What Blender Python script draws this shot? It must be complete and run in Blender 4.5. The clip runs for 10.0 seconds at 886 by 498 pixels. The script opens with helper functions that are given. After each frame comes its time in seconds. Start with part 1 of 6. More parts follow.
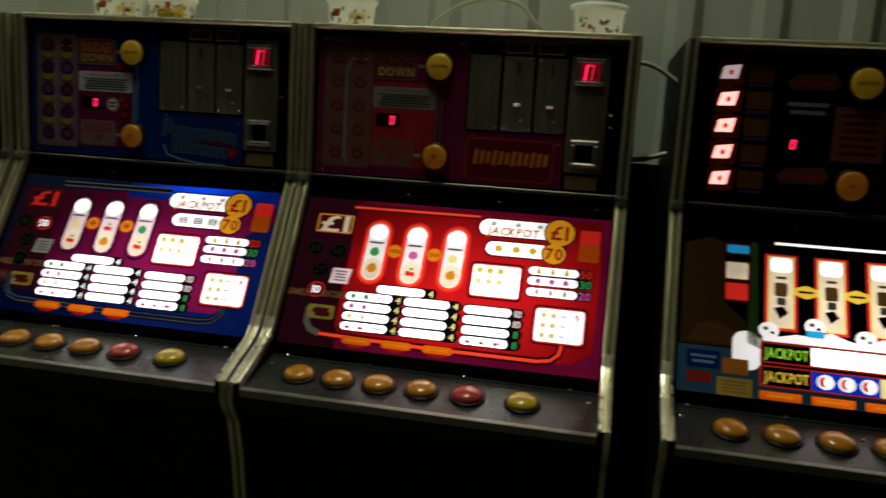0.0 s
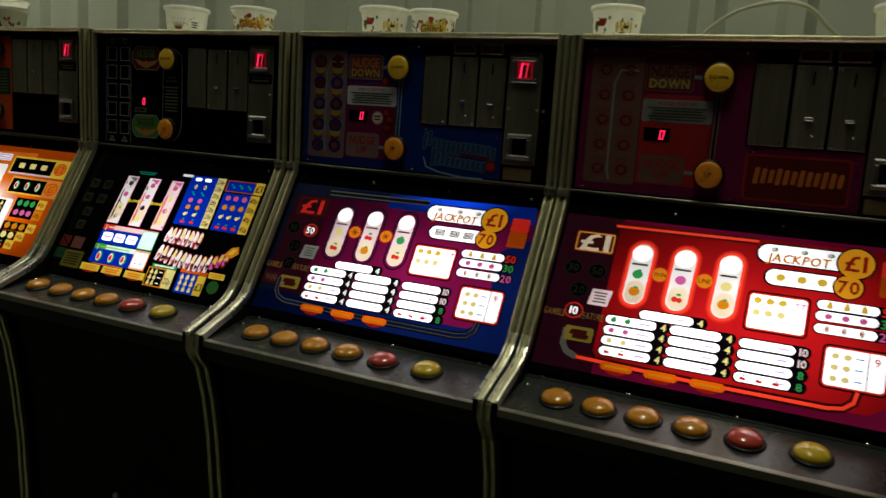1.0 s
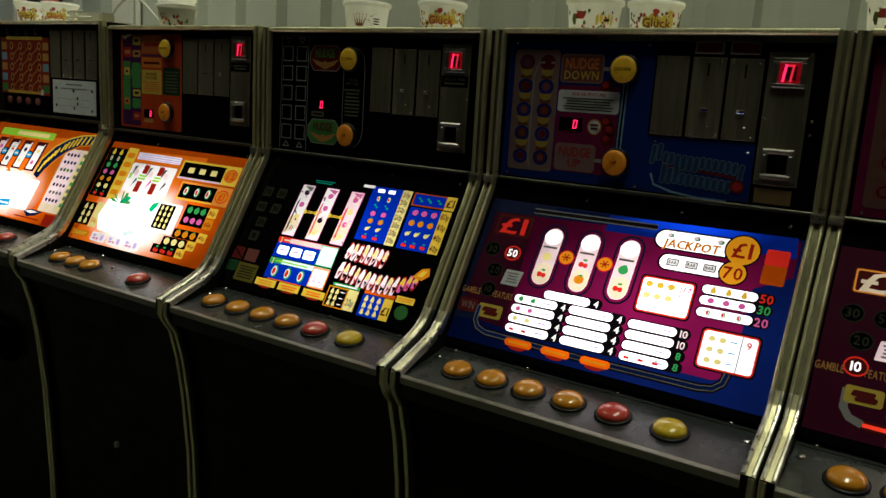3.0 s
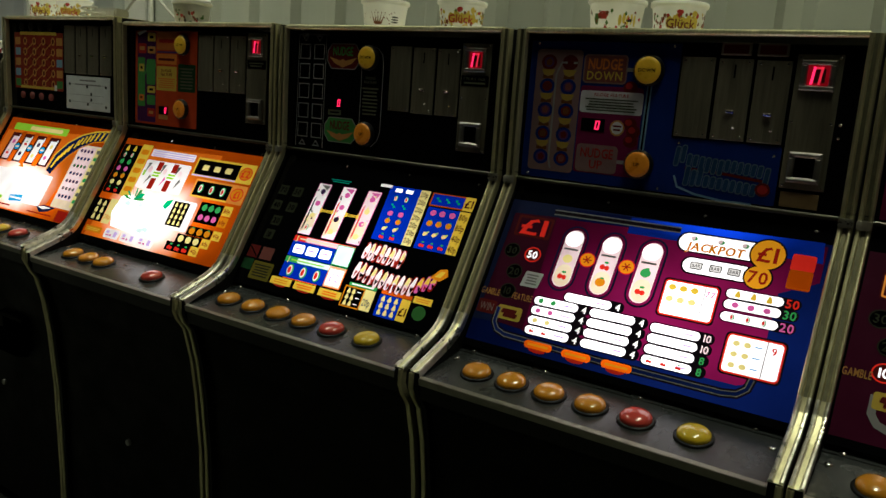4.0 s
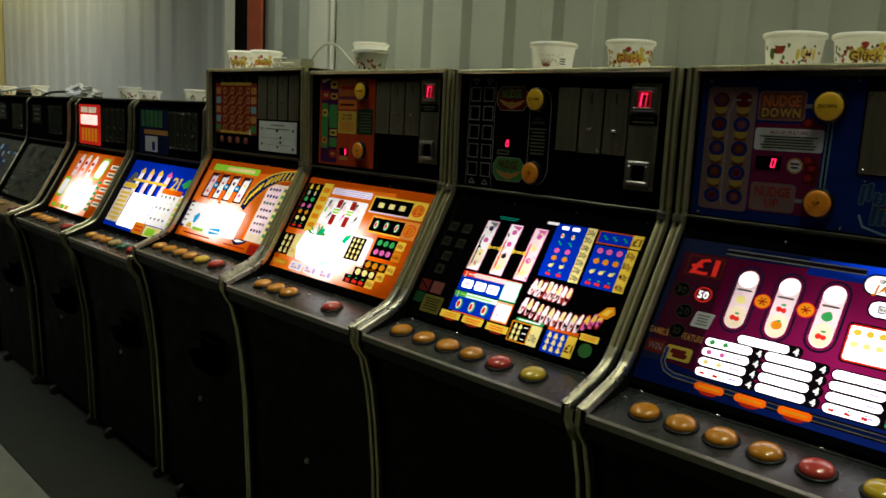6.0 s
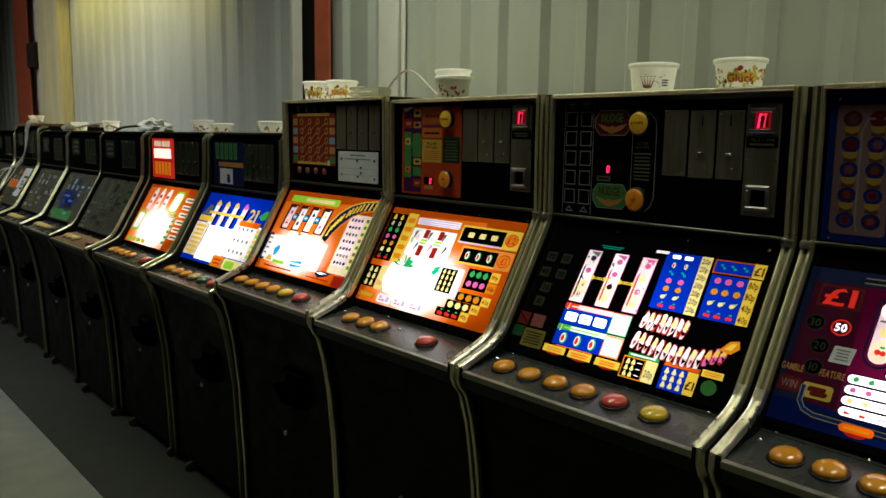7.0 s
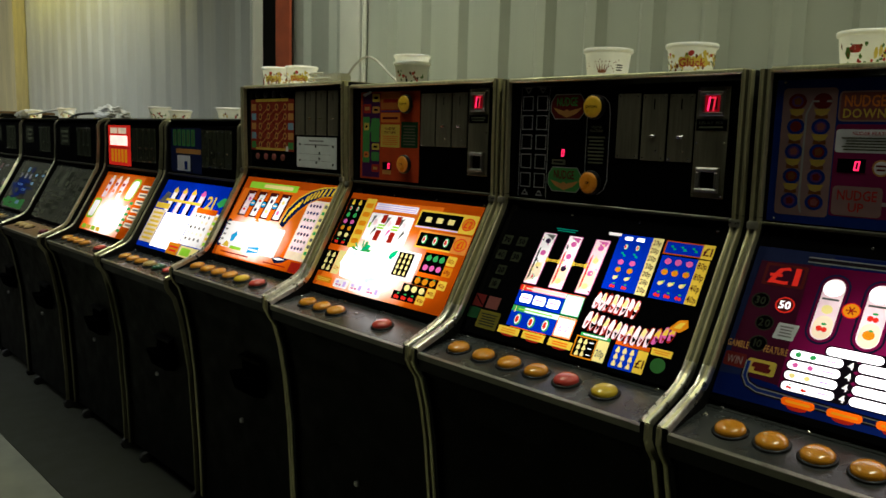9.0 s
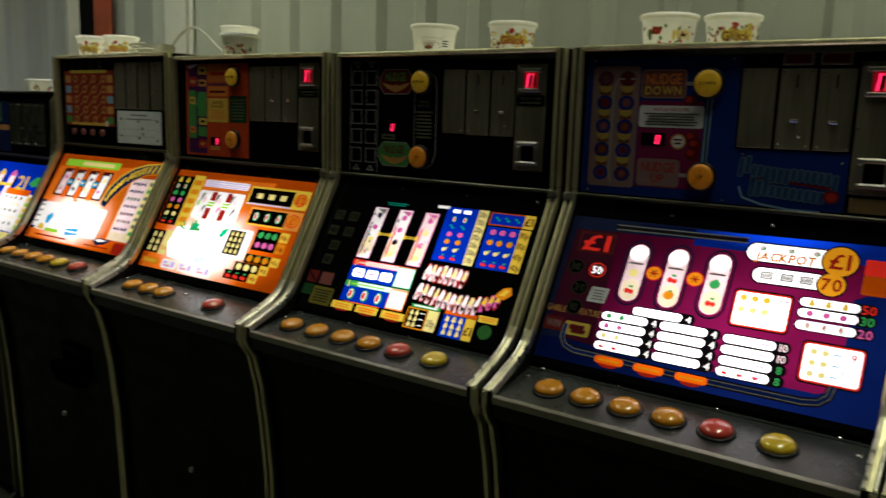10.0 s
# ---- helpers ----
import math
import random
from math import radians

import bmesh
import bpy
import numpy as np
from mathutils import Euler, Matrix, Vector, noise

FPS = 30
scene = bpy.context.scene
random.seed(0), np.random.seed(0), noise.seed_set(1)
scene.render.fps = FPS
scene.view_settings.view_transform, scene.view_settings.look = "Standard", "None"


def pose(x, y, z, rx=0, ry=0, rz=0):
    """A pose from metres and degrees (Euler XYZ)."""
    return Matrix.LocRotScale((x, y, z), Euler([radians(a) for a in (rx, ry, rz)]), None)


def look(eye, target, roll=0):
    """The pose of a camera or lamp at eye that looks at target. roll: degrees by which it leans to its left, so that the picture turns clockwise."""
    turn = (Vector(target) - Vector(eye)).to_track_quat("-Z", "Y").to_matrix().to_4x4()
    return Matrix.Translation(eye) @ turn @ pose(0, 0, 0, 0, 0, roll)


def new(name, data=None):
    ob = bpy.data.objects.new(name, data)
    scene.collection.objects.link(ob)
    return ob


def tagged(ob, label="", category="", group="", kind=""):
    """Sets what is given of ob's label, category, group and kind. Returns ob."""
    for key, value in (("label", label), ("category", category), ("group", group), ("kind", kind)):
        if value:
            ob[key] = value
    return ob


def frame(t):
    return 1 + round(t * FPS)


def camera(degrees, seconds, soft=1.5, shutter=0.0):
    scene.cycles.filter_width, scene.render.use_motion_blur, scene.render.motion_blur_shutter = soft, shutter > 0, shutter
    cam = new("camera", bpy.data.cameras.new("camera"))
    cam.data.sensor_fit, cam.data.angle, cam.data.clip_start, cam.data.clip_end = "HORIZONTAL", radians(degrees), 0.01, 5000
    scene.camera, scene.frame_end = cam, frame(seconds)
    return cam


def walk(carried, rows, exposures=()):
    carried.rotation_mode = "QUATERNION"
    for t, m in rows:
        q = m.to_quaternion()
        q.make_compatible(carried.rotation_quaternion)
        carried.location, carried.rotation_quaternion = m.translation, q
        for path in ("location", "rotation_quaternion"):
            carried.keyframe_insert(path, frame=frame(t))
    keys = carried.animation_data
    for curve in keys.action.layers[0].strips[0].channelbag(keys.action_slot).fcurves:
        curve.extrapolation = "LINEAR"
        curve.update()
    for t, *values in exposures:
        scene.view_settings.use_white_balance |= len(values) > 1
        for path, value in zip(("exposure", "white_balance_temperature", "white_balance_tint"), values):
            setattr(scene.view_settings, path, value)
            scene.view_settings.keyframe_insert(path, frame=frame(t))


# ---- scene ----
cam = camera(58.8, 10.0, 1.5, 0.3)
PATH = [
    (0.0, (0.102, 0.129, 1.461), (-0.285, 2.07, 1.17), 3.6),
    (0.5, (0.073, 0.14, 1.447), (-0.657, 1.978, 1.151), 3.1),
    (1, (-0.026, 0.148, 1.466), (-0.89, 1.926, 1.162), 3.9),
    (1.5, (-0.198, 0.206, 1.474), (-1.034, 1.997, 1.163), 4.2),
    (2, (-0.239, 0.251, 1.46), (-1.119, 2.019, 1.148), 5.2),
    (2.5, (-0.258, 0.233, 1.479), (-1.323, 1.891, 1.133), 4.5),
    (3, (-0.329, 0.222, 1.501), (-1.41, 1.866, 1.141), 3.8),
    (4.5, (-0.364, 0.215, 1.499), (-1.476, 1.836, 1.134), 5.3),
    (5, (-0.313, 0.223, 1.505), (-1.551, 1.753, 1.155), 5.2),
    (5.5, (-0.285, 0.217, 1.498), (-1.674, 1.614, 1.148), 3.8),
    (6, (-0.35, 0.17, 1.525), (-1.756, 1.556, 1.208), 2.9),
    (7.3, (-0.494, 0.123, 1.552), (-1.999, 1.411, 1.275), 0.6),
    (7.5, (-0.494, 0.13, 1.546), (-1.994, 1.423, 1.269), 0.8),
    (8, (-0.486, 0.126, 1.532), (-1.969, 1.439, 1.255), 1.3),
    (8.5, (-0.477, 0.129, 1.526), (-1.933, 1.472, 1.249), 1.4),
    (9, (-0.462, 0.134, 1.511), (-1.896, 1.5, 1.23), 1.6),
    (9.5, (-0.438, 0.144, 1.498), (-1.787, 1.591, 1.202), 2.0),
    (10, (-0.425, 0.152, 1.5), (-1.564, 1.765, 1.181), 2.0),
]
EXPOSURES = [(0.0, -0.35), (0.5, -0.45), (1.5, -0.42), (2.0, -0.38), (3.0, -0.2), (4.5, -0.2), (5.5, -0.17), (6.0, -0.1), (7.3, 0.2), (8.0, 0.2), (9.0, 0.06), (10.0, -0.05)]
walk(cam, [(t, look(eye, target, roll)) for t, eye, target, roll in PATH], EXPOSURES)

# ---- world and lights ----
FLOOR_Z = 0.06
world = bpy.data.worlds.new("world")
scene.world = world
world.use_nodes = True
world.node_tree.nodes["Background"].inputs[0].default_value = (0.8, 0.85, 0.7, 1)
world.node_tree.nodes["Background"].inputs[1].default_value = 0.002


def area(name, place, target, sx, sy, power, colour, spread=125):
    lamp = bpy.data.lights.new(name, "AREA")
    lamp.shape, lamp.size, lamp.size_y, lamp.energy, lamp.color = "RECTANGLE", sx, sy, power, colour
    lamp.spread = radians(spread)
    ob = new(name, lamp)
    ob.matrix_world = look(place, target)
    return ob


area("strip_light_far", (-5.6, 1.70, 4.2), (-5.6, 2.4, 0.9), 0.25, 4.4, 25, (0.92, 0.99, 1.0), 84)
area("strip_light_middle", (-2.9, 1.72, 4.2), (-2.9, 2.5, 1.2), 0.25, 2.6, 27, (0.97, 1.0, 0.77), 90)
area("strip_light_near", (-0.4, 1.72, 4.2), (-0.4, 2.5, 1.2), 0.25, 2.2, 18, (0.97, 1.0, 0.75), 90)
# Added, unseen: tints the top of the far wall panel yellow.
area("warm_fill_corner", (-6.2, 2.02, 2.76), (-6.2, 2.10, 1.9), 2.8, 0.08, 6, (1.0, 0.84, 0.06), 130)
# Added, unseen: weak fill for the far floor and cabinet fronts.
area("aisle_fill", (-7.2, -0.35, 3.7), (-7.2, 0.9, 0.6), 0.05, 8.0, 1.5, (1.0, 1.0, 0.70), 120)
# Added, unseen: brightens the low tubs, timber post and far column.
area("hall_fill", (-6.8, -1.6, 4.2), (-7.4, 1.9, 1.75), 0.4, 2.6, 19, (0.98, 1.0, 0.92), 72)


# ---- materials ----
def surf(name, base, rough=0.5, metal=0.0, var=0.15, scale=18.0, bump=0.0, bscale=120.0, glow=None, power=0.0, stretch=(1, 1, 1), coat=0.0, gloss=0.5, tube=None, core=None):
    m = bpy.data.materials.new(name)
    m.use_nodes = True
    n, l = m.node_tree.nodes, m.node_tree.links
    b = n["Principled BSDF"]
    b.inputs["Metallic"].default_value = metal
    b.inputs["Coat Weight"].default_value = coat
    b.inputs["Coat Roughness"].default_value = 0.03
    b.inputs["Specular IOR Level"].default_value = gloss
    tc = n.new("ShaderNodeTexCoord")
    mp = n.new("ShaderNodeMapping")
    mp.inputs["Scale"].default_value = stretch
    l.new(tc.outputs["Object"], mp.inputs[0])
    big = n.new("ShaderNodeTexNoise")
    big.inputs["Scale"].default_value, big.inputs["Detail"].default_value = scale * 0.15, 5
    fine = n.new("ShaderNodeTexNoise")
    fine.inputs["Scale"].default_value, fine.inputs["Detail"].default_value = scale, 6
    for x in (big, fine):
        l.new(mp.outputs[0], x.inputs["Vector"])
    add = n.new("ShaderNodeMath")
    add.operation = "ADD"
    l.new(big.outputs[0], add.inputs[0])
    l.new(fine.outputs[0], add.inputs[1])
    rng = n.new("ShaderNodeMapRange")
    rng.inputs[1].default_value, rng.inputs[2].default_value = 0.7, 1.3
    rng.inputs[3].default_value, rng.inputs[4].default_value = 1 - var, 1 + var
    l.new(add.outputs[0], rng.inputs[0])
    mul = n.new("ShaderNodeVectorMath")
    mul.operation = "SCALE"
    mul.inputs[0].default_value = base
    l.new(rng.outputs[0], mul.inputs["Scale"])
    l.new(mul.outputs[0], b.inputs["Base Color"])
    rr = n.new("ShaderNodeMapRange")
    rr.inputs[1].default_value, rr.inputs[2].default_value = 0.7, 1.3
    rr.inputs[3].default_value, rr.inputs[4].default_value = max(0.02, rough - 0.35 * var), min(1, rough + 0.35 * var)
    l.new(add.outputs[0], rr.inputs[0])
    l.new(rr.outputs[0], b.inputs["Roughness"])
    if bump:
        bt = n.new("ShaderNodeTexNoise")
        bt.inputs["Scale"].default_value, bt.inputs["Detail"].default_value = bscale, 4
        l.new(mp.outputs[0], bt.inputs["Vector"])
        bm = n.new("ShaderNodeBump")
        bm.inputs["Strength"].default_value, bm.inputs["Distance"].default_value = bump, 0.002
        l.new(bt.outputs[0], bm.inputs["Height"])
        l.new(bm.outputs[0], b.inputs["Normal"])
    if glow:
        gm = n.new("ShaderNodeVectorMath")
        gm.operation = "SCALE"
        gm.inputs[0].default_value = glow
        l.new(rng.outputs[0], gm.inputs["Scale"])
        l.new(gm.outputs[0], b.inputs["Emission Color"])
        if tube:
            # the lamp behind the glass is brightest at its middle
            cx, cz, rx, rz, lo, hi = tube
            off = n.new("ShaderNodeVectorMath")
            off.operation = "SUBTRACT"
            off.inputs[1].default_value = (cx, 0, cz)
            l.new(tc.outputs["Object"], off.inputs[0])
            sc = n.new("ShaderNodeVectorMath")
            sc.operation = "MULTIPLY"
            sc.inputs[1].default_value = (1 / rx, 0, 1 / rz)
            l.new(off.outputs[0], sc.inputs[0])
            ln = n.new("ShaderNodeVectorMath")
            ln.operation = "LENGTH"
            l.new(sc.outputs[0], ln.inputs[0])
            fall = n.new("ShaderNodeMapRange")
            fall.interpolation_type = "SMOOTHSTEP"
            fall.inputs[1].default_value, fall.inputs[2].default_value = 0.0, 1.0
            fall.inputs[3].default_value, fall.inputs[4].default_value = hi * power, lo * power
            l.new(ln.outputs["Value"], fall.inputs[0])
            l.new(fall.outputs[0], b.inputs["Emission Strength"])
            if core:
                near = n.new("ShaderNodeMapRange")
                near.interpolation_type = "SMOOTHSTEP"
                near.inputs[1].default_value, near.inputs[2].default_value = 0.30, 0.85
                near.inputs[3].default_value, near.inputs[4].default_value = 1.0, 0.0
                wob = n.new("ShaderNodeMath")
                wob.operation = "MULTIPLY_ADD"
                wob.inputs[1].default_value, wob.inputs[2].default_value = 0.5, -0.5
                l.new(add.outputs[0], wob.inputs[0])
                tot = n.new("ShaderNodeMath")
                tot.operation = "ADD"
                l.new(ln.outputs["Value"], tot.inputs[0])
                l.new(wob.outputs[0], tot.inputs[1])
                l.new(tot.outputs[0], near.inputs[0])
                mx = n.new("ShaderNodeMix")
                mx.data_type = "RGBA"
                l.new(near.outputs[0], mx.inputs["Factor"])
                l.new(gm.outputs[0], mx.inputs["A"])
                mx.inputs["B"].default_value = (*core, 1)
                l.new(mx.outputs["Result"], b.inputs["Emission Color"])
        b.inputs["Emission Strength"].default_value = power
    return m


TUBE = (0.34, 1.10, 0.36, 0.20, 0.50, 1.35)


def lit(name, col, power, var=0.10, scale=25.0, tube=TUBE):
    """Backlit print behind glass."""
    return surf(name, tuple(0.25 * c for c in col), 0.14, 0, var, scale, glow=col, power=power, gloss=0.25, tube=tube)


def glare(name, col, cx, cz, rx, rz):
    """Print washed out to white over the lamp."""
    return surf(name, tuple(0.25 * c for c in col), 0.14, 0, 0.2, 12, glow=col, power=1.0, gloss=0.25, tube=(cx, cz, rx, rz, 0.42, 2.4), core=(1.0, 0.93, 0.84))


def ink(name, col, rough=0.22):
    """Unlit print behind glass."""
    return surf(name, col, rough, 0, 0.12, 30, gloss=0.22)


BLACK_PAINT = surf("black_laminate", (0.005, 0.005, 0.0045), 0.62, 0, 0.5, 14, 0.25, 260, gloss=0.12)
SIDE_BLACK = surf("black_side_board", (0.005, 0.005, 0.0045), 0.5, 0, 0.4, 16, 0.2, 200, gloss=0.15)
DECK_PAINT = surf("dark_deck_paint", (0.024, 0.027, 0.027), 0.27, 0, 0.20, 12, 0.12, 420, gloss=0.45)
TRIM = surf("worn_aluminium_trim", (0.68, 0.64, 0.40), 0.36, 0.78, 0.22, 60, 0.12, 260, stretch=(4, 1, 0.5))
TRIM_BRIGHT = surf("brightened_trim", (0.80, 0.78, 0.68), 0.33, 0.95, 0.3, 70, 0.2, 160)
TRIM_DARK = surf("darker_trim", (0.27, 0.255, 0.16), 0.42, 0.85, 0.2, 40)
STEEL = surf("brushed_steel_plate", (0.21, 0.195, 0.14), 0.48, 0.75, 0.3, 40, 0.25, 300, stretch=(6, 1, 0.4))
STEEL_LIGHT = surf("light_steel", (0.27, 0.265, 0.24), 0.36, 0.9, 0.25, 50)
RAIL = surf("black_panel_rail", (0.07, 0.067, 0.05), 0.4, 0.7, 0.2, 40)
LIP = surf("dull_grey_lip", (0.30, 0.29, 0.245), 0.42, 0.85, 0.2, 50)
# Darker colour for the middle groove of the edge trim.
TRIM_GROOVE = surf("dark_trim_groove", (0.16, 0.15, 0.09), 0.5, 0.6, 0.3, 60)
CHROME = surf("chrome_screw", (0.8, 0.79, 0.74), 0.18, 1.0, 0.1, 50)
BRONZE = surf("bronze_plastic", (0.20, 0.135, 0.06), 0.4, 0.0, 0.4, 20, 0.2, 200)
HOLE = surf("dark_recess", (0.0015, 0.0015, 0.0015), 0.9, gloss=0.0)
LOCK = surf("dull_steel_lock", (0.42, 0.42, 0.40), 0.35, 0.9, 0.2, 60)
AMBER = surf("amber_button", (0.56, 0.225, 0.014), 0.22, 0, 0.16, 60, coat=0.6)
AMBER_OLD = surf("faded_amber_button", (0.44, 0.31, 0.10), 0.3, 0, 0.2, 60, coat=0.2)
REDB = surf("red_button", (0.50, 0.055, 0.04), 0.22, 0, 0.15, 60, coat=0.6)
YELB = surf("yellow_button", (0.60, 0.41, 0.022), 0.22, 0, 0.15, 60, coat=0.6)
GRNB = surf("green_button", (0.03, 0.12, 0.06), 0.26, 0, 0.15, 60, coat=0.6)
BEZEL = surf("black_bezel", (0.006, 0.006, 0.006), 0.4, 0, 0.2, 60, gloss=0.2)
NUDGE_Y = surf("yellow_nudge_button", (0.62, 0.38, 0.03), 0.3, 0, 0.12, 60, glow=(1.0, 0.55, 0.02), power=0.03)
NUDGE_O = surf("orange_nudge_button", (0.62, 0.22, 0.02), 0.3, 0, 0.12, 60, glow=(1.0, 0.32, 0.01), power=0.03)

L_WHITE = lit("backlit_white", (1.0, 0.96, 0.97), 2.3, 0.14, 20)
L_WHITE2 = lit("backlit_white_soft", (1.0, 0.95, 0.92), 1.15, 0.2, 22)
L_CREAM = lit("backlit_cream", (1.0, 0.80, 0.55), 0.95, 0.25, 28)
L_PINKW = lit("backlit_pinkish_white", (1.0, 0.74, 0.76), 1.05, 0.25, 26)
L_YEL = lit("backlit_yellow", (1.0, 0.66, 0.06), 0.85)
L_YEL2 = lit("backlit_pale_yellow", (1.0, 0.84, 0.30), 0.95)
L_ORANGE = lit("backlit_orange", (1.0, 0.14, 0.003), 0.80, 0.16, 14, (0.32, 1.10, 0.34, 0.17, 0.22, 2.3))
L_ORANGE2 = lit("backlit_bright_orange", (1.0, 0.34, 0.05), 1.0, 0.22, 10, (0.30, 1.09, 0.30, 0.16, 0.5, 2.6))
G_ORANGE = glare("backlit_orange_glare", (1.0, 0.20, 0.012), 0.285, 1.075, 0.27, 0.16)
G_TRAIL = glare("backlit_trail_glare", (1.0, 0.20, 0.012), 0.265, 1.085, 0.28, 0.135)
G_LOW = glare("backlit_low_glare", (1.0, 0.20, 0.02), 0.30, 1.03, 0.31, 0.19)
L_ICE = lit("backlit_icy_white", (0.80, 1.0, 0.97), 1.1, 0.25, 30)
L_JADE = lit("backlit_jade", (0.0, 0.50, 0.22), 0.8, 0.35, 30)
L_GOLD = lit("backlit_gold", (1.0, 0.33, 0.01), 0.72)
L_RED = lit("backlit_red", (1.0, 0.035, 0.02), 0.75)
L_REDDIM = lit("backlit_dull_red", (0.62, 0.025, 0.012), 0.45)
L_BLUE = lit("backlit_blue", (0.0, 0.035, 0.62), 0.75)
L_SKY = lit("backlit_sky_blue", (0.02, 0.42, 0.85), 0.9)
L_COIN = lit("backlit_amber_coin", (1.0, 0.40, 0.015), 0.95)
L_GREEN = lit("backlit_green", (0.06, 0.55, 0.14), 0.62)
L_LIME = lit("backlit_lime", (0.40, 0.85, 0.05), 0.8)
L_PINK = lit("backlit_pink", (0.95, 0.16, 0.50), 0.75)
L_LAV = lit("backlit_lavender", (0.72, 0.52, 0.95), 1.0)
L_MAROON = lit("backlit_maroon", (0.30, 0.008, 0.09), 0.50, 0.3, 9, (0.42, 1.09, 0.36, 0.2, 0.07, 1.9))
L_NAVY = lit("backlit_navy", (0.006, 0.024, 0.20), 0.29, 0.35, 8, (0.45, 1.08, 0.42, 0.22, 0.12, 1.7))
L_CRIMSON = lit("backlit_crimson", (0.55, 0.008, 0.010), 0.62, 0.35, 8, (0.37, 1.10, 0.37, 0.2, 0.12, 2.3))
L_BLUEGLOW = lit("backlit_strong_blue", (0.004, 0.07, 0.95), 0.6, 0.2, 12, (0.44, 1.254, 0.16, 0.030, 0.10, 1.5))
L_PLUM = lit("backlit_plum", (0.36, 0.008, 0.075), 0.34, 0.3, 9)
L_REDTUBE = lit("red_neon_line", (1.0, 0.05, 0.02), 1.5)
L_LED = lit("red_led_segment", (1.0, 0.02, 0.10), 2.2, 0.02, 25, None)
L_LEDBOX = lit("red_led_window", (0.9, 0.01, 0.03), 0.16, 0.2, 90, None)
L_LEDDIM = lit("dim_red_led_segment", (1.0, 0.03, 0.07), 0.75, 0.1, 25, None)
L_LEDHOT = lit("hot_red_lamp", (1.0, 0.35, 0.30), 2.6, 0.1, 25, None)
INK_BLACK = surf("black_print", (0.0022, 0.0022, 0.0026), 0.09, 0, 0.12, 30, gloss=0.10)
INK_LINE = ink("dark_outline_print", (0.012, 0.008, 0.015))
INK_BLUE = ink("blue_print", (0.006, 0.020, 0.14))
INK_BLUE2 = ink("pale_blue_print", (0.16, 0.28, 0.42))
INK_PLUM = ink("plum_print", (0.13, 0.010, 0.05))
INK_PLUMDK = ink("dark_plum_print", (0.05, 0.005, 0.02))
INK_RED = ink("red_print", (0.30, 0.022, 0.02))
INK_REDDK = ink("dark_red_print", (0.10, 0.012, 0.012))
INK_MAUVE = ink("mauve_grey_print", (0.19, 0.12, 0.12))
INK_MAUVE2 = ink("dusty_red_print", (0.17, 0.055, 0.05))
INK_DUST = ink("dusty_brown_print", (0.145, 0.075, 0.06))
INK_ORANGE = ink("orange_print", (0.55, 0.16, 0.03))
INK_YEL = ink("yellow_print", (0.50, 0.36, 0.06))
INK_WHITE = ink("white_print", (0.55, 0.56, 0.60))
INK_GREY = ink("grey_print", (0.22, 0.22, 0.225))
INK_DIM = ink("dull_grey_green_print", (0.026, 0.029, 0.019))
# Paler ground: the haze of reflections on unlit glass, put into the colour.
INK_HAZE = ink("reflection_haze_print", (0.060, 0.062, 0.045))
INK_DIM2 = ink("dull_olive_print", (0.075, 0.08, 0.055))
INK_GREEN = ink("green_print", (0.05, 0.20, 0.055))
INK_SLATE = ink("slate_outline_print", (0.085, 0.13, 0.18))
INK_TEALBLUE = ink("teal_blue_print", (0.016, 0.05, 0.12))
INK_NUT = ink("dark_green_lamp_print", (0.012, 0.055, 0.022))
INK_PURPLE = ink("purple_print", (0.07, 0.03, 0.12))
INK_OLIVE = ink("dull_yellow_print", (0.15, 0.125, 0.02))
INK_BRN = ink("dull_brown_print", (0.12, 0.045, 0.012))
INK_AGED = ink("aged_yellow_print", (0.33, 0.23, 0.045))
INK_SKIN = ink("tan_print", (0.42, 0.20, 0.06))
INK_NAVYDK = ink("dark_navy_print", (0.010, 0.016, 0.060))
INK_TEAL = lit("teal_lettering", (0.0, 0.5, 0.33), 0.4)

CLADDING = surf("galvanised_cladding", (0.44, 0.47, 0.42), 0.55, 0.15, 0.10, 5, 0.1, 60, stretch=(1, 1, 0.25))
CLADDING_PALE = surf("pale_cladding", (0.56, 0.58, 0.56), 0.5, 0.1, 0.12, 5, 0.1, 60, stretch=(1, 1, 0.25))
RED_OXIDE = surf("red_oxide_steel", (0.46, 0.10, 0.045), 0.6, 0, 0.25, 12, 0.3, 80)
DARK_STEEL = surf("dark_steel_web", (0.02, 0.012, 0.010), 0.7, 0, 0.3, 12)
TIMBER = surf("pine_timber", (0.72, 0.64, 0.38), 0.65, 0, 0.14, 9, 0.3, 60, stretch=(6, 6, 0.5))
PALE_STRIP = surf("pale_grey_strip", (0.72, 0.73, 0.66), 0.55, 0, 0.08, 6)
CONCRETE = surf("concrete_floor", (0.17, 0.175, 0.135), 0.8, 0, 0.25, 7, 0.4, 90)
# Dark green strip colour, lowered further to carry the shade at the machines' feet.
SHADED_STRIP = surf("shade_darkened_floor_strip", (0.015, 0.017, 0.009), 0.9, 0, 0.3, 12, 0.4, 150)
HALL_DARK = surf("dark_hall_wall", (0.05, 0.05, 0.045), 0.8, 0, 0.2, 3)
TUB = surf("white_tub_plastic", (0.82, 0.80, 0.74), 0.38, 0, 0.08, 30)
TUB.node_tree.nodes["Principled BSDF"].inputs["Subsurface Weight"].default_value = 0.8
TUB.node_tree.nodes["Principled BSDF"].inputs["Subsurface Radius"].default_value = (0.03, 0.028, 0.022)
TUB.node_tree.nodes["Principled BSDF"].inputs["Subsurface Scale"].default_value = 1.0
CABLE_W = surf("white_cable", (0.40, 0.39, 0.33), 0.45, 0, 0.1, 50)
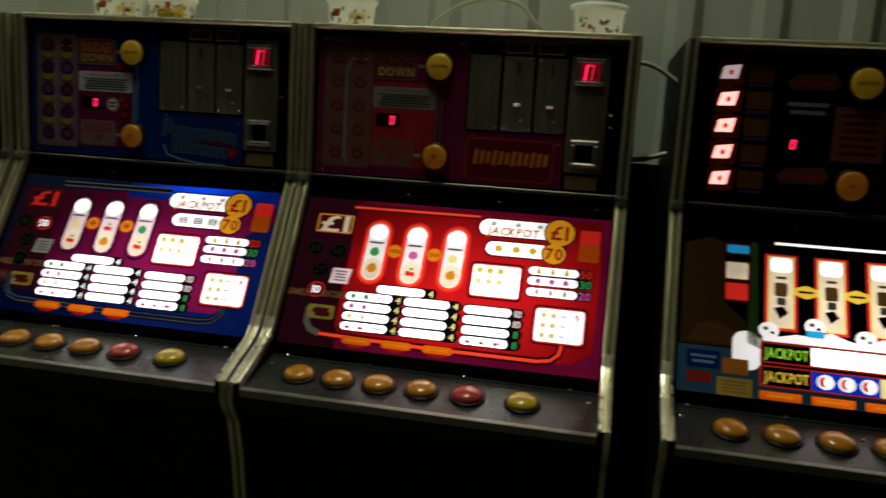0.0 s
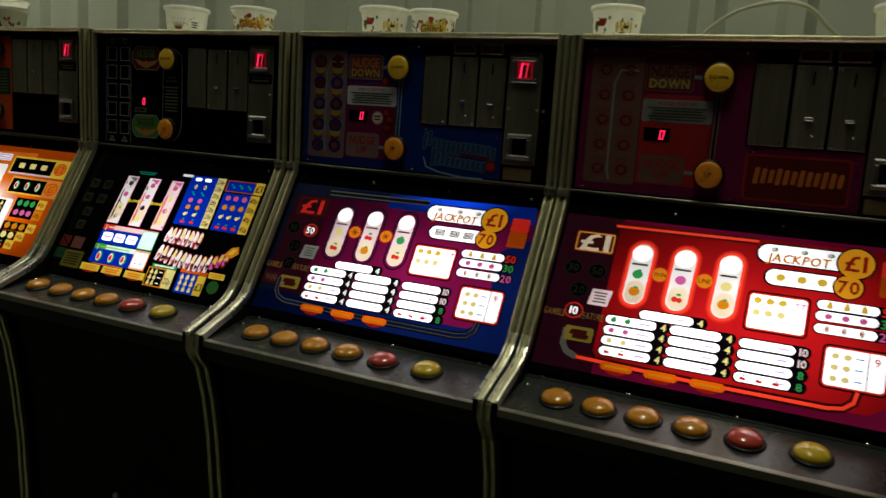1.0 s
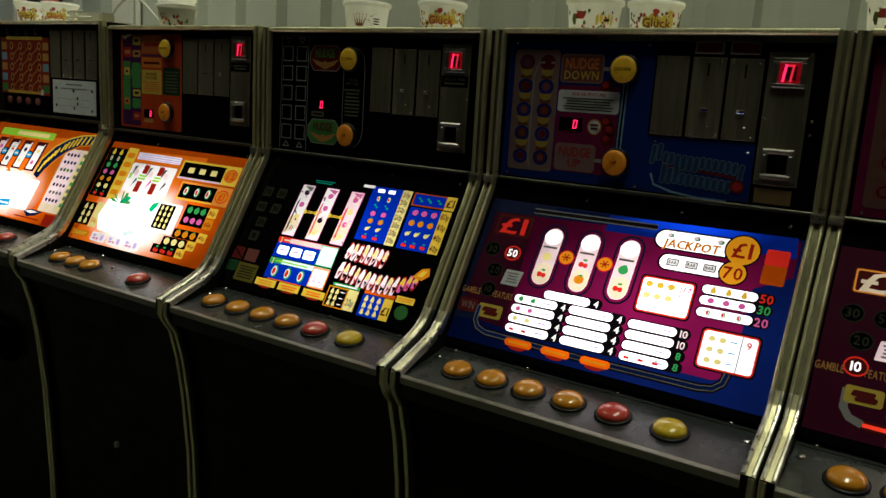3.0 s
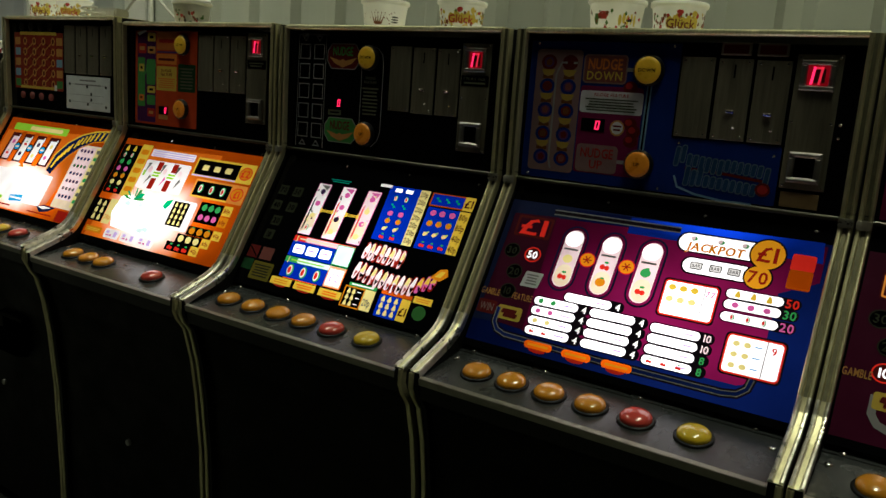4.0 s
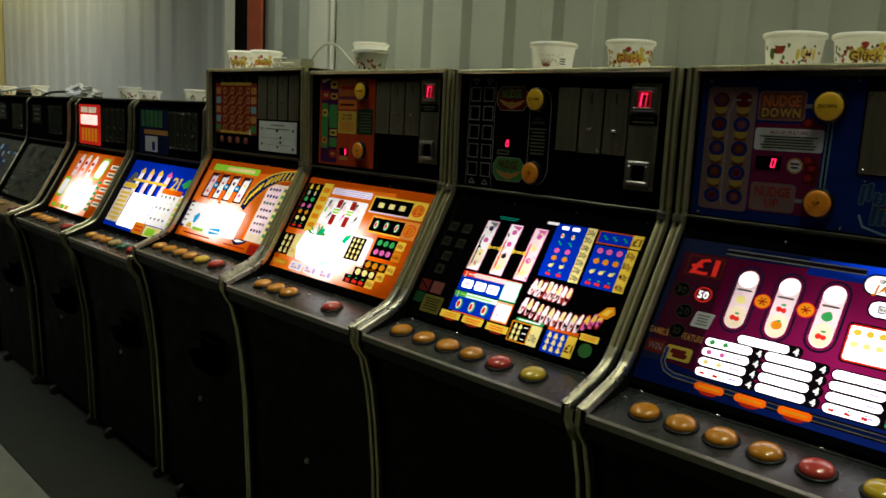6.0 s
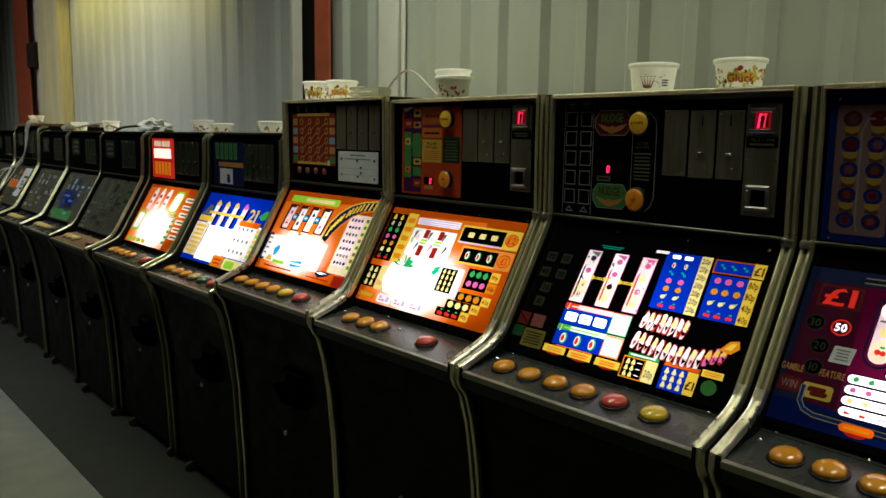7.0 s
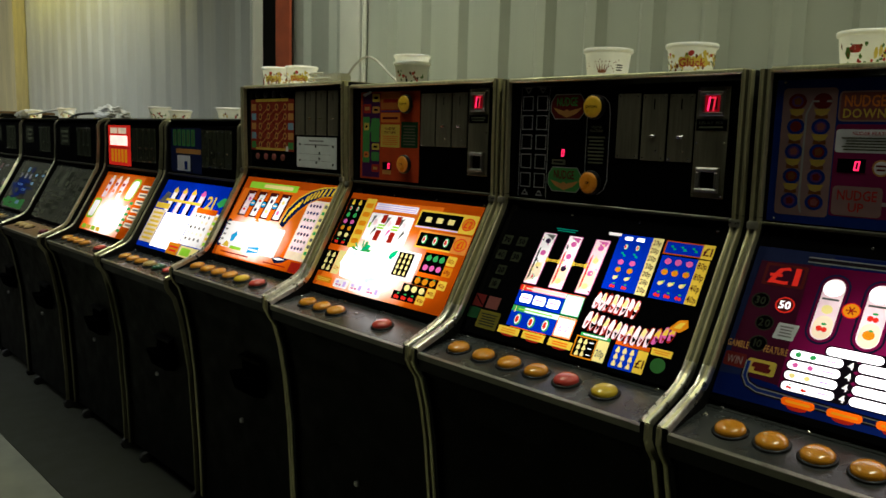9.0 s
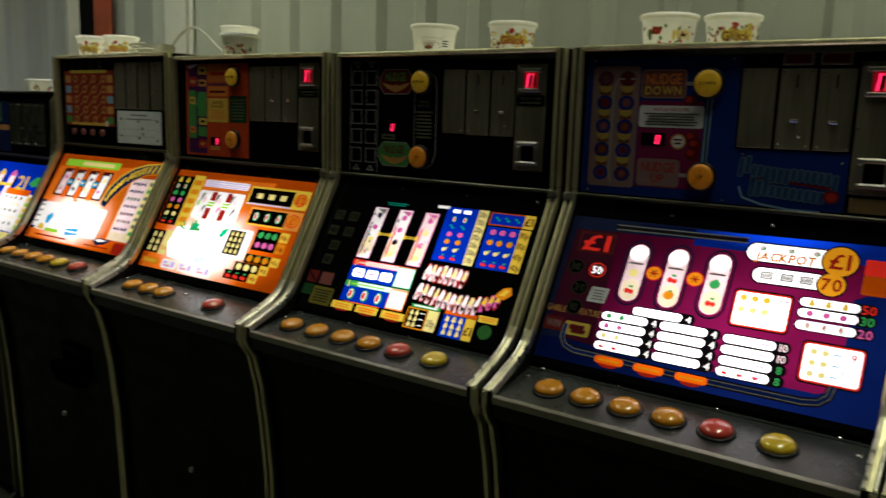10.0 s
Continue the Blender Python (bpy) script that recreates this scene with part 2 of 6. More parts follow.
CABLE_B = surf("black_cable", (0.015, 0.015, 0.015), 0.5, 0, 0.2, 50)
CLOTH = surf("white_cloth", (0.66, 0.66, 0.64), 0.9, 0, 0.12, 30, 0.5, 250)
WOOD_DECK = surf("brown_wood_deck", (0.17, 0.10, 0.045), 0.45, 0, 0.3, 20, 0.3, 100, stretch=(0.4, 4, 4))
CARDW = surf("white_card", (0.52, 0.56, 0.56), 0.5, 0, 0.1, 40)
RUBBER = surf("black_rubber", (0.025, 0.025, 0.024), 0.6, 0, 0.2, 30)


# ---- building helpers ----
def part(name, bm, mats, parent, label=""):
    me = bpy.data.meshes.new(name)
    bm.normal_update()
    bm.to_mesh(me)
    bm.free()
    for m in (mats if isinstance(mats, (list, tuple)) else [mats]):
        me.materials.append(m)
    ob = new(name, me)
    ob.parent = parent
    if label:
        ob["label"] = label
    return ob


def glyph_table(chars):
    obs = {}
    for c in chars:
        cu = bpy.data.curves.new("glyph", "FONT")
        cu.body, cu.size, cu.offset, cu.resolution_u = c, 1.0, 0.018, 2
        obs[c] = new("glyph", cu)
    dg = bpy.context.evaluated_depsgraph_get()
    table = {}
    for c, ob in obs.items():
        ev = ob.evaluated_get(dg)
        me = ev.to_mesh()
        vs = [(v.co.x, v.co.y) for v in me.vertices]
        fs = [tuple(p.vertices) for p in me.polygons]
        table[c] = (vs, fs, min(v[0] for v in vs), max(v[0] for v in vs))
        ev.to_mesh_clear()
    for ob in obs.values():
        cu = ob.data
        bpy.data.objects.remove(ob)
        bpy.data.curves.remove(cu)
    return table


GLYPHS = glyph_table("ABCDEFGHIJKLMNOPRSTUVWYZ0123456789£plück")


def lay_text(s):
    """Flat letters one unit tall: vertices, faces and the whole width."""
    vs, fs, x = [], [], 0.0
    for c in s:
        if c == " ":
            x += 0.35
            continue
        v, f, a, b = GLYPHS[c]
        k = len(vs)
        vs += [(p[0] - a + x, p[1]) for p in v]
        fs += [tuple(i + k for i in q) for q in f]
        x += b - a + 0.09
    return vs, fs, x - 0.09


class Shape:
    """Prints and solids in a panel's own millimetres: u to its right, v down it, w out of it."""

    def __init__(self, frame_matrix):
        self.m, self.bm, self.mats = frame_matrix, bmesh.new(), []

    def slot(self, mat):
        if mat not in self.mats:
            self.mats.append(mat)
        return self.mats.index(mat)

    def v(self, u, v, w):
        return self.bm.verts.new(self.m @ Vector((u / 1000, v / 1000, w / 1000)))

    def face(self, verts, mat, smooth=False):
        f = self.bm.faces.new(verts)
        f.material_index, f.smooth = self.slot(mat), smooth
        return f

    def poly(self, pts, mat, layer=1):
        self.face([self.v(p[0], p[1], layer * 0.5) for p in reversed(pts)], mat)
        return self

    def rect(self, u0, v0, u1, v1, mat, layer=1, r=0.0, lean=0.0):
        mid = (v0 + v1) / 2
        if r <= 0:
            pts = [(u0, v0), (u1, v0), (u1, v1), (u0, v1)]
        else:
            r = min(r, (u1 - u0) / 2, (v1 - v0) / 2)
            pts = []
            for cu, cv, a0 in ((u1 - r, v0 + r, -90), (u1 - r, v1 - r, 0), (u0 + r, v1 - r, 90), (u0 + r, v0 + r, 180)):
                for k in range(6):
                    a = radians(a0 + 18 * k)
                    pts.append((cu + r * math.cos(a), cv + r * math.sin(a)))
        self.poly([(p[0] + lean * (mid - p[1]), p[1]) for p in pts], mat, layer)
        return self

    def ell(self, u, v, ru, rv, mat, layer=1, n=18):
        self.poly([(u + ru * math.cos(2 * math.pi * k / n), v + rv * math.sin(2 * math.pi * k / n)) for k in range(n)], mat, layer)
        return self

    def line(self, pts, width, mat, layer=1):
        h = width / 2
        out = []
        for i, p in enumerate(pts):
            a, b = pts[max(i - 1, 0)], pts[min(i + 1, len(pts) - 1)]
            d = Vector((b[0] - a[0], b[1] - a[1])).normalized()
            out.append(((p[0] - d.y * h, p[1] + d.x * h), (p[0] + d.y * h, p[1] - d.x * h)))
        for (a, b), (c, d) in zip(out, out[1:]):
            self.poly([b, d, c, a], mat, layer)
        return self

    def text(self, s, u, v, h, mat, layer=2, width=None, lean=0.0):
        vs, fs, w = lay_text(s)
        k = h / 0.7
        kx = (width / w) if width else k
        new_v = [self.v(u + (p[0] - w / 2) * kx + lean * (p[1] - 0.35) * k, v - (p[1] - 0.35) * k, layer * 0.5) for p in vs]
        for f in fs:
            try:
                self.face([new_v[i] for i in f], mat)
            except ValueError:
                pass
        return self

    def bars(self, u0, v0, u1, v1, n, mat, layer=2, seed=1):
        rnd = random.Random(seed)
        step = (v1 - v0) / n
        for k in range(n):
            cut = rnd.uniform(0, 0.22) * (u1 - u0)
            self.rect(u0 + cut / 2, v0 + k * step + step * 0.25, u1 - cut / 2, v0 + k * step + step * 0.75, mat, layer)
        return self

    def fruit(self, u, v, r, kind, layer=3):
        body = {"cherry": L_RED, "orange": L_GOLD, "plum": L_PINK, "lemon": L_YEL2, "melon": L_GREEN, "grape": INK_PURPLE, "pear": L_YEL2, "bell": L_YEL, "apple": L_GREEN}.get(kind, L_GREEN)
        if kind == "cherry":
            self.ell(u - r * 0.45, v + r * 0.35, r * 0.55, r * 0.55, body, layer, 10)
            self.ell(u + r * 0.45, v + r * 0.45, r * 0.5, r * 0.5, body, layer + 0.2, 10)
            self.ell(u + r * 0.2, v - r * 0.6, r * 0.5, r * 0.25, L_GREEN, layer + 0.4, 8)
        elif kind == "sprig":
            self.poly([(u - r, v - r * 0.5), (u - r * 0.2, v - r * 0.7), (u, v), (u - r * 0.5, v - 0.05 * r)], L_JADE, layer)
            self.poly([(u, v), (u + r * 0.5, v - 0.05 * r), (u + r, v + r * 0.5), (u + r * 0.1, v + r * 0.7)], L_JADE, layer + 0.2)
        elif kind == "citrus":
            self.poly([(u + r, v - r * 0.8), (u + r * 0.5, v + r * 0.35), (u - r * 0.4, v + r * 0.8), (u - r, v + r * 0.3), (u - r * 0.7, v - r * 0.4), (u, v - r * 0.5)], L_YEL2, layer)
            self.poly([(u + r, v - r * 0.8), (u + r * 0.5, v - r * 0.1), (u, v - r * 0.5)], L_LIME, layer + 0.2)
        elif kind in ("pear", "bell"):
            self.poly([(u - 0.3 * r, v - r), (u + 0.3 * r, v - r), (u + 0.85 * r, v + 0.5 * r), (u + 0.6 * r, v + r), (u - 0.6 * r, v + r), (u - 0.85 * r, v + 0.5 * r)], body, layer)
        elif kind == "melon":
            self.ell(u, v, r * 0.7, r, L_GREEN, layer, 12)
            self.ell(u - r * 0.1, v, r * 0.5, r * 0.8, L_WHITE2, layer + 0.2, 12)
            self.ell(u - r * 0.15, v, r * 0.34, r * 0.6, L_RED, layer + 0.4, 10)
        else:
            self.ell(u, v, r, r * 0.88, body, layer, 14)
            if kind in ("apple", "orange"):
                self.ell(u + r * 0.2, v - r * 0.85, r * 0.45, r * 0.2, L_GREEN, layer + 0.3, 8)
        return self

    def box(self, u0, v0, u1, v1, w0, w1, mat, ch=1.0):
        low = [self.v(u, v, w0) for u, v in ((u0, v0), (u1, v0), (u1, v1), (u0, v1))]
        mid = [self.v(u, v, w1 - ch) for u, v in ((u0, v0), (u1, v0), (u1, v1), (u0, v1))]
        top = [self.v(u, v, w1) for u, v in ((u0 + ch, v0 + ch), (u1 - ch, v0 + ch), (u1 - ch, v1 - ch), (u0 + ch, v1 - ch))]
        self.face(low, mat)
        self.face(top[::-1], mat)
        for a, b in ((low, mid), (mid, top)):
            for k in range(4):
                j = (k + 1) % 4
                self.face([a[j], a[k], b[k], b[j]], mat)
        return self

    def ring_stack(self, u, v, rings, mat, n=20, smooth=True, close=True):
        """A turned form: (radius, w) rings from the base outward."""
        loops = [[self.v(u + r * math.cos(2 * math.pi * k / n), v + r * math.sin(2 * math.pi * k / n), w) for k in range(n)] for r, w in rings]
        for a, b in zip(loops, loops[1:]):
            for k in range(n):
                j = (k + 1) % n
                self.face([a[j], a[k], b[k], b[j]], mat, smooth)
        if close:
            self.face(loops[-1][::-1], mat, smooth)
        return self

    def finish(self, name, parent, label=""):
        return part(name, self.bm, self.mats, parent, label)


def finish_apart(shape, name, parent, label=""):
    """Each loose piece of a print as a part of its own."""
    bm, seen = shape.bm, set()
    bm.faces.ensure_lookup_table()
    for first in bm.faces:
        if first in seen:
            continue
        todo, island = [first], []
        seen.add(first)
        while todo:
            f = todo.pop()
            island.append(f)
            for v in f.verts:
                for g in v.link_faces:
                    if g not in seen:
                        seen.add(g)
                        todo.append(g)
        b, made = bmesh.new(), {}
        for f in island:
            for v in f.verts:
                if v not in made:
                    made[v] = b.verts.new(v.co)
            b.faces.new([made[v] for v in f.verts])
        part(name, b, shape.mats[island[0].material_index], parent, label)
    bm.free()


def sweep(path, section, mat, name, parent, label="", groove=None):
    """A strip of the given section (x, n) along a path of (y, z) in one upright plane; groove: the side that takes the second material."""
    bm = bmesh.new()
    loops = []
    for i, p in enumerate(path):
        a, b = path[max(i - 1, 0)], path[min(i + 1, len(path) - 1)]
        d = Vector((b[0] - a[0], b[1] - a[1])).normalized()
        nrm = (d.y, -d.x)
        loops.append([bm.verts.new((x, p[0] + nrm[0] * n, p[1] + nrm[1] * n)) for x, n in section])
    for a, b in zip(loops, loops[1:]):
        for k in range(len(section)):
            j = (k + 1) % len(section)
            bm.faces.new([a[k], a[j], b[j], b[k]]).material_index = 1 if k == groove else 0
    bm.faces.new(loops[0][::-1])
    bm.faces.new(loops[-1])
    bmesh.ops.recalc_face_normals(bm, faces=bm.faces)
    return part(name, bm, mat, parent, label)


def slab(x0, x1, outline, mat, name, parent, label=""):
    """A board between two x, with an outline of (y, z)."""
    bm = bmesh.new()
    a = [bm.verts.new((x0, y, z)) for y, z in outline]
    b = [bm.verts.new((x1, y, z)) for y, z in outline]
    bm.faces.new(a)
    bm.faces.new(b[::-1])
    for k in range(len(a)):
        j = (k + 1) % len(a)
        bm.faces.new([a[k], b[k], b[j], a[j]])
    bmesh.ops.recalc_face_normals(bm, faces=bm.faces)
    return part(name, bm, mat, parent, label)


def block(name, lo, hi, mat, parent=None, label="", bevel=0.0):
    bm = bmesh.new()
    bmesh.ops.create_cube(bm, size=1)
    for v in bm.verts:
        v.co = Vector([lo[i] + (v.co[i] + 0.5) * (hi[i] - lo[i]) for i in range(3)])
    if bevel:
        bmesh.ops.bevel(bm, geom=list(bm.edges), offset=bevel, segments=2, affect="EDGES")
    return part(name, bm, mat, parent, label)


def tube(name, pts, r, mat, parent=None, label="", n=8, smooth_steps=6):
    """A round cable through points, rounded off by Catmull-Rom."""
    P = [Vector(p) for p in pts]
    line = []
    for i in range(len(P) - 1):
        p0, p1, p2, p3 = P[max(i - 1, 0)], P[i], P[i + 1], P[min(i + 2, len(P) - 1)]
        for k in range(smooth_steps):
            t = k / smooth_steps
            line.append(0.5 * (2 * p1 + (p2 - p0) * t + (2 * p0 - 5 * p1 + 4 * p2 - p3) * t * t + (3 * p1 - p0 - 3 * p2 + p3) * t ** 3))
    line.append(P[-1])
    bm = bmesh.new()
    loops = []
    for i, p in enumerate(line):
        d = (line[min(i + 1, len(line) - 1)] - line[max(i - 1, 0)]).normalized()
        s = d.cross(Vector((0.13, 0.29, 0.95))).normalized()
        q = d.cross(s)
        loops.append([bm.verts.new(p + r * (math.cos(2 * math.pi * k / n) * s + math.sin(2 * math.pi * k / n) * q)) for k in range(n)])
    for a, b in zip(loops, loops[1:]):
        for k in range(n):
            f = bm.faces.new([a[k], a[(k + 1) % n], b[(k + 1) % n], b[k]])
            f.smooth = True
    bm.faces.new(loops[0][::-1])
    bm.faces.new(loops[-1])
    return part(name, bm, mat, parent, label)


# ---- the hall ----
def structure(ob, label=""):
    return tagged(ob, label, "", "", "structure")


def cladding(name, x0, x1, y, z0, z1, mat, label, rib=0.040, slope=0.026, depth=0.027):
    """Trapezoid steel cladding with its ribs standing towards the room."""
    pitch = 0.2085
    bm = bmesh.new()
    pts, x = [], x0
    while x < x1:
        for dx, dy in ((0, 0), (pitch - rib - 2 * slope, 0), (pitch - rib - slope, -depth), (pitch - slope, -depth)):
            if x + dx < x1:
                pts.append((x + dx, y + dy))
        x += pitch
    pts.append((x1, y))
    rows = []
    for z in (z0, z1):
        rows.append([bm.verts.new((p[0], p[1], z)) for p in pts])
    back = [[bm.verts.new((p[0], p[1] + 0.004, z)) for p in pts] for z in (z0, z1)]
    for a, b in zip(range(len(pts) - 1), range(1, len(pts))):
        bm.faces.new([rows[0][a], rows[0][b], rows[1][b], rows[1][a]])
        bm.faces.new([back[0][b], back[0][a], back[1][a], back[1][b]])
    for e in (0, -1):
        bm.faces.new([rows[0][e], rows[1][e], back[1][e], back[0][e]])
    return structure(part(name, bm, mat, None), label)


ROOM = (-11.5, 4.0, -5.0, 2.34, FLOOR_Z, 4.6)
structure(block("floor", (-11.6, -5.1, FLOOR_Z - 0.12), (4.1, 2.6, FLOOR_Z), CONCRETE), "pale worn concrete floor of the hall")
structure(block("floor_strip", (-9.6, 1.09, FLOOR_Z + 0.001), (3.9, 2.2, FLOOR_Z + 0.005), SHADED_STRIP), "dark floor strip with the machines' shade put into its colour")
structure(block("ceiling", (-11.6, -5.1, 4.6), (4.1, 2.6, 4.7), HALL_DARK), "dark roof lining above the hall")
structure(block("wall_south", (-11.6, -5.1, FLOOR_Z), (4.1, -5.0, 4.6), HALL_DARK), "dark plain hall wall")
structure(block("wall_east", (4.0, -5.0, FLOOR_Z), (4.1, 2.6, 4.6), HALL_DARK), "dark plain hall wall")
structure(block("wall_west", (-11.6, -5.0, FLOOR_Z), (-11.5, 2.6, 4.6), HALL_DARK), "dark plain hall wall")
structure(block("wall_north_backing", (-11.5, 2.44, FLOOR_Z), (4.0, 2.6, 4.6), HALL_DARK), "dark backing behind the steel cladding")
cladding("wall_north_1", -3.236, 4.0, 2.28, FLOOR_Z, 4.6, CLADDING, "grey ribbed steel cladding wall")
cladding("wall_north_2", -3.940, -3.41, 2.335, FLOOR_Z, 4.6, CLADDING, "grey ribbed steel cladding set back by the column")
cladding("wall_north_3", -7.95, -4.06, 2.22, FLOOR_Z, 4.6, CLADDING_PALE, "pale ribbed steel cladding wall panel", 0.055, 0.034, 0.015)
cladding("wall_north_4", -11.5, -9.30, 2.30, FLOOR_Z, 4.6, CLADDING, "grey ribbed steel cladding in the far corner")
structure(block("trim_strip", (-3.415, 2.27, FLOOR_Z), (-3.27, 2.30, 4.6), PALE_STRIP, bevel=0.003), "pale grey flat cover strip on the wall")
structure(block("trim_edge", (-4.062, 2.205, FLOOR_Z), (-4.052, 2.26, 4.6), PALE_STRIP), "pale folded edge of the wall panel")


def steel_column(x, y, wide, label):
    root = tagged(new("steel_column"), label, "column", "red oxide columns", "structure")
    root.location = (x, y, FLOOR_Z)
    h = 4.6 - FLOOR_Z
    block("flange", (-wide * 0.02, -0.07, 0), (wide * 0.98, -0.058, h), RED_OXIDE, root, bevel=0.002)
    block("web", (wide * 0.44, -0.058, 0), (wide * 0.52, 0.06, h), DARK_STEEL, root)
    block("flange", (-wide * 0.02, 0.06, 0), (wide * 0.98, 0.072, h), RED_OXIDE, root, bevel=0.002)
    return root


steel_column(-3.955, 2.345, 0.13, "red oxide painted steel column against the wall")
# Solid dark sheet that supplies the shade of the gap beside the column.
structure(block("column_gap_shade", (-4.05, 2.40, FLOOR_Z), (-3.87, 2.43, 4.6), DARK_STEEL), "dark sheet standing in for the shaded gap behind the steel column")
steel_column(-9.22, 2.19, 0.50, "red oxide painted steel column in the far corner")
block_post = tagged(block("timber_post", (-8.40, 2.12, FLOOR_Z), (-7.74, 2.215, 4.6), TIMBER, None, "", 0.006), "pale yellow pine timber post in the corner", "post", "", "structure")
tagged(block("timber_batten", (-8.95, 2.19, FLOOR_Z), (-8.405, 2.28, 4.6), PALE_STRIP, None, "", 0.004), "greyish timber batten beside the column", "batten", "", "structure")
tagged(block("junction_box", (-8.72, 2.10, 2.14), (-8.46, 2.188, 2.36), DARK_STEEL, None, "", 0.006), "small dark metal box on the batten", "junction box")
tagged(tube("wall_conduit", [(-3.222, 2.262, FLOOR_Z), (-3.222, 2.262, 2.0), (-3.222, 2.262, 4.59)], 0.011, PALE_STRIP), "thin pale conduit pipe running up the wall", "conduit")

# ---- fruit machines ----
W = 0.656
KINK = (0.005, 1.292)
MACHINES = "row of fruit machines"


def cabinet(x, top, drop, label, wood=False, rounded=False, lit_trim=True, doors=True, fwd=0.0):
    """The body of one machine. x: its outer left edge; top: its height; drop: how much lower its deck stands than a tall machine's."""
    root = tagged(new("fruit_machine"), label, "fruit machine", MACHINES)
    root.location = (x, 1.65 - fwd, FLOOR_Z)
    kz = KINK[1] - drop
    d = -drop
    upper = [(0.0, top - 0.004), (0.001, top - 0.15), (0.004, kz + 0.02)]
    if rounded:
        upper = [(0.085, top), (0.05, top - 0.004), (0.025, top - 0.016), (0.012, top - 0.036), (0.012, top - 0.12), (0.006, kz + 0.02)]
    slope = [(0.005, kz + 0.019), (0.003, kz + 0.004), (-0.004, kz - 0.014), (-0.075, 1.151 + d), (-0.142, 1.034 + d), (-0.156, 1.013 + d), (-0.172, 0.998 + d), (-0.2, 0.983 + d), (-0.292, 0.946 + d)]
    front = [(-0.292, 0.944 + d), (-0.292, 0.914 + d), (-0.282, 0.894 + d), (-0.262, 0.868 + d), (-0.240, 0.79 + d), (-0.223, 0.69 + d), (-0.206, 0.54), (-0.19, 0.24), (-0.185, 0.05)]
    whole = upper + slope[1:] + front[1:]
    outline = whole + [(0.50, 0.05), (0.50, top)]
    for k, x0 in enumerate((0.0, W - 0.02)):
        slab(x0, x0 + 0.02, outline, SIDE_BLACK, "side_panel", root)
        sec = [(x0 - 0.001, -0.010), (x0 - 0.001, 0.002), (x0 + 0.001, 0.005), (x0 + 0.005, 0.0055), (x0 + 0.0072, 0.001), (x0 + 0.0138, 0.001), (x0 + 0.017, 0.0055), (x0 + 0.020, 0.005), (x0 + 0.021, 0.002), (x0 + 0.021, -0.010)]
        # Low machines: darker trim on upper and front runs, paler on the slope.
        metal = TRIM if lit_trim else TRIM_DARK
        a = x0 - 0.001 if k == 0 else x0 + 0.011
        thin = [(a, -0.010), (a, 0.003), (a + 0.0015, 0.0045), (a + 0.004, 0.003), (a + 0.006, 0.003), (a + 0.0085, 0.0045), (a + 0.010, 0.003), (a + 0.010, -0.010)]
        strip, dip = (thin, 3) if rounded else (sec, 4)
        sweep(upper, strip, [metal, TRIM_GROOVE], "edge_trim", root, groove=dip)
        sweep(slope[:5], strip, [TRIM, TRIM_GROOVE], "edge_trim", root, groove=dip)
        # Deck ends use a paler metal: the award glass's light is in its colour.
        sweep(slope[4:], strip, [TRIM if rounded else TRIM_BRIGHT, TRIM_GROOVE if rounded else TRIM], "edge_trim", root, groove=dip)
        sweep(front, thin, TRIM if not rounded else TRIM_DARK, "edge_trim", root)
        if lit_trim:
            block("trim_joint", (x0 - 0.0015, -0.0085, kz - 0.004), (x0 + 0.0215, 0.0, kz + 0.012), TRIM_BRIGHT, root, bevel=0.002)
    inset = [(p[0] + 0.014, p[1]) for p in front]
    slab(0.021, W - 0.021, inset[2:] + [(0.02, 0.05), (0.02, 0.9 + d)], BLACK_PAINT, "lower_door", root)
    slab(0.021, W - 0.021, [(0.03, 0.05), (0.03, top - 0.03), (0.49, top - 0.03), (0.49, 0.05)], SIDE_BLACK, "back_box", root)
    y0 = 0.03 if rounded else 0.0
    slab(0.0205, W - 0.0205, [(y0, top - 0.011), (y0 - 0.003, top - 0.008), (y0 - 0.002, top - 0.003), (y0 + 0.003, top), (0.5, top), (0.5, top - 0.011)], TRIM if lit_trim and not rounded else SIDE_BLACK, "top_board", root)
    U = Matrix.Translation((0.02, 0.015, top)) @ Matrix(((1, 0, 0, 0), (0, 0, -1, 0), (0, -1, 0, 0), (0, 0, 0, 1)))
    vy, vz = -0.488, -0.873
    G = Matrix.Translation((0.02, 0.0194, kz - 0.010)) @ Matrix(((1, 0, 0, 0), (0, vy, vz, 0), (0, vz, -vy, 0), (0, 0, 0, 1)))
    D = Matrix.Translation((0.02, -0.132, 0.966 + d)) @ Matrix(((1, 0, 0, 0), (0, -0.9829, -0.1842, 0), (0, -0.1842, 0.9829, 0), (0, 0, 0, 1)))
    iw = (W - 0.04) * 1000
    # deck with its front lip, back strip and studs
    s = Shape(D).box(0, 0, iw, 158, -14, 0, WOOD_DECK if wood else DECK_PAINT, 1.5)
    deck = s.finish("button_deck", root, "brown wooden button deck" if wood else "")
    Shape(D).box(0, 156, iw, 162, -44, -3, BEZEL, 1).finish("front_board", deck)
    Shape(D).box(0, 152, iw, 164, -13, 1.4, LIP, 1.2).finish("front_lip", deck)
    Shape(D).box(0, 0, iw, 13, -4, 14, BEZEL, 4).finish("glass_channel", deck)
    Shape(D).box(0, 12, iw, 26, -2, 2.0, DECK_PAINT, 0.8).finish("hinge_strip", deck)
    for u in (30, 190, 372, 565):
        Shape(D).ring_stack(u, 19, [(5, 1.5), (5, 3.4), (3.2, 5.0)], CHROME, 10).finish("stud", deck)
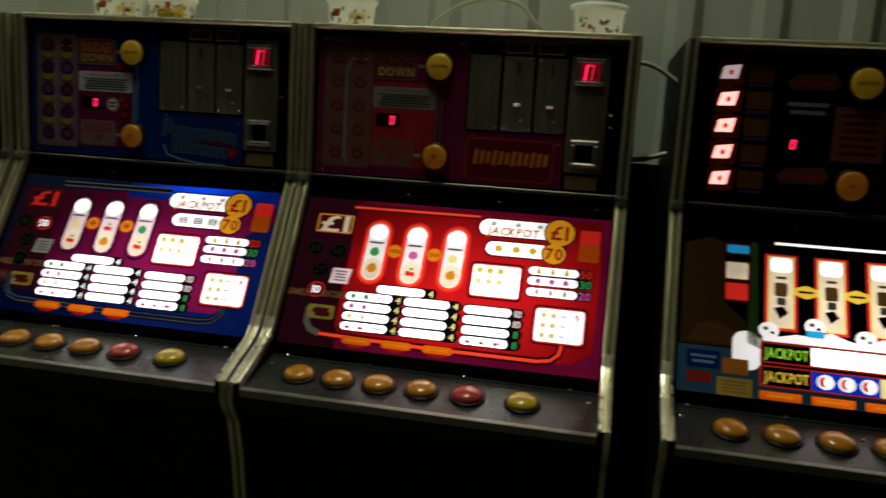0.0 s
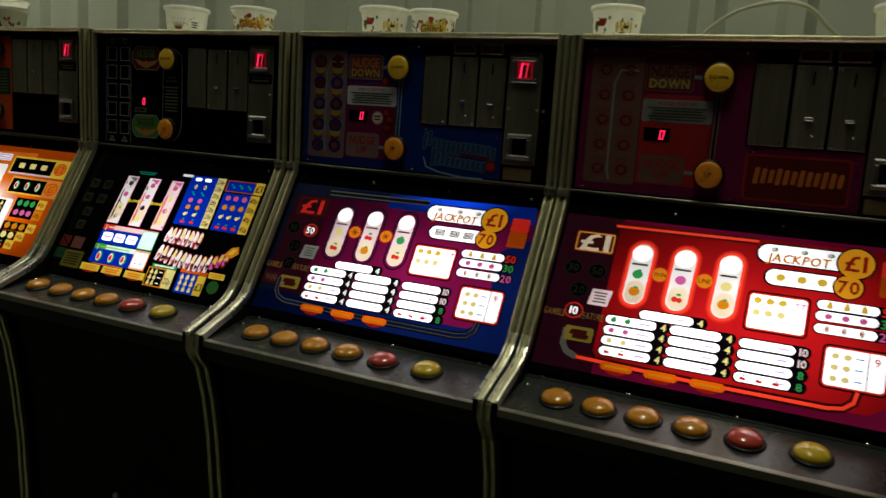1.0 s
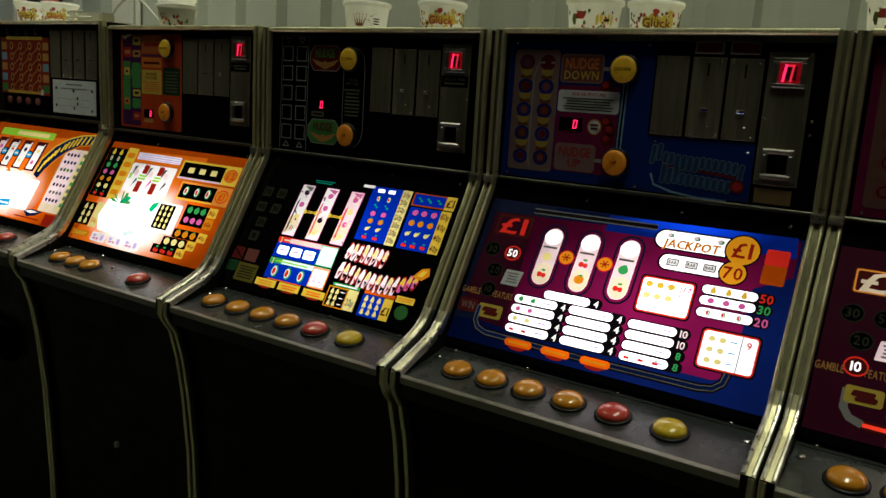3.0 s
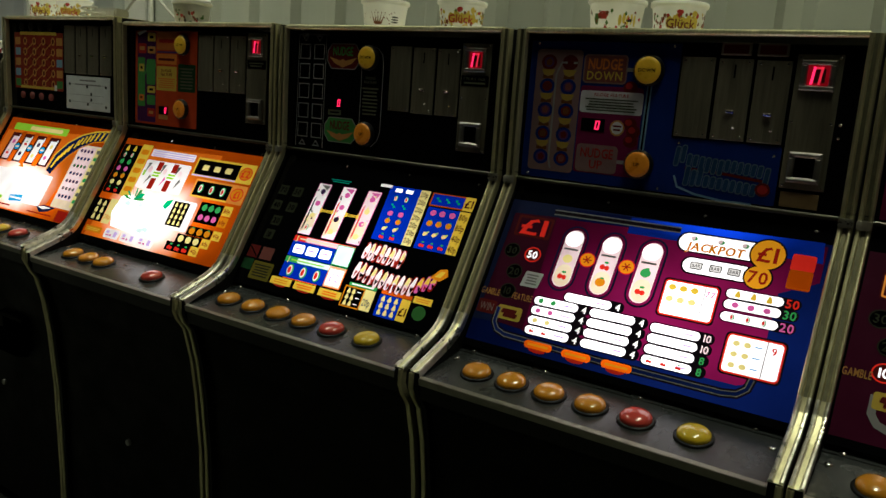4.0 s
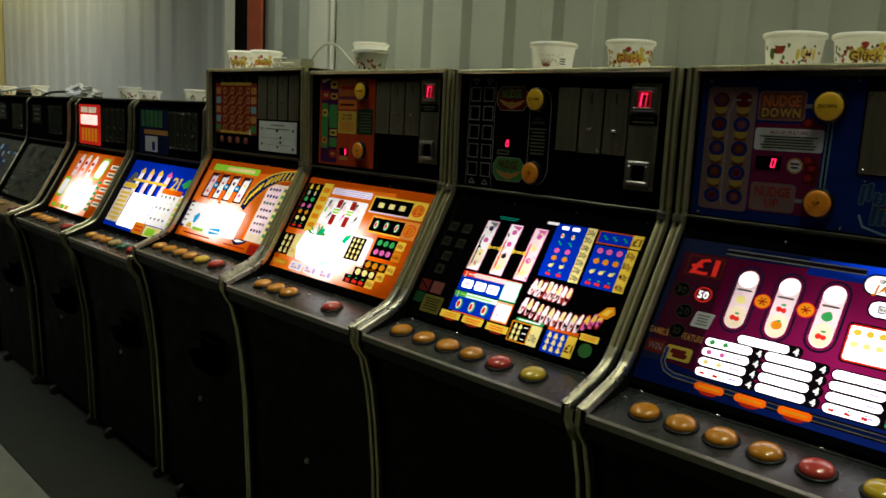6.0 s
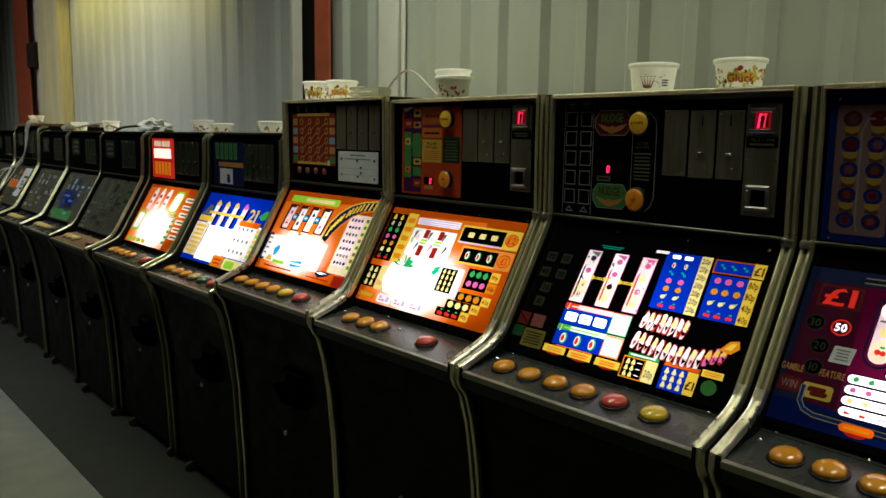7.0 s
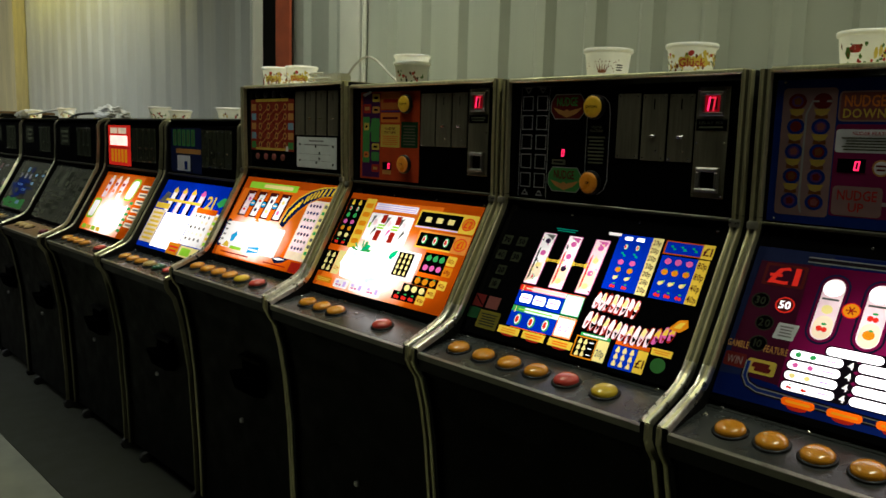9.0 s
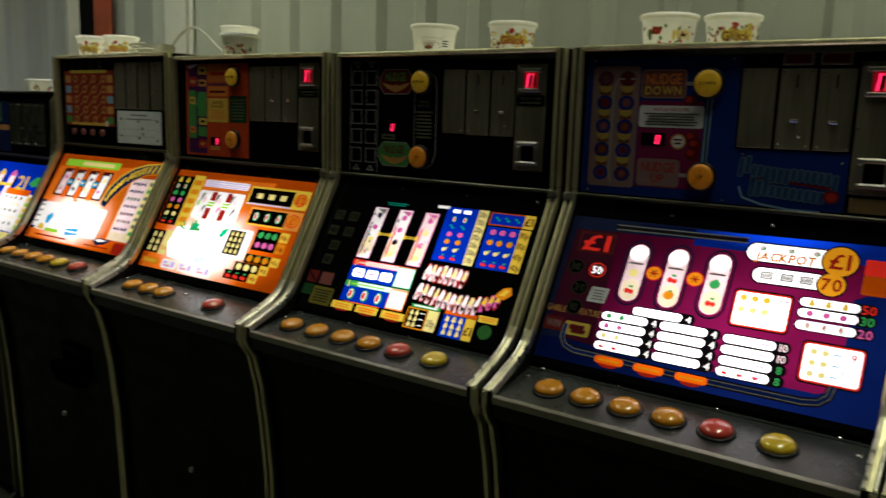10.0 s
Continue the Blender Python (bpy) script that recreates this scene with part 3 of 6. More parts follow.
    for u, v in ((16, 58), (600, 58)):
        Shape(D).ring_stack(u, v, [(6, 0), (6, 2), (4, 3.4)], CHROME, 10).finish("stud", deck)
    s = Shape(D).ring_stack(300, 64, [(4.5, 0), (4.5, 1.5), (3, 2.6)], CHROME, 10)
    s.finish("stud", deck)
    lock = Shape(Matrix.Translation((0.02, -0.1935, 0.45)) @ Matrix(((1, 0, 0, 0), (0, 0, -1, 0), (0, -1, 0, 0), (0, 0, 0, 1))))
    lock.ring_stack(309, 0, [(9, -4), (9, 3), (7, 4.5), (2, 4.5)], LOCK, 14).finish("door_lock", root, "small round steel lock")
    for u in (130, iw + 8):
        b = bmesh.new()
        bmesh.ops.create_cone(b, cap_ends=True, segments=14, radius1=0.025, radius2=0.025, depth=0.022, matrix=pose((u + 20) / 1000, -0.178, 0.026, 0, 90, 0))
        bmesh.ops.bevel(b, geom=[e for e in b.edges if e.is_boundary or len(e.link_faces) == 2 and e.calc_face_angle(0) > 1], offset=0.004, segments=1, affect="EDGES")
        part("castor", b, RUBBER, root)
    return root, U, G, D, deck


def buttons(D, deck, spec, r=27.0, v=91):
    for u, mat, label in spec:
        b = Shape(D).ring_stack(u, v, [(r + 5, -1), (r + 5, 2.5), (r + 3.5, 4.0), (r + 0.5, 4.4)], BEZEL, 26)
        bez = b.finish("button", deck, label)
        Shape(D).ring_stack(u, v, [(r, 3), (r, 8), (r * 0.95, 11), (r * 0.80, 14.5), (r * 0.52, 16.8), (r * 0.2, 17.8), (r * 0.05, 18)], mat, 26).finish("button_cap", deck, label)


def panel(frame_m, v0, v1, mat, name, root, label="", w0=-6):
    iw = (W - 0.04) * 1000
    return Shape(frame_m).box(1, v0, iw - 1, v1, w0, 0, mat, 0.3).finish(name, root, label)


def coin_plate(U, up, u0, v0, u1, v1, slotted=True, mat=None, lever=True):
    mat = mat or STEEL
    s = Shape(U).box(u0, v0, u1, v1, 0, 3.0, mat, 0.8)
    for u in (u0 + 6, u1 - 6):
        for v in (v0 + 6, v1 - 6):
            s.ring_stack(u, v, [(2.6, 3), (2.6, 4), (1.6, 4.6)], CHROME, 8)
    mid = (u0 + u1) / 2
    if slotted:
        s.rect(mid - 1.5, v0 + 10, mid + 1.5, v0 + 33, HOLE, 6.6)
        if lever:
            s.box(mid - 7, v0 + 88, mid + 7, v0 + 94, 3, 8, CHROME, 1.5)
            s.ring_stack(mid + 9, v1 - 22, [(2.4, 3), (2.4, 4.2)], CHROME, 8)
    return s.finish("coin_plate", up, "brushed steel coin slot plate" if slotted else "blank brushed steel plate")


def seven(s, u, v, h, segs, mat, layer):
    """One seven-segment figure, leaning a little."""
    w, t = h * 0.52, h * 0.14
    place = {"a": (0, 0, w, t), "g": (0, h / 2 - t / 2, w, h / 2 + t / 2), "d": (0, h - t, w, h), "f": (0, 0, t, h / 2), "b": (w - t, 0, w, h / 2), "e": (0, h / 2, t, h), "c": (w - t, h / 2, w, h)}
    for q in segs:
        a, b, c, d = place[q]
        pts = [(a, b), (c, b), (c, d), (a, d)]
        s.poly([(u + p[0] + 0.12 * (h / 2 - p[1]), v + p[1]) for p in pts], mat, layer)


def credit_column(U, up, u0=512, v0=38, u1=583, v1=262, plaque=True):
    s = Shape(U).box(u0, v0, u1, v1, 0, 2.4, STEEL, 0.8)
    for u in (u0 + 5, u1 - 5):
        for v in (v0 + 5, (v0 + v1) / 2, v1 - 5):
            s.ring_stack(u, v, [(2.6, 2.4), (2.6, 3.6), (1.6, 4.2)], CHROME, 8)
    s.finish("coin_entry_plate", up, "brushed steel coin entry plate")
    m = (u0 + u1) / 2
    s = Shape(U)
    for a in ((m - 27, v0 + 9, m + 27, v0 + 17), (m - 27, v0 + 51, m + 27, v0 + 59), (m - 27, v0 + 17, m - 17, v0 + 51), (m + 17, v0 + 17, m + 27, v0 + 51)):
        s.box(*a, 2.4, 8, STEEL_LIGHT, 2)
    s.finish("display_bezel", up)
    s = Shape(U).box(m - 17, v0 + 17, m + 17, v0 + 51, 2.4, 3.4, L_LEDBOX, 0.2)
    s.rect(m - 10, v0 + 23, m + 11, v0 + 46, INK_REDDK, 7.4)
    seven(s, m - 9, v0 + 20, 29, "abc", L_LEDDIM, 8)
    seven(s, m - 10, v0 + 20, 29, "ef", L_LED, 8.4)
    s.finish("credit_display", up, "glowing red credit display")
    s = Shape(U)
    for a in ((m - 26, v1 - 63, m + 26, v1 - 54), (m - 26, v1 - 20, m + 26, v1 - 11), (m - 26, v1 - 54, m - 16, v1 - 20), (m + 16, v1 - 54, m + 26, v1 - 20)):
        s.box(*a, 2.4, 10, STEEL_LIGHT, 3)
    s.rect(m - 16, v1 - 54, m + 16, v1 - 20, HOLE, 5.4)
    s.finish("reject_slot", up, "square steel framed return slot")


def nudge_button(U, up, u, v, r, mat, word, label):
    Shape(U).ring_stack(u, v, [(r + 4, 0), (r + 4, 8), (r + 1, 11)], BEZEL, 24).finish("nudge_bezel", up)
    s = Shape(U).ring_stack(u, v, [(r, 8), (r, 12), (r * 0.9, 15), (r * 0.7, 16)], mat, 24)
    s.text(word, u, v, 6.5, INK_BLACK, 33)
    s.finish("nudge_button", up, label)


def small_led(U, up, u0, v0, u1, v1, digit_u):
    s = Shape(U).box(u0, v0, u1, v1, 0, 1.6, INK_BLACK, 0.5)
    seven(s, digit_u - 4, (v0 + v1) / 2 - 8.5, 17, "abcdef", L_LED, 4.5)
    s.finish("counter_display", up, "red figure on a small black counter display")


def band_screws(G, gl):
    for u in (207, 395, 582):
        Shape(G).ring_stack(u, 9, [(3.4, 0), (3.4, 1.2), (2, 2)], CHROME, 8).finish("screw", gl)


def strokes(F, parent, u0, u1, v, n, tall, shift, wide, lean, edge, fill):
    """A row of plain upright strokes where a title stands."""
    for k in range(n):
        u, h, c = u0 + (u1 - u0) * k / (n - 1), tall(k), v + shift(k)
        s = Shape(F).rect(u - wide * 0.5 - 1.5, c - h / 2 - 1.8, u + wide * 0.5 + 1.5, c + h / 2 + 1.8, edge, 1.9 + 0.02 * k, 4, lean)
        s.rect(u - wide * 0.5, c - h / 2, u + wide * 0.5, c + h / 2, fill, 2.5, 3, lean)
        s.finish("title_stroke", parent)


# -- the two machines of one make, in blue and in red --
def twin_machine(x, red, label):
    root, U, G, D, deck = cabinet(x, 1.603, 0.0, label)
    base_up, art_up = (INK_PLUM, INK_RED) if red else (INK_BLUE, INK_PLUM)
    up = panel(U, 22, 300, INK_BLACK, "upper_panel", root)
    Shape(U).box(0, 299, 616, 307, -6, 6, RAIL, 2).finish("panel_rail", root)
    Shape(U).rect(8, 25, 314, 296, base_up, 0.5).finish("printed_ground", up)
    Shape(U).rect(314, 193, 508, 296, base_up, 0.5).finish("printed_ground", up)
    s = Shape(U).rect(124, 108, 252, 276, art_up, 1.0, 6).finish("printed_field", up)
    s = Shape(U).rect(22, 41, 122, 281, INK_DUST if red else INK_MAUVE, 1.4, 8)
    for k in range(5):
        for c, u in enumerate((50, 96)):
            v = 66 + 47 * k
            s.ell(u, v, 17, 15, INK_MAUVE2 if red else INK_REDDK if k == 0 else INK_BLUE, 2)
            s.ell(u, v, 11, 10, INK_REDDK if red else (INK_REDDK if (k + c) % 2 else INK_PURPLE), 2.4)
            if k < 4:
                s.poly([(u - 15, v + 14), (u + 15, v + 14), (u + 10, v + 24), (u, v + 27), (u - 10, v + 24)], INK_AGED if not red else INK_DUST, 2.5)
                s.poly([(u - 11, v + 24), (u, v + 28), (u + 11, v + 24), (u + 12, v + 32), (u - 12, v + 32)], INK_BRN if not red else INK_MAUVE2, 2.55)
            s.poly([(u - 7, v - 4), (u + 2, v - 8), (u + 8, v - 2), (u + 5, v + 6), (u - 5, v + 6)], (INK_BRN, INK_REDDK, INK_MAUVE2)[(k + c) % 3] if not red else INK_MAUVE2, 2.7)
    s.line([(73, 275), (68, 255), (68, 90), (78, 66), (112, 66)], 4, INK_GREY, 2.6)
    s.finish("nudge_ladder", up, "column of faded printed symbols")
    s = Shape(U).rect(125, 48, 215, 103, INK_MAUVE if not red else INK_MAUVE2, 1.6, 8).rect(128, 51, 212, 100, INK_MAUVE2 if not red else INK_REDDK, 2, 6)
    s.rect(131, 54, 209, 97, INK_MAUVE2 if not red else INK_DUST, 2.2, 4)
    s.text("NUDGE", 170, 66, 20, INK_ORANGE if not red else INK_REDDK, 3, 70).text("DOWN", 170, 88, 16, INK_YEL, 3, 72)
    s.finish("nudge_down_sign", up)
    s = Shape(U).rect(128, 220, 214, 274, INK_MAUVE if not red else INK_MAUVE2, 1.6, 8).rect(131, 223, 211, 271, INK_MAUVE if not red else INK_DUST, 2, 6)
    s.text("NUDGE", 171, 236, 18, INK_RED, 3, 68).text("UP", 171, 258, 16, INK_RED, 3)
    s.finish("nudge_up_sign", up)
    s = Shape(U).rect(125, 117, 253, 159, INK_WHITE if not red else INK_GREY, 1.8, 6)
    Shape(U).text("NUDGE FEATURE", 189, 124, 6, INK_RED, 3, 70).finish("plate_heading", up)["kind"] = "stuff"
    Shape(U).bars(134, 130, 245, 156, 5, INK_DIM2, 3).finish("small_print", up)["kind"] = "stuff"
    s.finish("instruction_plate", up, "white printed instruction plate")
    if not red:
        finish_apart(Shape(U).ell(207, 185, 15, 15, INK_SKIN, 1.8).ell(207, 185, 12, 12, INK_WHITE, 2.2).bars(198, 178, 216, 192, 2, INK_REDDK, 3), "round_badge", up)
        s = Shape(U)
        for u, v in ((225, 108), (232, 176), (236, 208), (240, 190)):
            s.ell(u, v, 14, 12, INK_REDDK, 1.6).ell(u - 3, v - 3, 7, 6, INK_RED, 1.9)
            s.finish("printed_fruit", up)
            s = Shape(U)
        s.bm.free()
    Shape(U).line([(214, 75), (236, 75)], 7, INK_GREY, 1.8).line([(262, 100), (260, 225)], 10, INK_BLUE2 if not red else INK_MAUVE, 1.8).line([(262, 100), (260, 225)], 4, INK_BLACK, 2.2).line([(214, 249), (236, 249)], 7, INK_GREY, 1.8).finish("printed_pipe", up)
    small_led(U, up, 132, 170, 181, 195, 166)
    nudge_button(U, up, 258, 75, 25, NUDGE_Y, "DOWN", "round yellow nudge button")
    nudge_button(U, up, 259, 249, 24, NUDGE_O, "UP", "round orange nudge button")
    coin_plate(U, up, 318, 48, 377, 190, False)
    coin_plate(U, up, 384, 49, 442, 190)
    coin_plate(U, up, 448, 50, 505, 190)
    for a in (385, 446):
        s = Shape(U).box(a, 22, a + 51, 43, 0, 3, STEEL, 1).rect(a + 4, 25, a + 47, 40, INK_REDDK, 6.6)
        s.finish("indicator_window", up, "unlit dark red indicator window")
    credit_column(U, up)
    Shape(U).box(516, 268, 577, 294, 0, 1.2, BRONZE, 0.4).finish("plaque", up, "small bronze plaque")
    # title as plain upright strokes
    if red:
        Shape(U).rect(318, 205, 492, 288, INK_RED, 1.2, 8).rect(322, 209, 488, 284, INK_REDDK, 1.6, 6).finish("title_plate", up)
        strokes(U, up, 340, 476, 243, 12, lambda k: 30 - 3 * (k % 3), lambda k: 0, 8, 0.12, INK_REDDK, INK_ORANGE)
        Shape(U).rect(352, 264, 470, 270, INK_REDDK, 2.4, 3).finish("title_underline", up)
    else:
        strokes(U, up, 330, 490, 226, 15, lambda k: (34, 30, 20, 20, 26, 26, 26, 26, 20, 20, 20, 20, 20, 20, 28)[k], lambda k: (0, -6, 3, 3, 7, 7, 7, 7, 2, 2, 2, 2, 2, 2, 8)[k] + 0.9 * k, 7.2, 0.10, INK_SLATE, INK_TEALBLUE)
        strokes(U, up, 352, 470, 262, 11, lambda k: (34, 28, 32, 20, 20, 20, 20, 20, 20, 20, 20)[k], lambda k: (-2, 0, -4, 2, 2, 2, 2, 2, 2, 2, 2)[k] + 0.9 * k, 7.8, 0.10, INK_SLATE, INK_TEALBLUE)
        Shape(U).line([(328, 262), (336, 282), (370, 292), (420, 298), (470, 298)], 4, INK_BLUE2, 1.5).line([(346, 246), (420, 250), (486, 256)], 5, INK_REDDK, 1.2).finish("title_flourish", up)
        Shape(U).ell(486, 270, 13, 12, INK_REDDK, 2.6).ell(486, 270, 9, 8, INK_RED, 3.0).finish("title_badge", up)
    for u, v in ((24, 30), (300, 30), (24, 290), (300, 290), (330, 202), (497, 210), (592, 150), (592, 172)):
        Shape(U).ring_stack(u, v, [(2.6, 0), (2.6, 1.2), (1.6, 2)], CHROME, 8).finish("screw", up)
    # lower glass
    gl = panel(G, -8, 352, INK_BLACK, "award_glass", root)
    band_screws(G, gl)
    s = Shape(G)
    if red:
        s.rect(4, 30, 612, 338, INK_PLUMDK, 0.6)
        s.finish("printed_border", gl)
        s = Shape(G)
        s.rect(118, 30, 612, 338, L_PLUM, 0.8)
        s.finish("printed_margin", gl)
        s = Shape(G)
        s.poly([(112, 36), (596, 40), (600, 130), (598, 292), (560, 318), (130, 320), (112, 296)], L_CRIMSON, 1.1)
    else:
        s.rect(4, 30, 612, 338, INK_NAVYDK, 0.6)
        s.finish("printed_border", gl)
        s = Shape(G)
        s.poly([(150, 34), (612, 30), (612, 338), (4, 338), (4, 296), (112, 290)], L_NAVY, 0.8)
        s.finish("printed_margin", gl)
        Shape(G).poly([(262, 33), (600, 28), (604, 66), (262, 66)], L_BLUEGLOW, 1.25).finish("lit_margin", gl)
        s = Shape(G)
        s.poly([(18, 60), (116, 56), (120, 296), (60, 292), (14, 250)], INK_PLUMDK, 0.9)
        s.finish("printed_side", gl)
        s = Shape(G)
        s.poly([(112, 58), (500, 48), (606, 34), (606, 100), (548, 130), (548, 288), (520, 300), (118, 298)], L_MAROON, 1.1)
    s.finish("printed_ground", gl)
    s = Shape(G)
    top = [(104, 46), (360, 44)]
    bottom = [(54, 262), (54, 292), (64, 306), (84, 313), (300, 318), (500, 318), (524, 314), (538, 302), (542, 284)]
    if red:
        s.line(top, 12, INK_REDDK, 1.5).line(top, 5, L_REDTUBE, 1.9)
        s.finish("printed_pipe", gl)
        s = Shape(G)
        s.line(bottom[:4], 12, INK_GREY, 1.6).line(bottom[3:], 15, INK_REDDK, 1.6).line(bottom[3:], 6, L_REDTUBE, 2)
    else:
        s.line(top, 12, INK_GREY, 1.5).line(top, 7, INK_LINE, 1.9)
        s.finish("printed_pipe", gl)
        s = Shape(G)
        s.line(bottom, 16, INK_LINE, 1.5).line(bottom, 10, INK_GREY, 1.8).line(bottom, 6, INK_BLUE, 2.1)
    s.finish("printed_pipe", gl)
    lamp = L_CREAM if red else L_RED
    s = Shape(G).rect(30, 62, 110, 108, INK_REDDK, 1.6, 4).rect(33, 65, 107, 105, INK_REDDK if not red else L_ORANGE2, 1.9, 4).rect(36, 68, 104, 102, INK_PLUMDK if not red else INK_REDDK, 2.2, 3)
    s.text("£1", 70, 85, 34, lamp, 3, 58)
    s.finish("one_pound_lamp", gl, "red lit one pound sign" if not red else "bright lit one pound sign")
    for u, v, word, on in ((40, 141, "30", False), (87, 143, "50", not red), (60, 184, "20", False), (60, 226, "10", red)):
        s = Shape(G).ell(u, v, 18, 16, INK_DIM if not on else L_RED, 1.7).ell(u, v, 15.5, 13.5, INK_BLACK if not on else INK_REDDK, 2.1)
        s.text(word, u, v, 15, L_WHITE if on else INK_DIM, 3)
        s.finish("gamble_lamp", gl, "lit round gamble lamp" if on else "unlit round gamble lamp")
    finish_apart(Shape(G).rect(84, 178, 122, 210, INK_WHITE if not red else L_PINKW, 1.8, 2, 0.15).bars(90, 182, 116, 206, 4, INK_GREY, 2.6), "small_card", gl)
    Shape(G).text("GAMBLE", 24, 234, 13, INK_SKIN, 2, 42).finish("lettering", gl)
    Shape(G).text("FEATURE", 96, 233, 13, INK_SKIN, 2, 44).finish("lettering", gl)
    s = Shape(G).rect(6, 252, 48, 280, INK_REDDK, 1.6, 4).text("WIN", 27, 266, 15, INK_MAUVE, 3, 30)
    if not red:
        s.finish("win_sign", gl)
    else:
        s.bm.free()
    s = Shape(G).rect(52, 256, 106, 284, INK_YEL, 1.7, 5).rect(62, 262, 94, 272, INK_REDDK, 2.6, 3, 0.3).rect(68, 270, 98, 279, INK_REDDK, 2.8, 3, 0.3)
    s.finish("bars_sign", gl)
    for k, u in enumerate((163, 241, 320)):
        s = Shape(G).rect(u - 28, 68, u + 28, 206, INK_NAVYDK if not red else L_RED, 1.5, 28, 0.03).rect(u - 24, 72, u + 24, 202, L_MAROON if not red else L_REDTUBE, 1.8, 24, 0.03)
        s.rect(u - 19, 77, u + 19, 197, L_WHITE2 if red else L_PINKW, 2.2, 19, 0.03)
        s.rect(u - 18, 80, u + 18, 112, L_WHITE, 2.4, 16, 0.03)
        s.rect(u - 17, 150, u + 16, 195, L_CREAM, 2.4, 16, 0.03)
        for j, kind in enumerate([("lemon", "cherry"), ("cherry", "orange"), ("apple", "cherry")][k] if not red else [("apple", "orange"), ("plum", "cherry"), ("lemon", "orange")][k]):
            s.fruit(u - 1, 138 + 34 * j, 10, kind, 3)
        s.rect(u - 15, 116, u + 15, 120, INK_GREY, 3, 2)
        s.finish("reel_window", gl, "backlit reel window with fruit symbols")
    for u in (202, 281):
        s = Shape(G).ell(u, 133, 16, 15, L_RED, 1.9).ell(u, 133, 14, 13, L_GOLD, 2.3)
        if red:
            s.text("WIN" if u < 250 else "LINE", u, 133, 8, L_REDDIM, 3)
        else:
            for k in range(6):
                a = k * math.pi / 3
                s.line([(u, 133), (u + 9 * math.cos(a), 133 + 8 * math.sin(a))], 2.4, L_REDDIM, 2.7 + 0.02 * k)
        s.finish("win_line_badge", gl)
    s = Shape(G).rect(358, 44, 540, 84, INK_LINE, 1.6, 20).rect(362, 47, 540, 81, L_WHITE, 2, 17)
    for u, c in ((388, L_GREEN), (436, L_GREEN), (478, L_GREEN)):
        s.ell(u, 56, 6, 4.5, c, 2.6, 10).ell(u - 2, 55.5, 4.2, 3.4, L_PINKW, 2.9, 10)
    s.text("JACKPOT", 428, 71, 16, L_GOLD, 3, 100, 0.12).text("JACKPOT", 429.2, 71, 16, L_GOLD, 3.1, 100, 0.12)
    s.finish("jackpot_strip", gl)
    s = Shape(G).ell(517, 65, 31, 30, INK_LINE, 2.9, 24).ell(517, 65, 28, 27, L_COIN, 3.2, 24).text("£1", 517, 65, 28, L_REDDIM, 4, 34)
    s.finish("jackpot_token", gl, "gold one pound award token")
    s = Shape(G).rect(376, 90, 500, 124, INK_LINE, 1.7, 17).rect(380, 93, 500, 121, L_WHITE, 2.1, 14)
    for u in (404, 438, 470):
        if red:
            s.ell(u, 107, 8, 7, L_YEL, 2.7, 10)
        else:
            s.rect(u - 11, 100, u + 11, 114, INK_GREY, 2.6, 2).rect(u - 9, 102, u + 9, 112, L_WHITE2, 2.8, 2).text("BAR", u, 107, 6, INK_BLACK, 3.4, 15)
    s.finish("award_strip", gl)
    s = Shape(G).ell(510, 109, 25, 23, INK_LINE, 2.9, 22).ell(510, 109, 22, 20.5, L_COIN, 3.2, 22).text("70", 510, 109, 22, L_REDDIM, 4)
    s.finish("award_token", gl)
    finish_apart(Shape(G).rect(556, 55, 594, 85, L_RED, 1.8, 4).rect(556, 84, 594, 119, L_ORANGE, 1.9, 4), "side_lamp", gl)
    s = Shape(G).rect(356, 137, 458, 211, INK_LINE, 1.6, 8).rect(359, 140, 455, 208, L_RED, 1.9, 7).rect(362, 143, 452, 205, L_WHITE, 2.2, 5)
    for r in range(2):
        for c in range(3):
            s.ell(374 + 20 * c, 154 + 22 * r, 7, 6, L_YEL if r == 0 else L_YEL2, 2.8, 10)
    s.rect(431, 143, 432.5, 205, INK_GREY, 2.8).text("77", 442, 156, 11, L_PINK, 3.2)
    s.finish("award_card", gl)
    for j, (v, c, kind, word) in enumerate(((145, L_RED, "bell", "50"), (165, L_GREEN, "plum", "30"), (187, L_PINK, "melon", "20"))):
        s = Shape(G).rect(464, v - 10, 588, v + 10, INK_LINE, 1.7 + 0.03 * j, 10).rect(467, v - 8, 560, v + 8, L_WHITE, 2.1, 8)
        for u in (486, 512, 538):
            s.fruit(u, v, 6, kind, 2.8)
        s.text(word, 574, v, 15, c, 3)
        s.finish("award_strip", gl)
    rows = [(181, 213, 297)]
    for r in range(4):
        v = 232 + 20 * r
        rows += [(123, v, 236), (239, v, 348), (356, v + 2, 466)]
    for j, (u, v, u1) in enumerate(rows):
        s = Shape(G).rect(u - 3, v - 10.5, u1 + 3, v + 10.5, INK_LINE, 1.6 + 0.02 * j, 10).rect(u, v - 8, u1 - 22, v + 8, L_WHITE, 2.2, 8)
        third = u > 350
        c = L_YEL2 if red else L_WHITE2
        if third:
            c = L_GREEN if v > 260 else L_PINKW
        s.text("4" if not third else ("8" if v > 260 else "10"), u1 - 9, v, 13, c, 3)
        if u < 180 or (third and v > 285):
            for q in range(3 if third else 2):
                s.fruit(u + 14 + 26 * q, v, 5.5, ("apple", "plum", "lemon", "cherry")[int((v - 230) / 20) % 4] if not third else "cherry", 2.8)
        s.bars(u + 60, v - 3, u1 - 30, v + 3, 1, L_LAV, 2.7, j)
        s.finish("award_strip", gl)
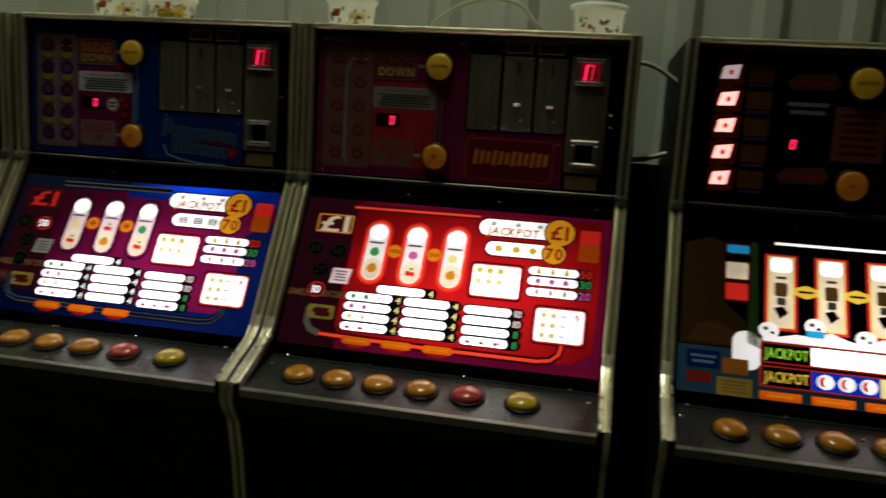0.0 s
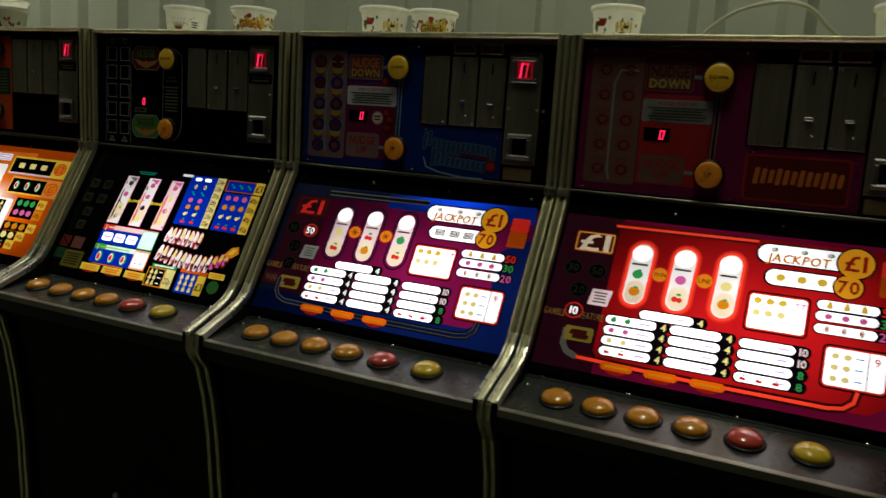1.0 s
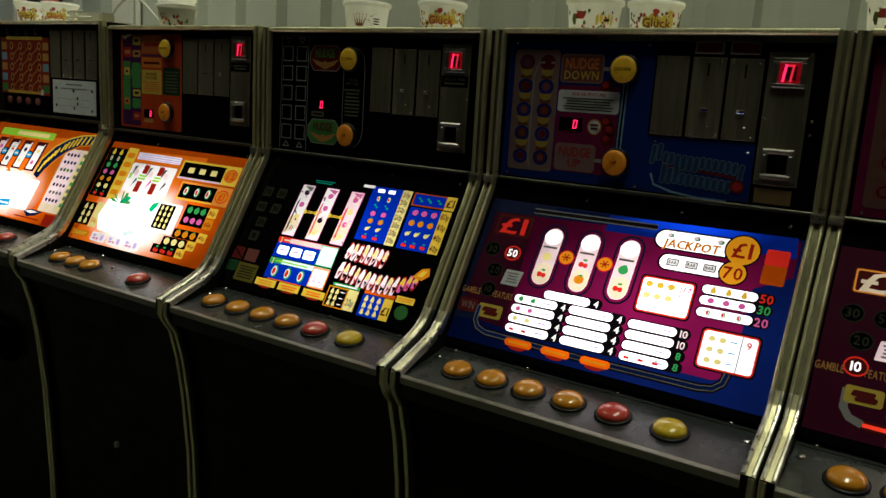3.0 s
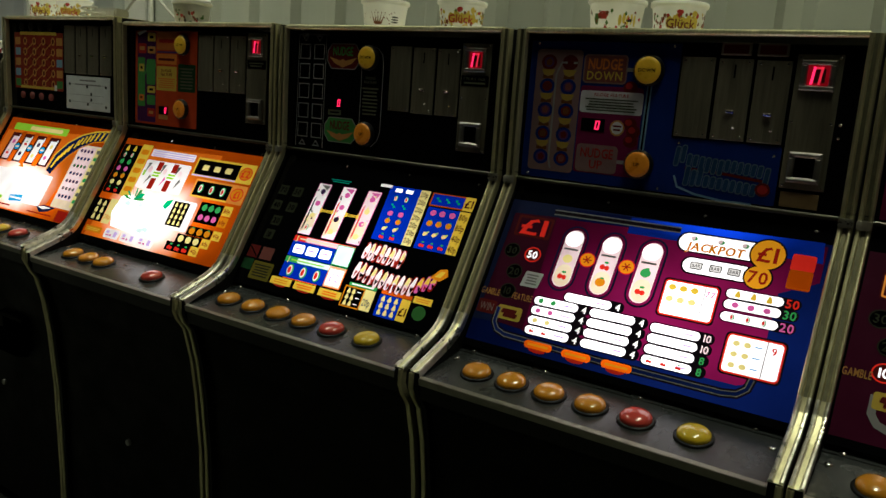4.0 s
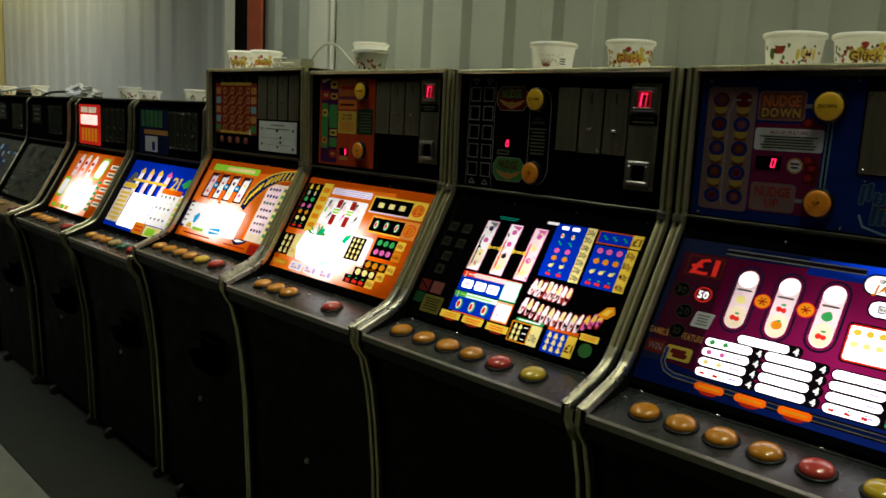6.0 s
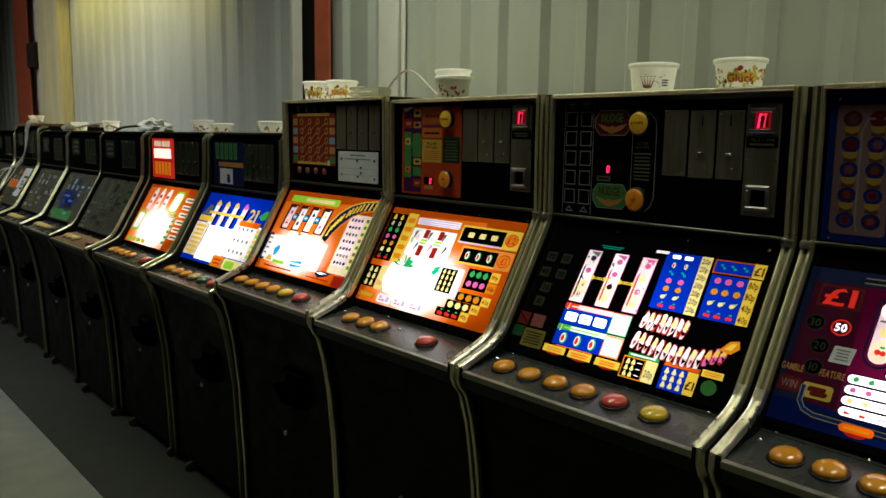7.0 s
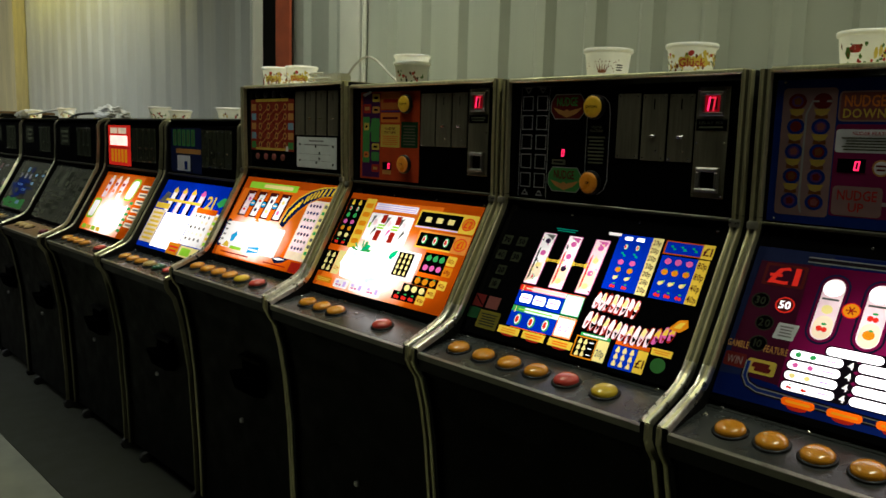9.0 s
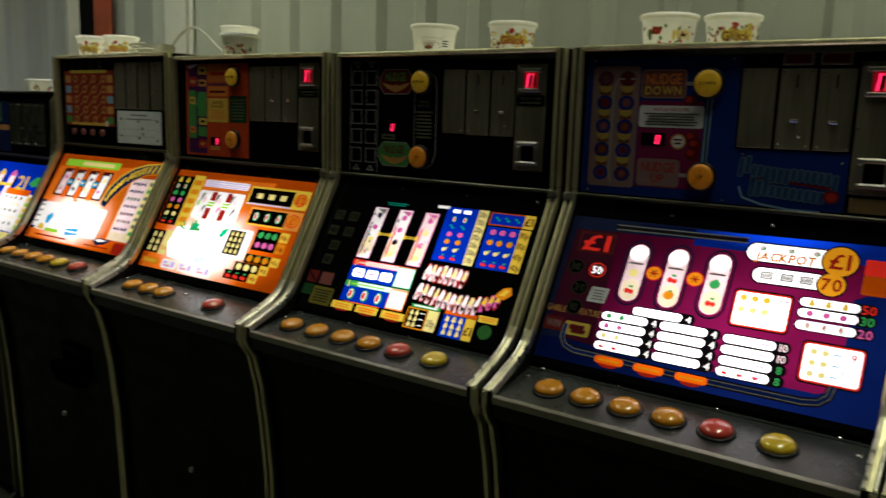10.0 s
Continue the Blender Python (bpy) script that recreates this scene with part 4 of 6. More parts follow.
    for u in (160, 238, 317):
        s = Shape(G).rect(u - 29, 312, u + 29, 327, L_ORANGE, 2.4, 7).ell(u, 328, 18, 6, L_REDDIM, 2.2).bars(u - 22, 315, u + 22, 324, 1, L_GOLD, 3)
        s.finish("hold_lamp", gl, "lit orange hold lamp")
    s = Shape(G).rect(484, 211, 584, 286, INK_LINE, 1.6, 9).rect(487, 214, 581, 283, L_RED, 1.9, 8).rect(490, 217, 578, 280, L_WHITE, 2.2, 6)
    s.rect(552, 217, 553.5, 280, INK_GREY, 2.8)
    for r in range(3):
        s.ell(504, 230 + 19 * r, 6, 5, L_YEL2, 2.8, 10).ell(522, 230 + 19 * r, 6, 5, L_YEL2, 2.8, 10).rect(534, 229 + 19 * r, 546, 231 + 19 * r, L_SKY, 2.8)
    s.text("9", 565, 231, 13, L_RED, 3)
    s.finish("award_card", gl)
    amber = [(u, AMBER, "amber start and hold button") for u in (82, 156, 232, 310)]
    buttons(D, deck, amber + [(392, REDB, "red button"), (488, YELB, "yellow button")])
    return root


def rail(U, root, v=299):
    Shape(U).box(0, v, 616, v + 8, -6, 6, RAIL, 2).finish("panel_rail", root)


def amber_row(us, mat=None, label="amber start and hold button"):
    return [(u, mat or AMBER, label) for u in us]


# -- black machine with blue and yellow award tables --
def black_machine(x, label):
    root, U, G, D, deck = cabinet(x, 1.603, 0.0, label)
    up = panel(U, 22, 300, INK_BLACK, "upper_panel", root)
    rail(U, root)
    s = Shape(U)
    for a in ([(30, 22), (120, 22)], [(31, 24), (31, 294)], [(121, 24), (121, 294)]):
        s.line(a, 1.5, INK_GREY, 1)
    s.finish("ladder_outline", up)
    for k, v in enumerate((62, 109, 157, 205, 252)):
        for u in (53, 99):
            s = Shape(U)
            for a in ((u - 17, v - 18, u + 17, v - 16), (u - 17, v + 16, u + 17, v + 18), (u - 17, v - 18, u - 15, v + 18), (u + 15, v - 18, u + 17, v + 18)):
                s.rect(*a, INK_GREY, 1.4)
            s.rect(u - 14, v - 15, u + 14, v + 15, HOLE, 1.2)
            s.finish("feature_lamp", up, "unlit square feature lamp")
    for u in (53, 99):
        for v, d in ((31, 1), (283, -1)):
            Shape(U).poly([(u - 12, v - 7 * d), (u + 12, v - 7 * d), (u, v + 8 * d)] if d > 0 else [(u - 12, v + 7), (u, v - 8), (u + 12, v + 7)], INK_GREY, 1.4).poly([(u - 7, v - 4 * d), (u + 7, v - 4 * d), (u, v + 4 * d)] if d > 0 else [(u - 7, v + 4), (u, v - 4), (u + 7, v + 4)], INK_BLACK, 1.8).finish("arrow_print", up)
    for v0, ground, ink2, word in ((41, INK_REDDK, INK_GREEN, "NUDGE"), (215, INK_GREEN, INK_REDDK, "NUDGE")):
        s = Shape(U).poly([(140, v0), (214, v0), (230, v0 + 20), (230, v0 + 42), (214, v0 + 60), (140, v0 + 60), (126, v0 + 42), (126, v0 + 18)], INK_GREY, 1.2)
        s.poly([(141, v0 + 2), (213, v0 + 2), (228, v0 + 21), (228, v0 + 41), (213, v0 + 58), (141, v0 + 58), (128, v0 + 41), (128, v0 + 19)], ground, 1.6)
        s.text(word, 176, v0 + 18, 20, ink2, 3, 62)
        s.poly([(134, v0 + 32), (168, v0 + 40), (176, v0 + 36), (184, v0 + 40), (220, v0 + 32), (204, v0 + 46), (176, v0 + 56), (150, v0 + 46)], INK_SKIN, 2.4)
        s.finish("nudge_sign", up)
    s = Shape(U).line([(236, 92), (236, 225)], 1.5, INK_GREY, 1.2)
    s.line([(262, 44), (282, 50), (296, 64), (300, 90), (300, 240), (292, 262), (274, 276)], 1.8, INK_GREY, 1.2)
    s.finish("outline_print", up)
    Shape(U).text("NUDGE", 264, 118, 6, INK_DIM2, 2).text("FEATURE", 264, 127, 6, INK_DIM2, 2).bars(240, 138, 290, 205, 8, INK_DIM2, 2).finish("instruction_print", up)
    small_led(U, up, 136, 168, 180, 194, 170)
    finish_apart(Shape(U).rect(136, 197, 178, 210, INK_DIM2, 1.4, 2).bars(142, 200, 172, 207, 1, INK_BLACK, 2.2), "label_plate", up)
    nudge_button(U, up, 257, 72, 25, NUDGE_Y, "DOWN", "round yellow nudge button")
    nudge_button(U, up, 256, 248, 25, NUDGE_O, "UP", "round orange nudge button")
    coin_plate(U, up, 321, 44, 379, 188, False)
    coin_plate(U, up, 386, 46, 445, 190)
    coin_plate(U, up, 452, 47, 510, 190)
    credit_column(U, up, 515, 34, 587, 262)
    finish_apart(Shape(U).box(517, 100, 586, 123, 2, 3, INK_BLACK, 0.3).text("1 PLAY PER", 551, 107, 6, INK_DIM2, 7, 54).bars(524, 112, 578, 120, 1, INK_DIM2, 7), "notice", up)
    gl = panel(G, -8, 352, INK_BLACK, "award_glass", root)
    band_screws(G, gl)
    # dark feature trail
    for k, (u, v) in enumerate(((40, 96), (88, 96), (38, 138), (88, 138), (58, 178), (54, 216))):
        s = Shape(G).rect(u - 15, v - 13, u + 15, v + 13, INK_DIM, 1.4, 2, 0.05)
        s.text(("70", "50", "40", "30", "20", "10")[k], u, v, 14, INK_BLACK, 2.4)
        s.finish("feature_lamp", gl, "unlit feature lamp")
    Shape(G).rect(10, 250, 46, 282, INK_REDDK, 1.4).line([(12, 254), (44, 278)], 3, INK_BLACK, 2).finish("feature_lamp", gl)
    Shape(G).rect(54, 250, 94, 282, INK_MAUVE2, 1.4).finish("feature_lamp", gl)
    Shape(G).rect(6, 286, 42, 314, INK_NUT, 1.4).finish("feature_lamp", gl)
    finish_apart(Shape(G).rect(44, 288, 112, 334, INK_OLIVE, 1.5, 3).bars(50, 294, 106, 328, 5, INK_DIM, 2.2), "notice", gl)
    Shape(G).bars(176, 46, 241, 56, 2, INK_TEAL, 1.5).finish("teal_caption", gl)
    for k, (u, kinds) in enumerate(((163, ("grape", "plum", "lemon", "melon")), (240, ("plum", "plum", "grape", "lemon")), (317, ("plum", "lemon", "plum", "lemon")))):
        s = Shape(G).rect(u - 20, 63, u + 20, 199, L_PINK, 1.5, 0, 0.05).rect(u - 18.5, 64, u + 18.5, 198, L_WHITE2 if k < 2 else L_PINKW, 1.9, 0, 0.05)
        s.poly([(u - 20, 150), (u + 12, 140), (u + 16, 176), (u - 22, 196)], L_CREAM, 2.1)
        for j, kd in enumerate(kinds):
            s.fruit(u + 4 - 2 * j, 84 + 32 * j, 8, kd, 2.6)
        s.poly([(u - 14, 110), (u - 9, 100), (u - 12, 180), (u - 17, 190)], INK_BLACK if k == 0 else L_RED, 2.4)
        rq = random.Random(31 + k)
        for j in range(9):
            a, v = u + rq.uniform(-13, 13), rq.uniform(70, 192)
            s.poly([(a - 3, v), (a + rq.uniform(1, 5), v - rq.uniform(2, 6)), (a + 3, v + rq.uniform(1, 5))], rq.choice([INK_BLACK, INK_GREY, L_PINK, L_YEL2, L_CREAM]), 2.9 + 0.03 * j)
        s.poly([(u - 8, 67), (u + 20, 67), (u + 15, 80)], INK_GREY if k == 0 else L_PINK, 2.5)
        s.finish("reel_window", gl, "backlit reel window with fruit symbols")
    for u in (202, 280):
        Shape(G).poly([(u - 21, 124), (u - 12, 129), (u + 12, 129), (u + 21, 124), (u + 21, 139), (u + 12, 135), (u - 12, 135), (u - 21, 139)], L_YEL, 2.2).text("WIN LINE", u, 132, 4.5, INK_BLACK, 3.2).finish("win_line_badge", gl)
    finish_apart(Shape(G).rect(328, 41, 362, 48, L_WHITE2, 1.5), "caption", gl)
    s = Shape(G).rect(358, 42, 444, 176, L_BLUE, 1.5)
    for r, kd in enumerate(("melon", "melon", "sprig", "plum", "orange", "citrus", "cherry")):
        for u in (384, 414):
            if r == 0:
                s.rect(u - 10, 47, u + 10, 56, L_WHITE, 2.4, 2)
            else:
                s.fruit(u, 53 + 18.6 * r, 7.5, kd, 2.4)
    s.finish("award_table", gl, "blue award table with small fruit symbols")
    s = Shape(G).rect(444, 42, 470, 177, L_YEL2, 1.6)
    for r in range(7):
        s.text("20p", 457, 53 + 18.6 * r, 12, INK_REDDK, 3, 20)
    s.finish("award_value_column", gl)
    s = Shape(G).rect(476, 43, 566, 75, L_ORANGE, 1.6).rect(480, 46, 563, 72, L_BLUE, 1.9)
    for u in (498, 522, 548):
        s.fruit(u, 59, 8, "sprig", 2.6)
    s.finish("award_box", gl)
    s = Shape(G).rect(478, 78, 562, 178, L_BLUE, 1.5)
    for r, kd in enumerate(("plum", "orange", "citrus", "cherry")):
        for u in (496, 520, 546):
            s.fruit(u, 91 + 25 * r, 8, kd, 2.4)
    s.finish("award_table", gl, "blue award table with small fruit symbols")
    s = Shape(G).rect(564, 43, 590, 75, L_YEL, 1.7).text("£1", 577, 59, 18, INK_REDDK, 3, 20)
    s.finish("award_value_column", gl)
    s = Shape(G).rect(562, 78, 588, 178, L_YEL, 1.7)
    for r, w in enumerate(("80p", "80p", "40p", "40p")):
        s.text(w, 575, 91 + 25 * r, 14, INK_REDDK, 3, 21)
    s.finish("award_value_column", gl)
    for v0, strip, pale, boxm in ((204, L_RED, L_PINKW, L_ICE), (258, L_GREEN, L_ICE, L_CREAM)):
        s = Shape(G).rect(138, v0, 328, v0 + 14, strip, 1.6).rect(176, v0 + 1.5, 327, v0 + 13, pale, 1.9, 3).rect(138, v0 + 14, 276, v0 + 52, L_BLUE, 1.7)
        for u in (166, 208, 250):
            if v0 < 250:
                s.rect(u - 17, v0 + 22, u + 17, v0 + 44, L_WHITE, 2.4, 4).rect(u - 12, v0 + 30, u + 12, v0 + 35, L_LAV, 2.8, 1)
            else:
                s.fruit(u, v0 + 33, 15, "melon", 2.4)
        s.text("J", 148, v0 + 7, 12, L_YEL2, 2.6).bars(156, v0 + 4, 262, v0 + 11, 1, L_CREAM if v0 < 250 else L_LIME, 2.7)
        s.finish("jackpot_strip", gl)
        s = Shape(G).rect(277, v0 + 2, 328, v0 + 52, L_GREEN if v0 < 250 else L_ORANGE, 1.95).rect(279, v0 + 4, 326, v0 + 50, boxm, 2.2)
        if v0 > 250:
            s.rect(282, v0 + 8, 323, v0 + 46, L_WHITE, 2.5, 2).text("£2", 302, v0 + 27, 20, L_LAV, 3)
        s.finish("award_box", gl)
    finish_apart(Shape(G).bars(150, 309, 262, 314, 1, L_ORANGE, 1.8), "caption", gl)
    for k, u in enumerate((152, 228, 306)):
        Shape(G).rect(u - 33, 314, u + 33, 332, L_YEL, 1.8).ell(u, 333, 20, 4, L_REDDIM, 1.5).bars(u - 26, 318, u + 26, 329, 2, L_ORANGE if k else L_GOLD, 2.6, k).finish("hold_lamp", gl, "lit yellow hold lamp")
    # jagged title as plain upright strokes, pale at the top and burning red at the edge
    rnd = random.Random(4)
    for n, u0, step, v0, bow, tall in ((4, 352, 28.5, 207, 0, 37), (7, 346, 31.5, 254, 13, 37)):
        for k in range(2 * n):
            f = k / (2 * n - 1)
            u, v = u0 + step * (0.5 * k + 0.3), v0 + bow * math.sin(math.pi * f * 0.9) - (46 * max(0, f - 0.75) if bow else -4 * f)
            h, w = tall * (0.80 if bow and f > 0.8 else 0.95) + rnd.uniform(-2, 2), 3.9
            jag = lambda a: rnd.uniform(-a, a)

            def spike(grow, drop=0.0):
                b, q = w + grow, h / 2 + grow
                return [(u + 3 - b + jag(1.5), v - q + jag(4)), (u + 3 + jag(2), v - q - 3 + jag(3)), (u + 3 + b + jag(1.5), v - q + jag(4)), (u + b + 2 + jag(2.5), v + jag(4)),
                        (u - 3 + b + jag(1.5), v + q - drop + jag(4)), (u - 3 + jag(2), v + q - drop + 2 + jag(3)), (u - 3 - b + jag(1.5), v + q - drop + jag(4)), (u - b - 1 + jag(2.5), v + jag(4))]
            late = f > 0.8 and bow
            s = Shape(G).poly(spike(1.5), L_REDDIM, 1.5 + 0.03 * k).poly(spike(0.2), L_PINK if late else L_PINKW, 2.4).poly(spike(-0.8, h * 0.55), L_YEL if late else L_YEL2 if k % 2 else L_WHITE2, 2.9)
            s.poly([(u - 4 + jag(3), v + h * 0.06), (u + 5 + jag(2), v + h * 0.14 + jag(4)), (u - 1 + jag(3), v + h * 0.46)], L_REDDIM if k % 3 == 0 else INK_BLACK, 3.2)
            s.finish("title_stroke", gl)
    Shape(G).poly([(548, 236), (566, 214), (584, 210), (590, 226), (574, 240)], L_GOLD, 3.6).poly([(558, 232), (570, 218), (582, 216), (574, 232)], L_YEL, 4).finish("spark_print", gl)
    finish_apart(Shape(G).rect(350, 284, 428, 292, L_GREEN, 1.7).bars(356, 285, 420, 291, 1, L_WHITE2, 2.4), "caption", gl)
    s = Shape(G).rect(342, 293, 398, 342, L_GOLD, 1.6).rect(345, 296, 396, 339, INK_BLACK, 1.9)
    for r in range(3):
        for u in (356, 370):
            s.fruit(u, 304 + 14 * r, 6, "pear", 2.6)
        s.rect(380, 303 + 14 * r, 391, 305 + 14 * r, L_WHITE2, 2.6)
    s.finish("award_box", gl)
    finish_apart(Shape(G).rect(399, 293, 428, 341, L_YEL2, 1.7).text("20p", 413, 322, 16, INK_GREY, 3, 22), "award_value_column", gl)
    finish_apart(Shape(G).rect(442, 284, 524, 293, L_ORANGE, 1.7), "caption", gl)
    s = Shape(G).rect(441, 294, 499, 344, L_BLUE, 1.6)
    for r in range(3):
        for u in (453, 470, 488):
            s.fruit(u, 303 + 15 * r, 6.5, "pear", 2.4)
    s.finish("award_box", gl)
    finish_apart(Shape(G).rect(500, 294, 524, 343, L_YEL, 1.7).text("£1", 512, 322, 18, INK_REDDK, 3, 19), "award_value_column", gl)
    finish_apart(Shape(G).rect(528, 281, 575, 296, L_YEL, 1.6).bars(532, 284, 571, 293, 2, L_GOLD, 2.4), "caption", gl)
    Shape(G).ell(552, 316, 17, 16, INK_GREEN, 1.6, 22).finish("start_lamp", gl, "dull green round lamp")
    buttons(D, deck, amber_row((70, 152, 232, 310)) + [(392, REDB, "red button"), (488, YELB, "yellow button")])
    return root


def plate_bank(U, up, us, v0, v1, mat=None):
    for k, (a, b) in enumerate(us):
        coin_plate(U, up, a, v0, b, v1, k > 0, mat)


# -- orange machine with a bright centre --
def orange_machine(x, label):
    root, U, G, D, deck = cabinet(x, 1.607, 0.0, label)
    up = panel(U, 22, 300, INK_BLACK, "upper_panel", root)
    rail(U, root)
    ground = Shape(U).rect(36, 24, 314, 290, ink("orange_red_print", (0.36, 0.045, 0.014)), 0.6, 3).finish("printed_ground", up)
    Shape(U).rect(46, 28, 132, 284, ink("deep_purple_print", (0.05, 0.012, 0.06)), 1.2).finish("feature_ground", up)
    for k, (a, v0, a1, v1, m) in enumerate(((94, 30, 130, 54, INK_YEL), (50, 60, 88, 88, INK_RED), (94, 68, 130, 88, INK_SKIN), (48, 100, 82, 240, INK_GREEN), (54, 118, 78, 140, INK_YEL), (90, 104, 130, 176, INK_GREEN), (94, 180, 130, 200, INK_YEL), (54, 206, 78, 224, INK_ORANGE), (92, 206, 130, 234, INK_GREEN), (94, 244, 130, 268, INK_RED))):
        Shape(U).rect(a, v0, a1, v1, m, 1.8 + 0.05 * k, 4).finish("feature_print", up, "faded feature print")
        if m != INK_GREEN:
            Shape(U).bars(a + 7, v0 + 4, a1 - 7, v1 - 4, max(1, int((v1 - v0) / 18)), INK_BLACK if m != INK_RED else INK_SKIN, 3.0, k).finish("small_print", up)["kind"] = "stuff"
    Shape(U).poly([(82, 150), (90, 116), (110, 102), (134, 118), (132, 128), (108, 116), (92, 140)], INK_GREEN, 2.6).finish("arrow_print", up)
    s = Shape(U).rect(136, 26, 226, 76, ink("dull_orange_print", (0.40, 0.12, 0.03)), 1.6, 3).bars(146, 42, 216, 62, 1, INK_RED, 2.4)
    finish_apart(s, "feature_sign", up)
    s = Shape(U).rect(136, 88, 226, 116, INK_ORANGE, 1.6, 3).bars(144, 96, 218, 110, 1, INK_REDDK, 2.4)
    finish_apart(s, "feature_sign", up)
    s = Shape(U).rect(136, 122, 226, 190, INK_YEL, 1.6, 3).text("NUDGE", 181, 134, 8, INK_REDDK, 2.6, 46).text("FEATURE", 181, 145, 8, INK_REDDK, 2.6, 52).bars(142, 154, 220, 184, 5, INK_ORANGE, 2.6)
    s.rect(136, 80, 226, 85, INK_PURPLE, 1.6)
    finish_apart(s, "feature_sign", up)
    finish_apart(Shape(U).rect(232, 114, 308, 190, ink("dark_green_print", (0.012, 0.04, 0.016)), 1.6, 2).bars(240, 122, 300, 184, 7, INK_DIM2, 2.4), "instruction_plate", up)
    Shape(U).rect(147, 260, 188, 272, INK_SKIN, 1.6).finish("label_plate", up)
    small_led(U, up, 147, 235, 189, 258, 178)
    nudge_button(U, up, 254, 62, 24, NUDGE_Y, "DOWN", "round yellow nudge button")
    nudge_button(U, up, 252, 238, 24, NUDGE_O, "UP", "round orange nudge button")
    plate_bank(U, up, ((321, 380), (386, 445), (451, 508)), 34, 182)
    credit_column(U, up, 514, 26, 588, 256)
    finish_apart(Shape(U).box(517, 94, 586, 116, 2, 3, INK_BLACK, 0.3).bars(524, 98, 578, 112, 2, INK_DIM2, 7), "notice", up)
    # Slanted white quad at the panel's upper left corner.
    Shape(U).poly([(44, 30), (86, 22), (90, 26), (56, 38)], INK_WHITE, 3).finish("slanted_white_patch", up)
    gl = panel(G, -8, 352, INK_BLACK, "award_glass", root)
    band_screws(G, gl)
    s = Shape(G).rect(6, 16, 590, 334, L_ORANGE, 0.8, 3)
    s.finish("printed_ground", gl)
    s = Shape(G).rect(8, 36, 92, 196, INK_BLACK, 1.5)
    for r, kd in enumerate(("bell", "melon", "apple", "plum", "orange", "lemon", "cherry")):
        for u in (32, 66):
            s.fruit(u, 48 + 22.5 * r, 9, kd, 2.4)
    s.finish("award_table", gl, "black award table with small fruit symbols")
    s = Shape(G).rect(93, 30, 140, 198, L_YEL, 1.5)
    for r in range(5):
        s.rect(100, 46 + 30 * r, 134, 62 + 30 * r, L_GOLD, 2.2, 6)
    s.finish("award_value_column", gl)
    s = Shape(G).rect(148, 40, 340, 62, L_WHITE2, 1.5, 3)
    for v in (45, 52, 58):
        s.rect(152, v - 1.6, 336, v + 1.6, L_LAV, 2)
    s.finish("caption_strip", gl)
    s = Shape(G).rect(143, 74, 340, 164, L_WHITE2, 1.5, 6)
    for k, u in enumerate((180, 246, 310)):
        s.poly([(u - 22, 84), (u - 8, 82), (u - 22, 118)], INK_GREY, 2.4).poly([(u + 4, 118), (u + 12, 126), (u - 8, 152)], L_PINK if k == 1 else INK_GREY, 2.4)
        s.ell(u - 4, 104, 9, 11, L_PINKW, 2.3, 10)
        if k < 2:
            s.rect(u + 20, 76, u + 42, 104, L_REDDIM, 2.2, 1, 0.05).rect(u + 15, 128, u + 38, 162, L_REDDIM, 2.2, 1, 0.05)
            s.rect(u + 14, 108, u + 46, 114, L_LIME, 2.6, 2).rect(u + 12, 117, u + 44, 123, L_LIME, 2.6, 2)
    s.rect(150, 107, 160, 124, L_LIME, 2.6, 2)
    s.finish("reel_window", gl, "backlit white reel windows")
    s = Shape(G)
    s.poly([(70, 40), (440, 30), (440, 334), (20, 334), (60, 200)], G_ORANGE, 1.3)
    s.poly([(110, 198), (150, 190), (220, 204), (322, 190), (336, 240), (322, 290), (250, 298), (120, 292), (96, 250)], L_WHITE, 1.6).rect(330, 176, 430, 262, L_WHITE2, 1.7, 6)
    s.finish("bright_centre", gl, "overbright white centre of the award glass")
    s = Shape(G)
    for k in range(7):
        a = math.pi * (1.05 + 0.15 * k)
        s.poly([(164, 204), (164 + 36 * math.cos(a) - 5, 200 + 30 * math.sin(a) - 4), (164 + 50 * math.cos(a), 200 + 34 * math.sin(a)), (164 + 38 * math.cos(a) + 5, 200 + 26 * math.sin(a) + 6)], L_JADE if k % 2 else L_GREEN, 2.3 + 0.03 * k)
    s.finish("palm_print", gl, "green palm leaves print")
    s = Shape(G).poly([(296, 204), (306, 186), (330, 178), (326, 196), (314, 212)], L_JADE, 2.4)
    for k, (u, v) in enumerate(((150, 216), (206, 214), (250, 204), (280, 222), (250, 286), (270, 280))):
        s.poly([(u - 18, v), (u - 6, v - 9), (u + 16, v - 4), (u + 10, v + 8), (u - 8, v + 6)], L_ICE, 2.1 + 0.02 * k)
    finish_apart(s, "splash_print", gl)
    for v0, v1, u0, kd, tok in ((50, 94, 358, "bell", "£2"), (112, 154, 388, "melon", "£1")):
        s = Shape(G).rect(u0 - 6, v0 - 6, 586, v1 + 6, L_YEL if tok == "£2" else L_ORANGE2, 1.4, 3).rect(u0, v0, 528, v1, INK_BLACK, 1.8)
        for k in range(3):
            if kd == "bell":
                s.rect(u0 + 28 + 46 * k, v0 + 14, u0 + 52 + 46 * k, v0 + 30, L_YEL2, 2.6, 2)
            else:
                s.fruit(u0 + 26 + 44 * k, (v0 + v1) / 2, 14, "melon", 2.6)
        s.rect(u0 - 4, v1 + 1, 528, v1 + 5, L_LAV if tok == "£2" else L_YEL, 2.4)
        s.ell(556, (v0 + v1) / 2, 24, 19, L_RED, 2.2, 20).ell(556, (v0 + v1) / 2, 21, 16, L_GOLD, 2.5, 20).text(tok, 556, (v0 + v1) / 2, 20, L_RED, 3.2)
        s.finish("award_box", gl)
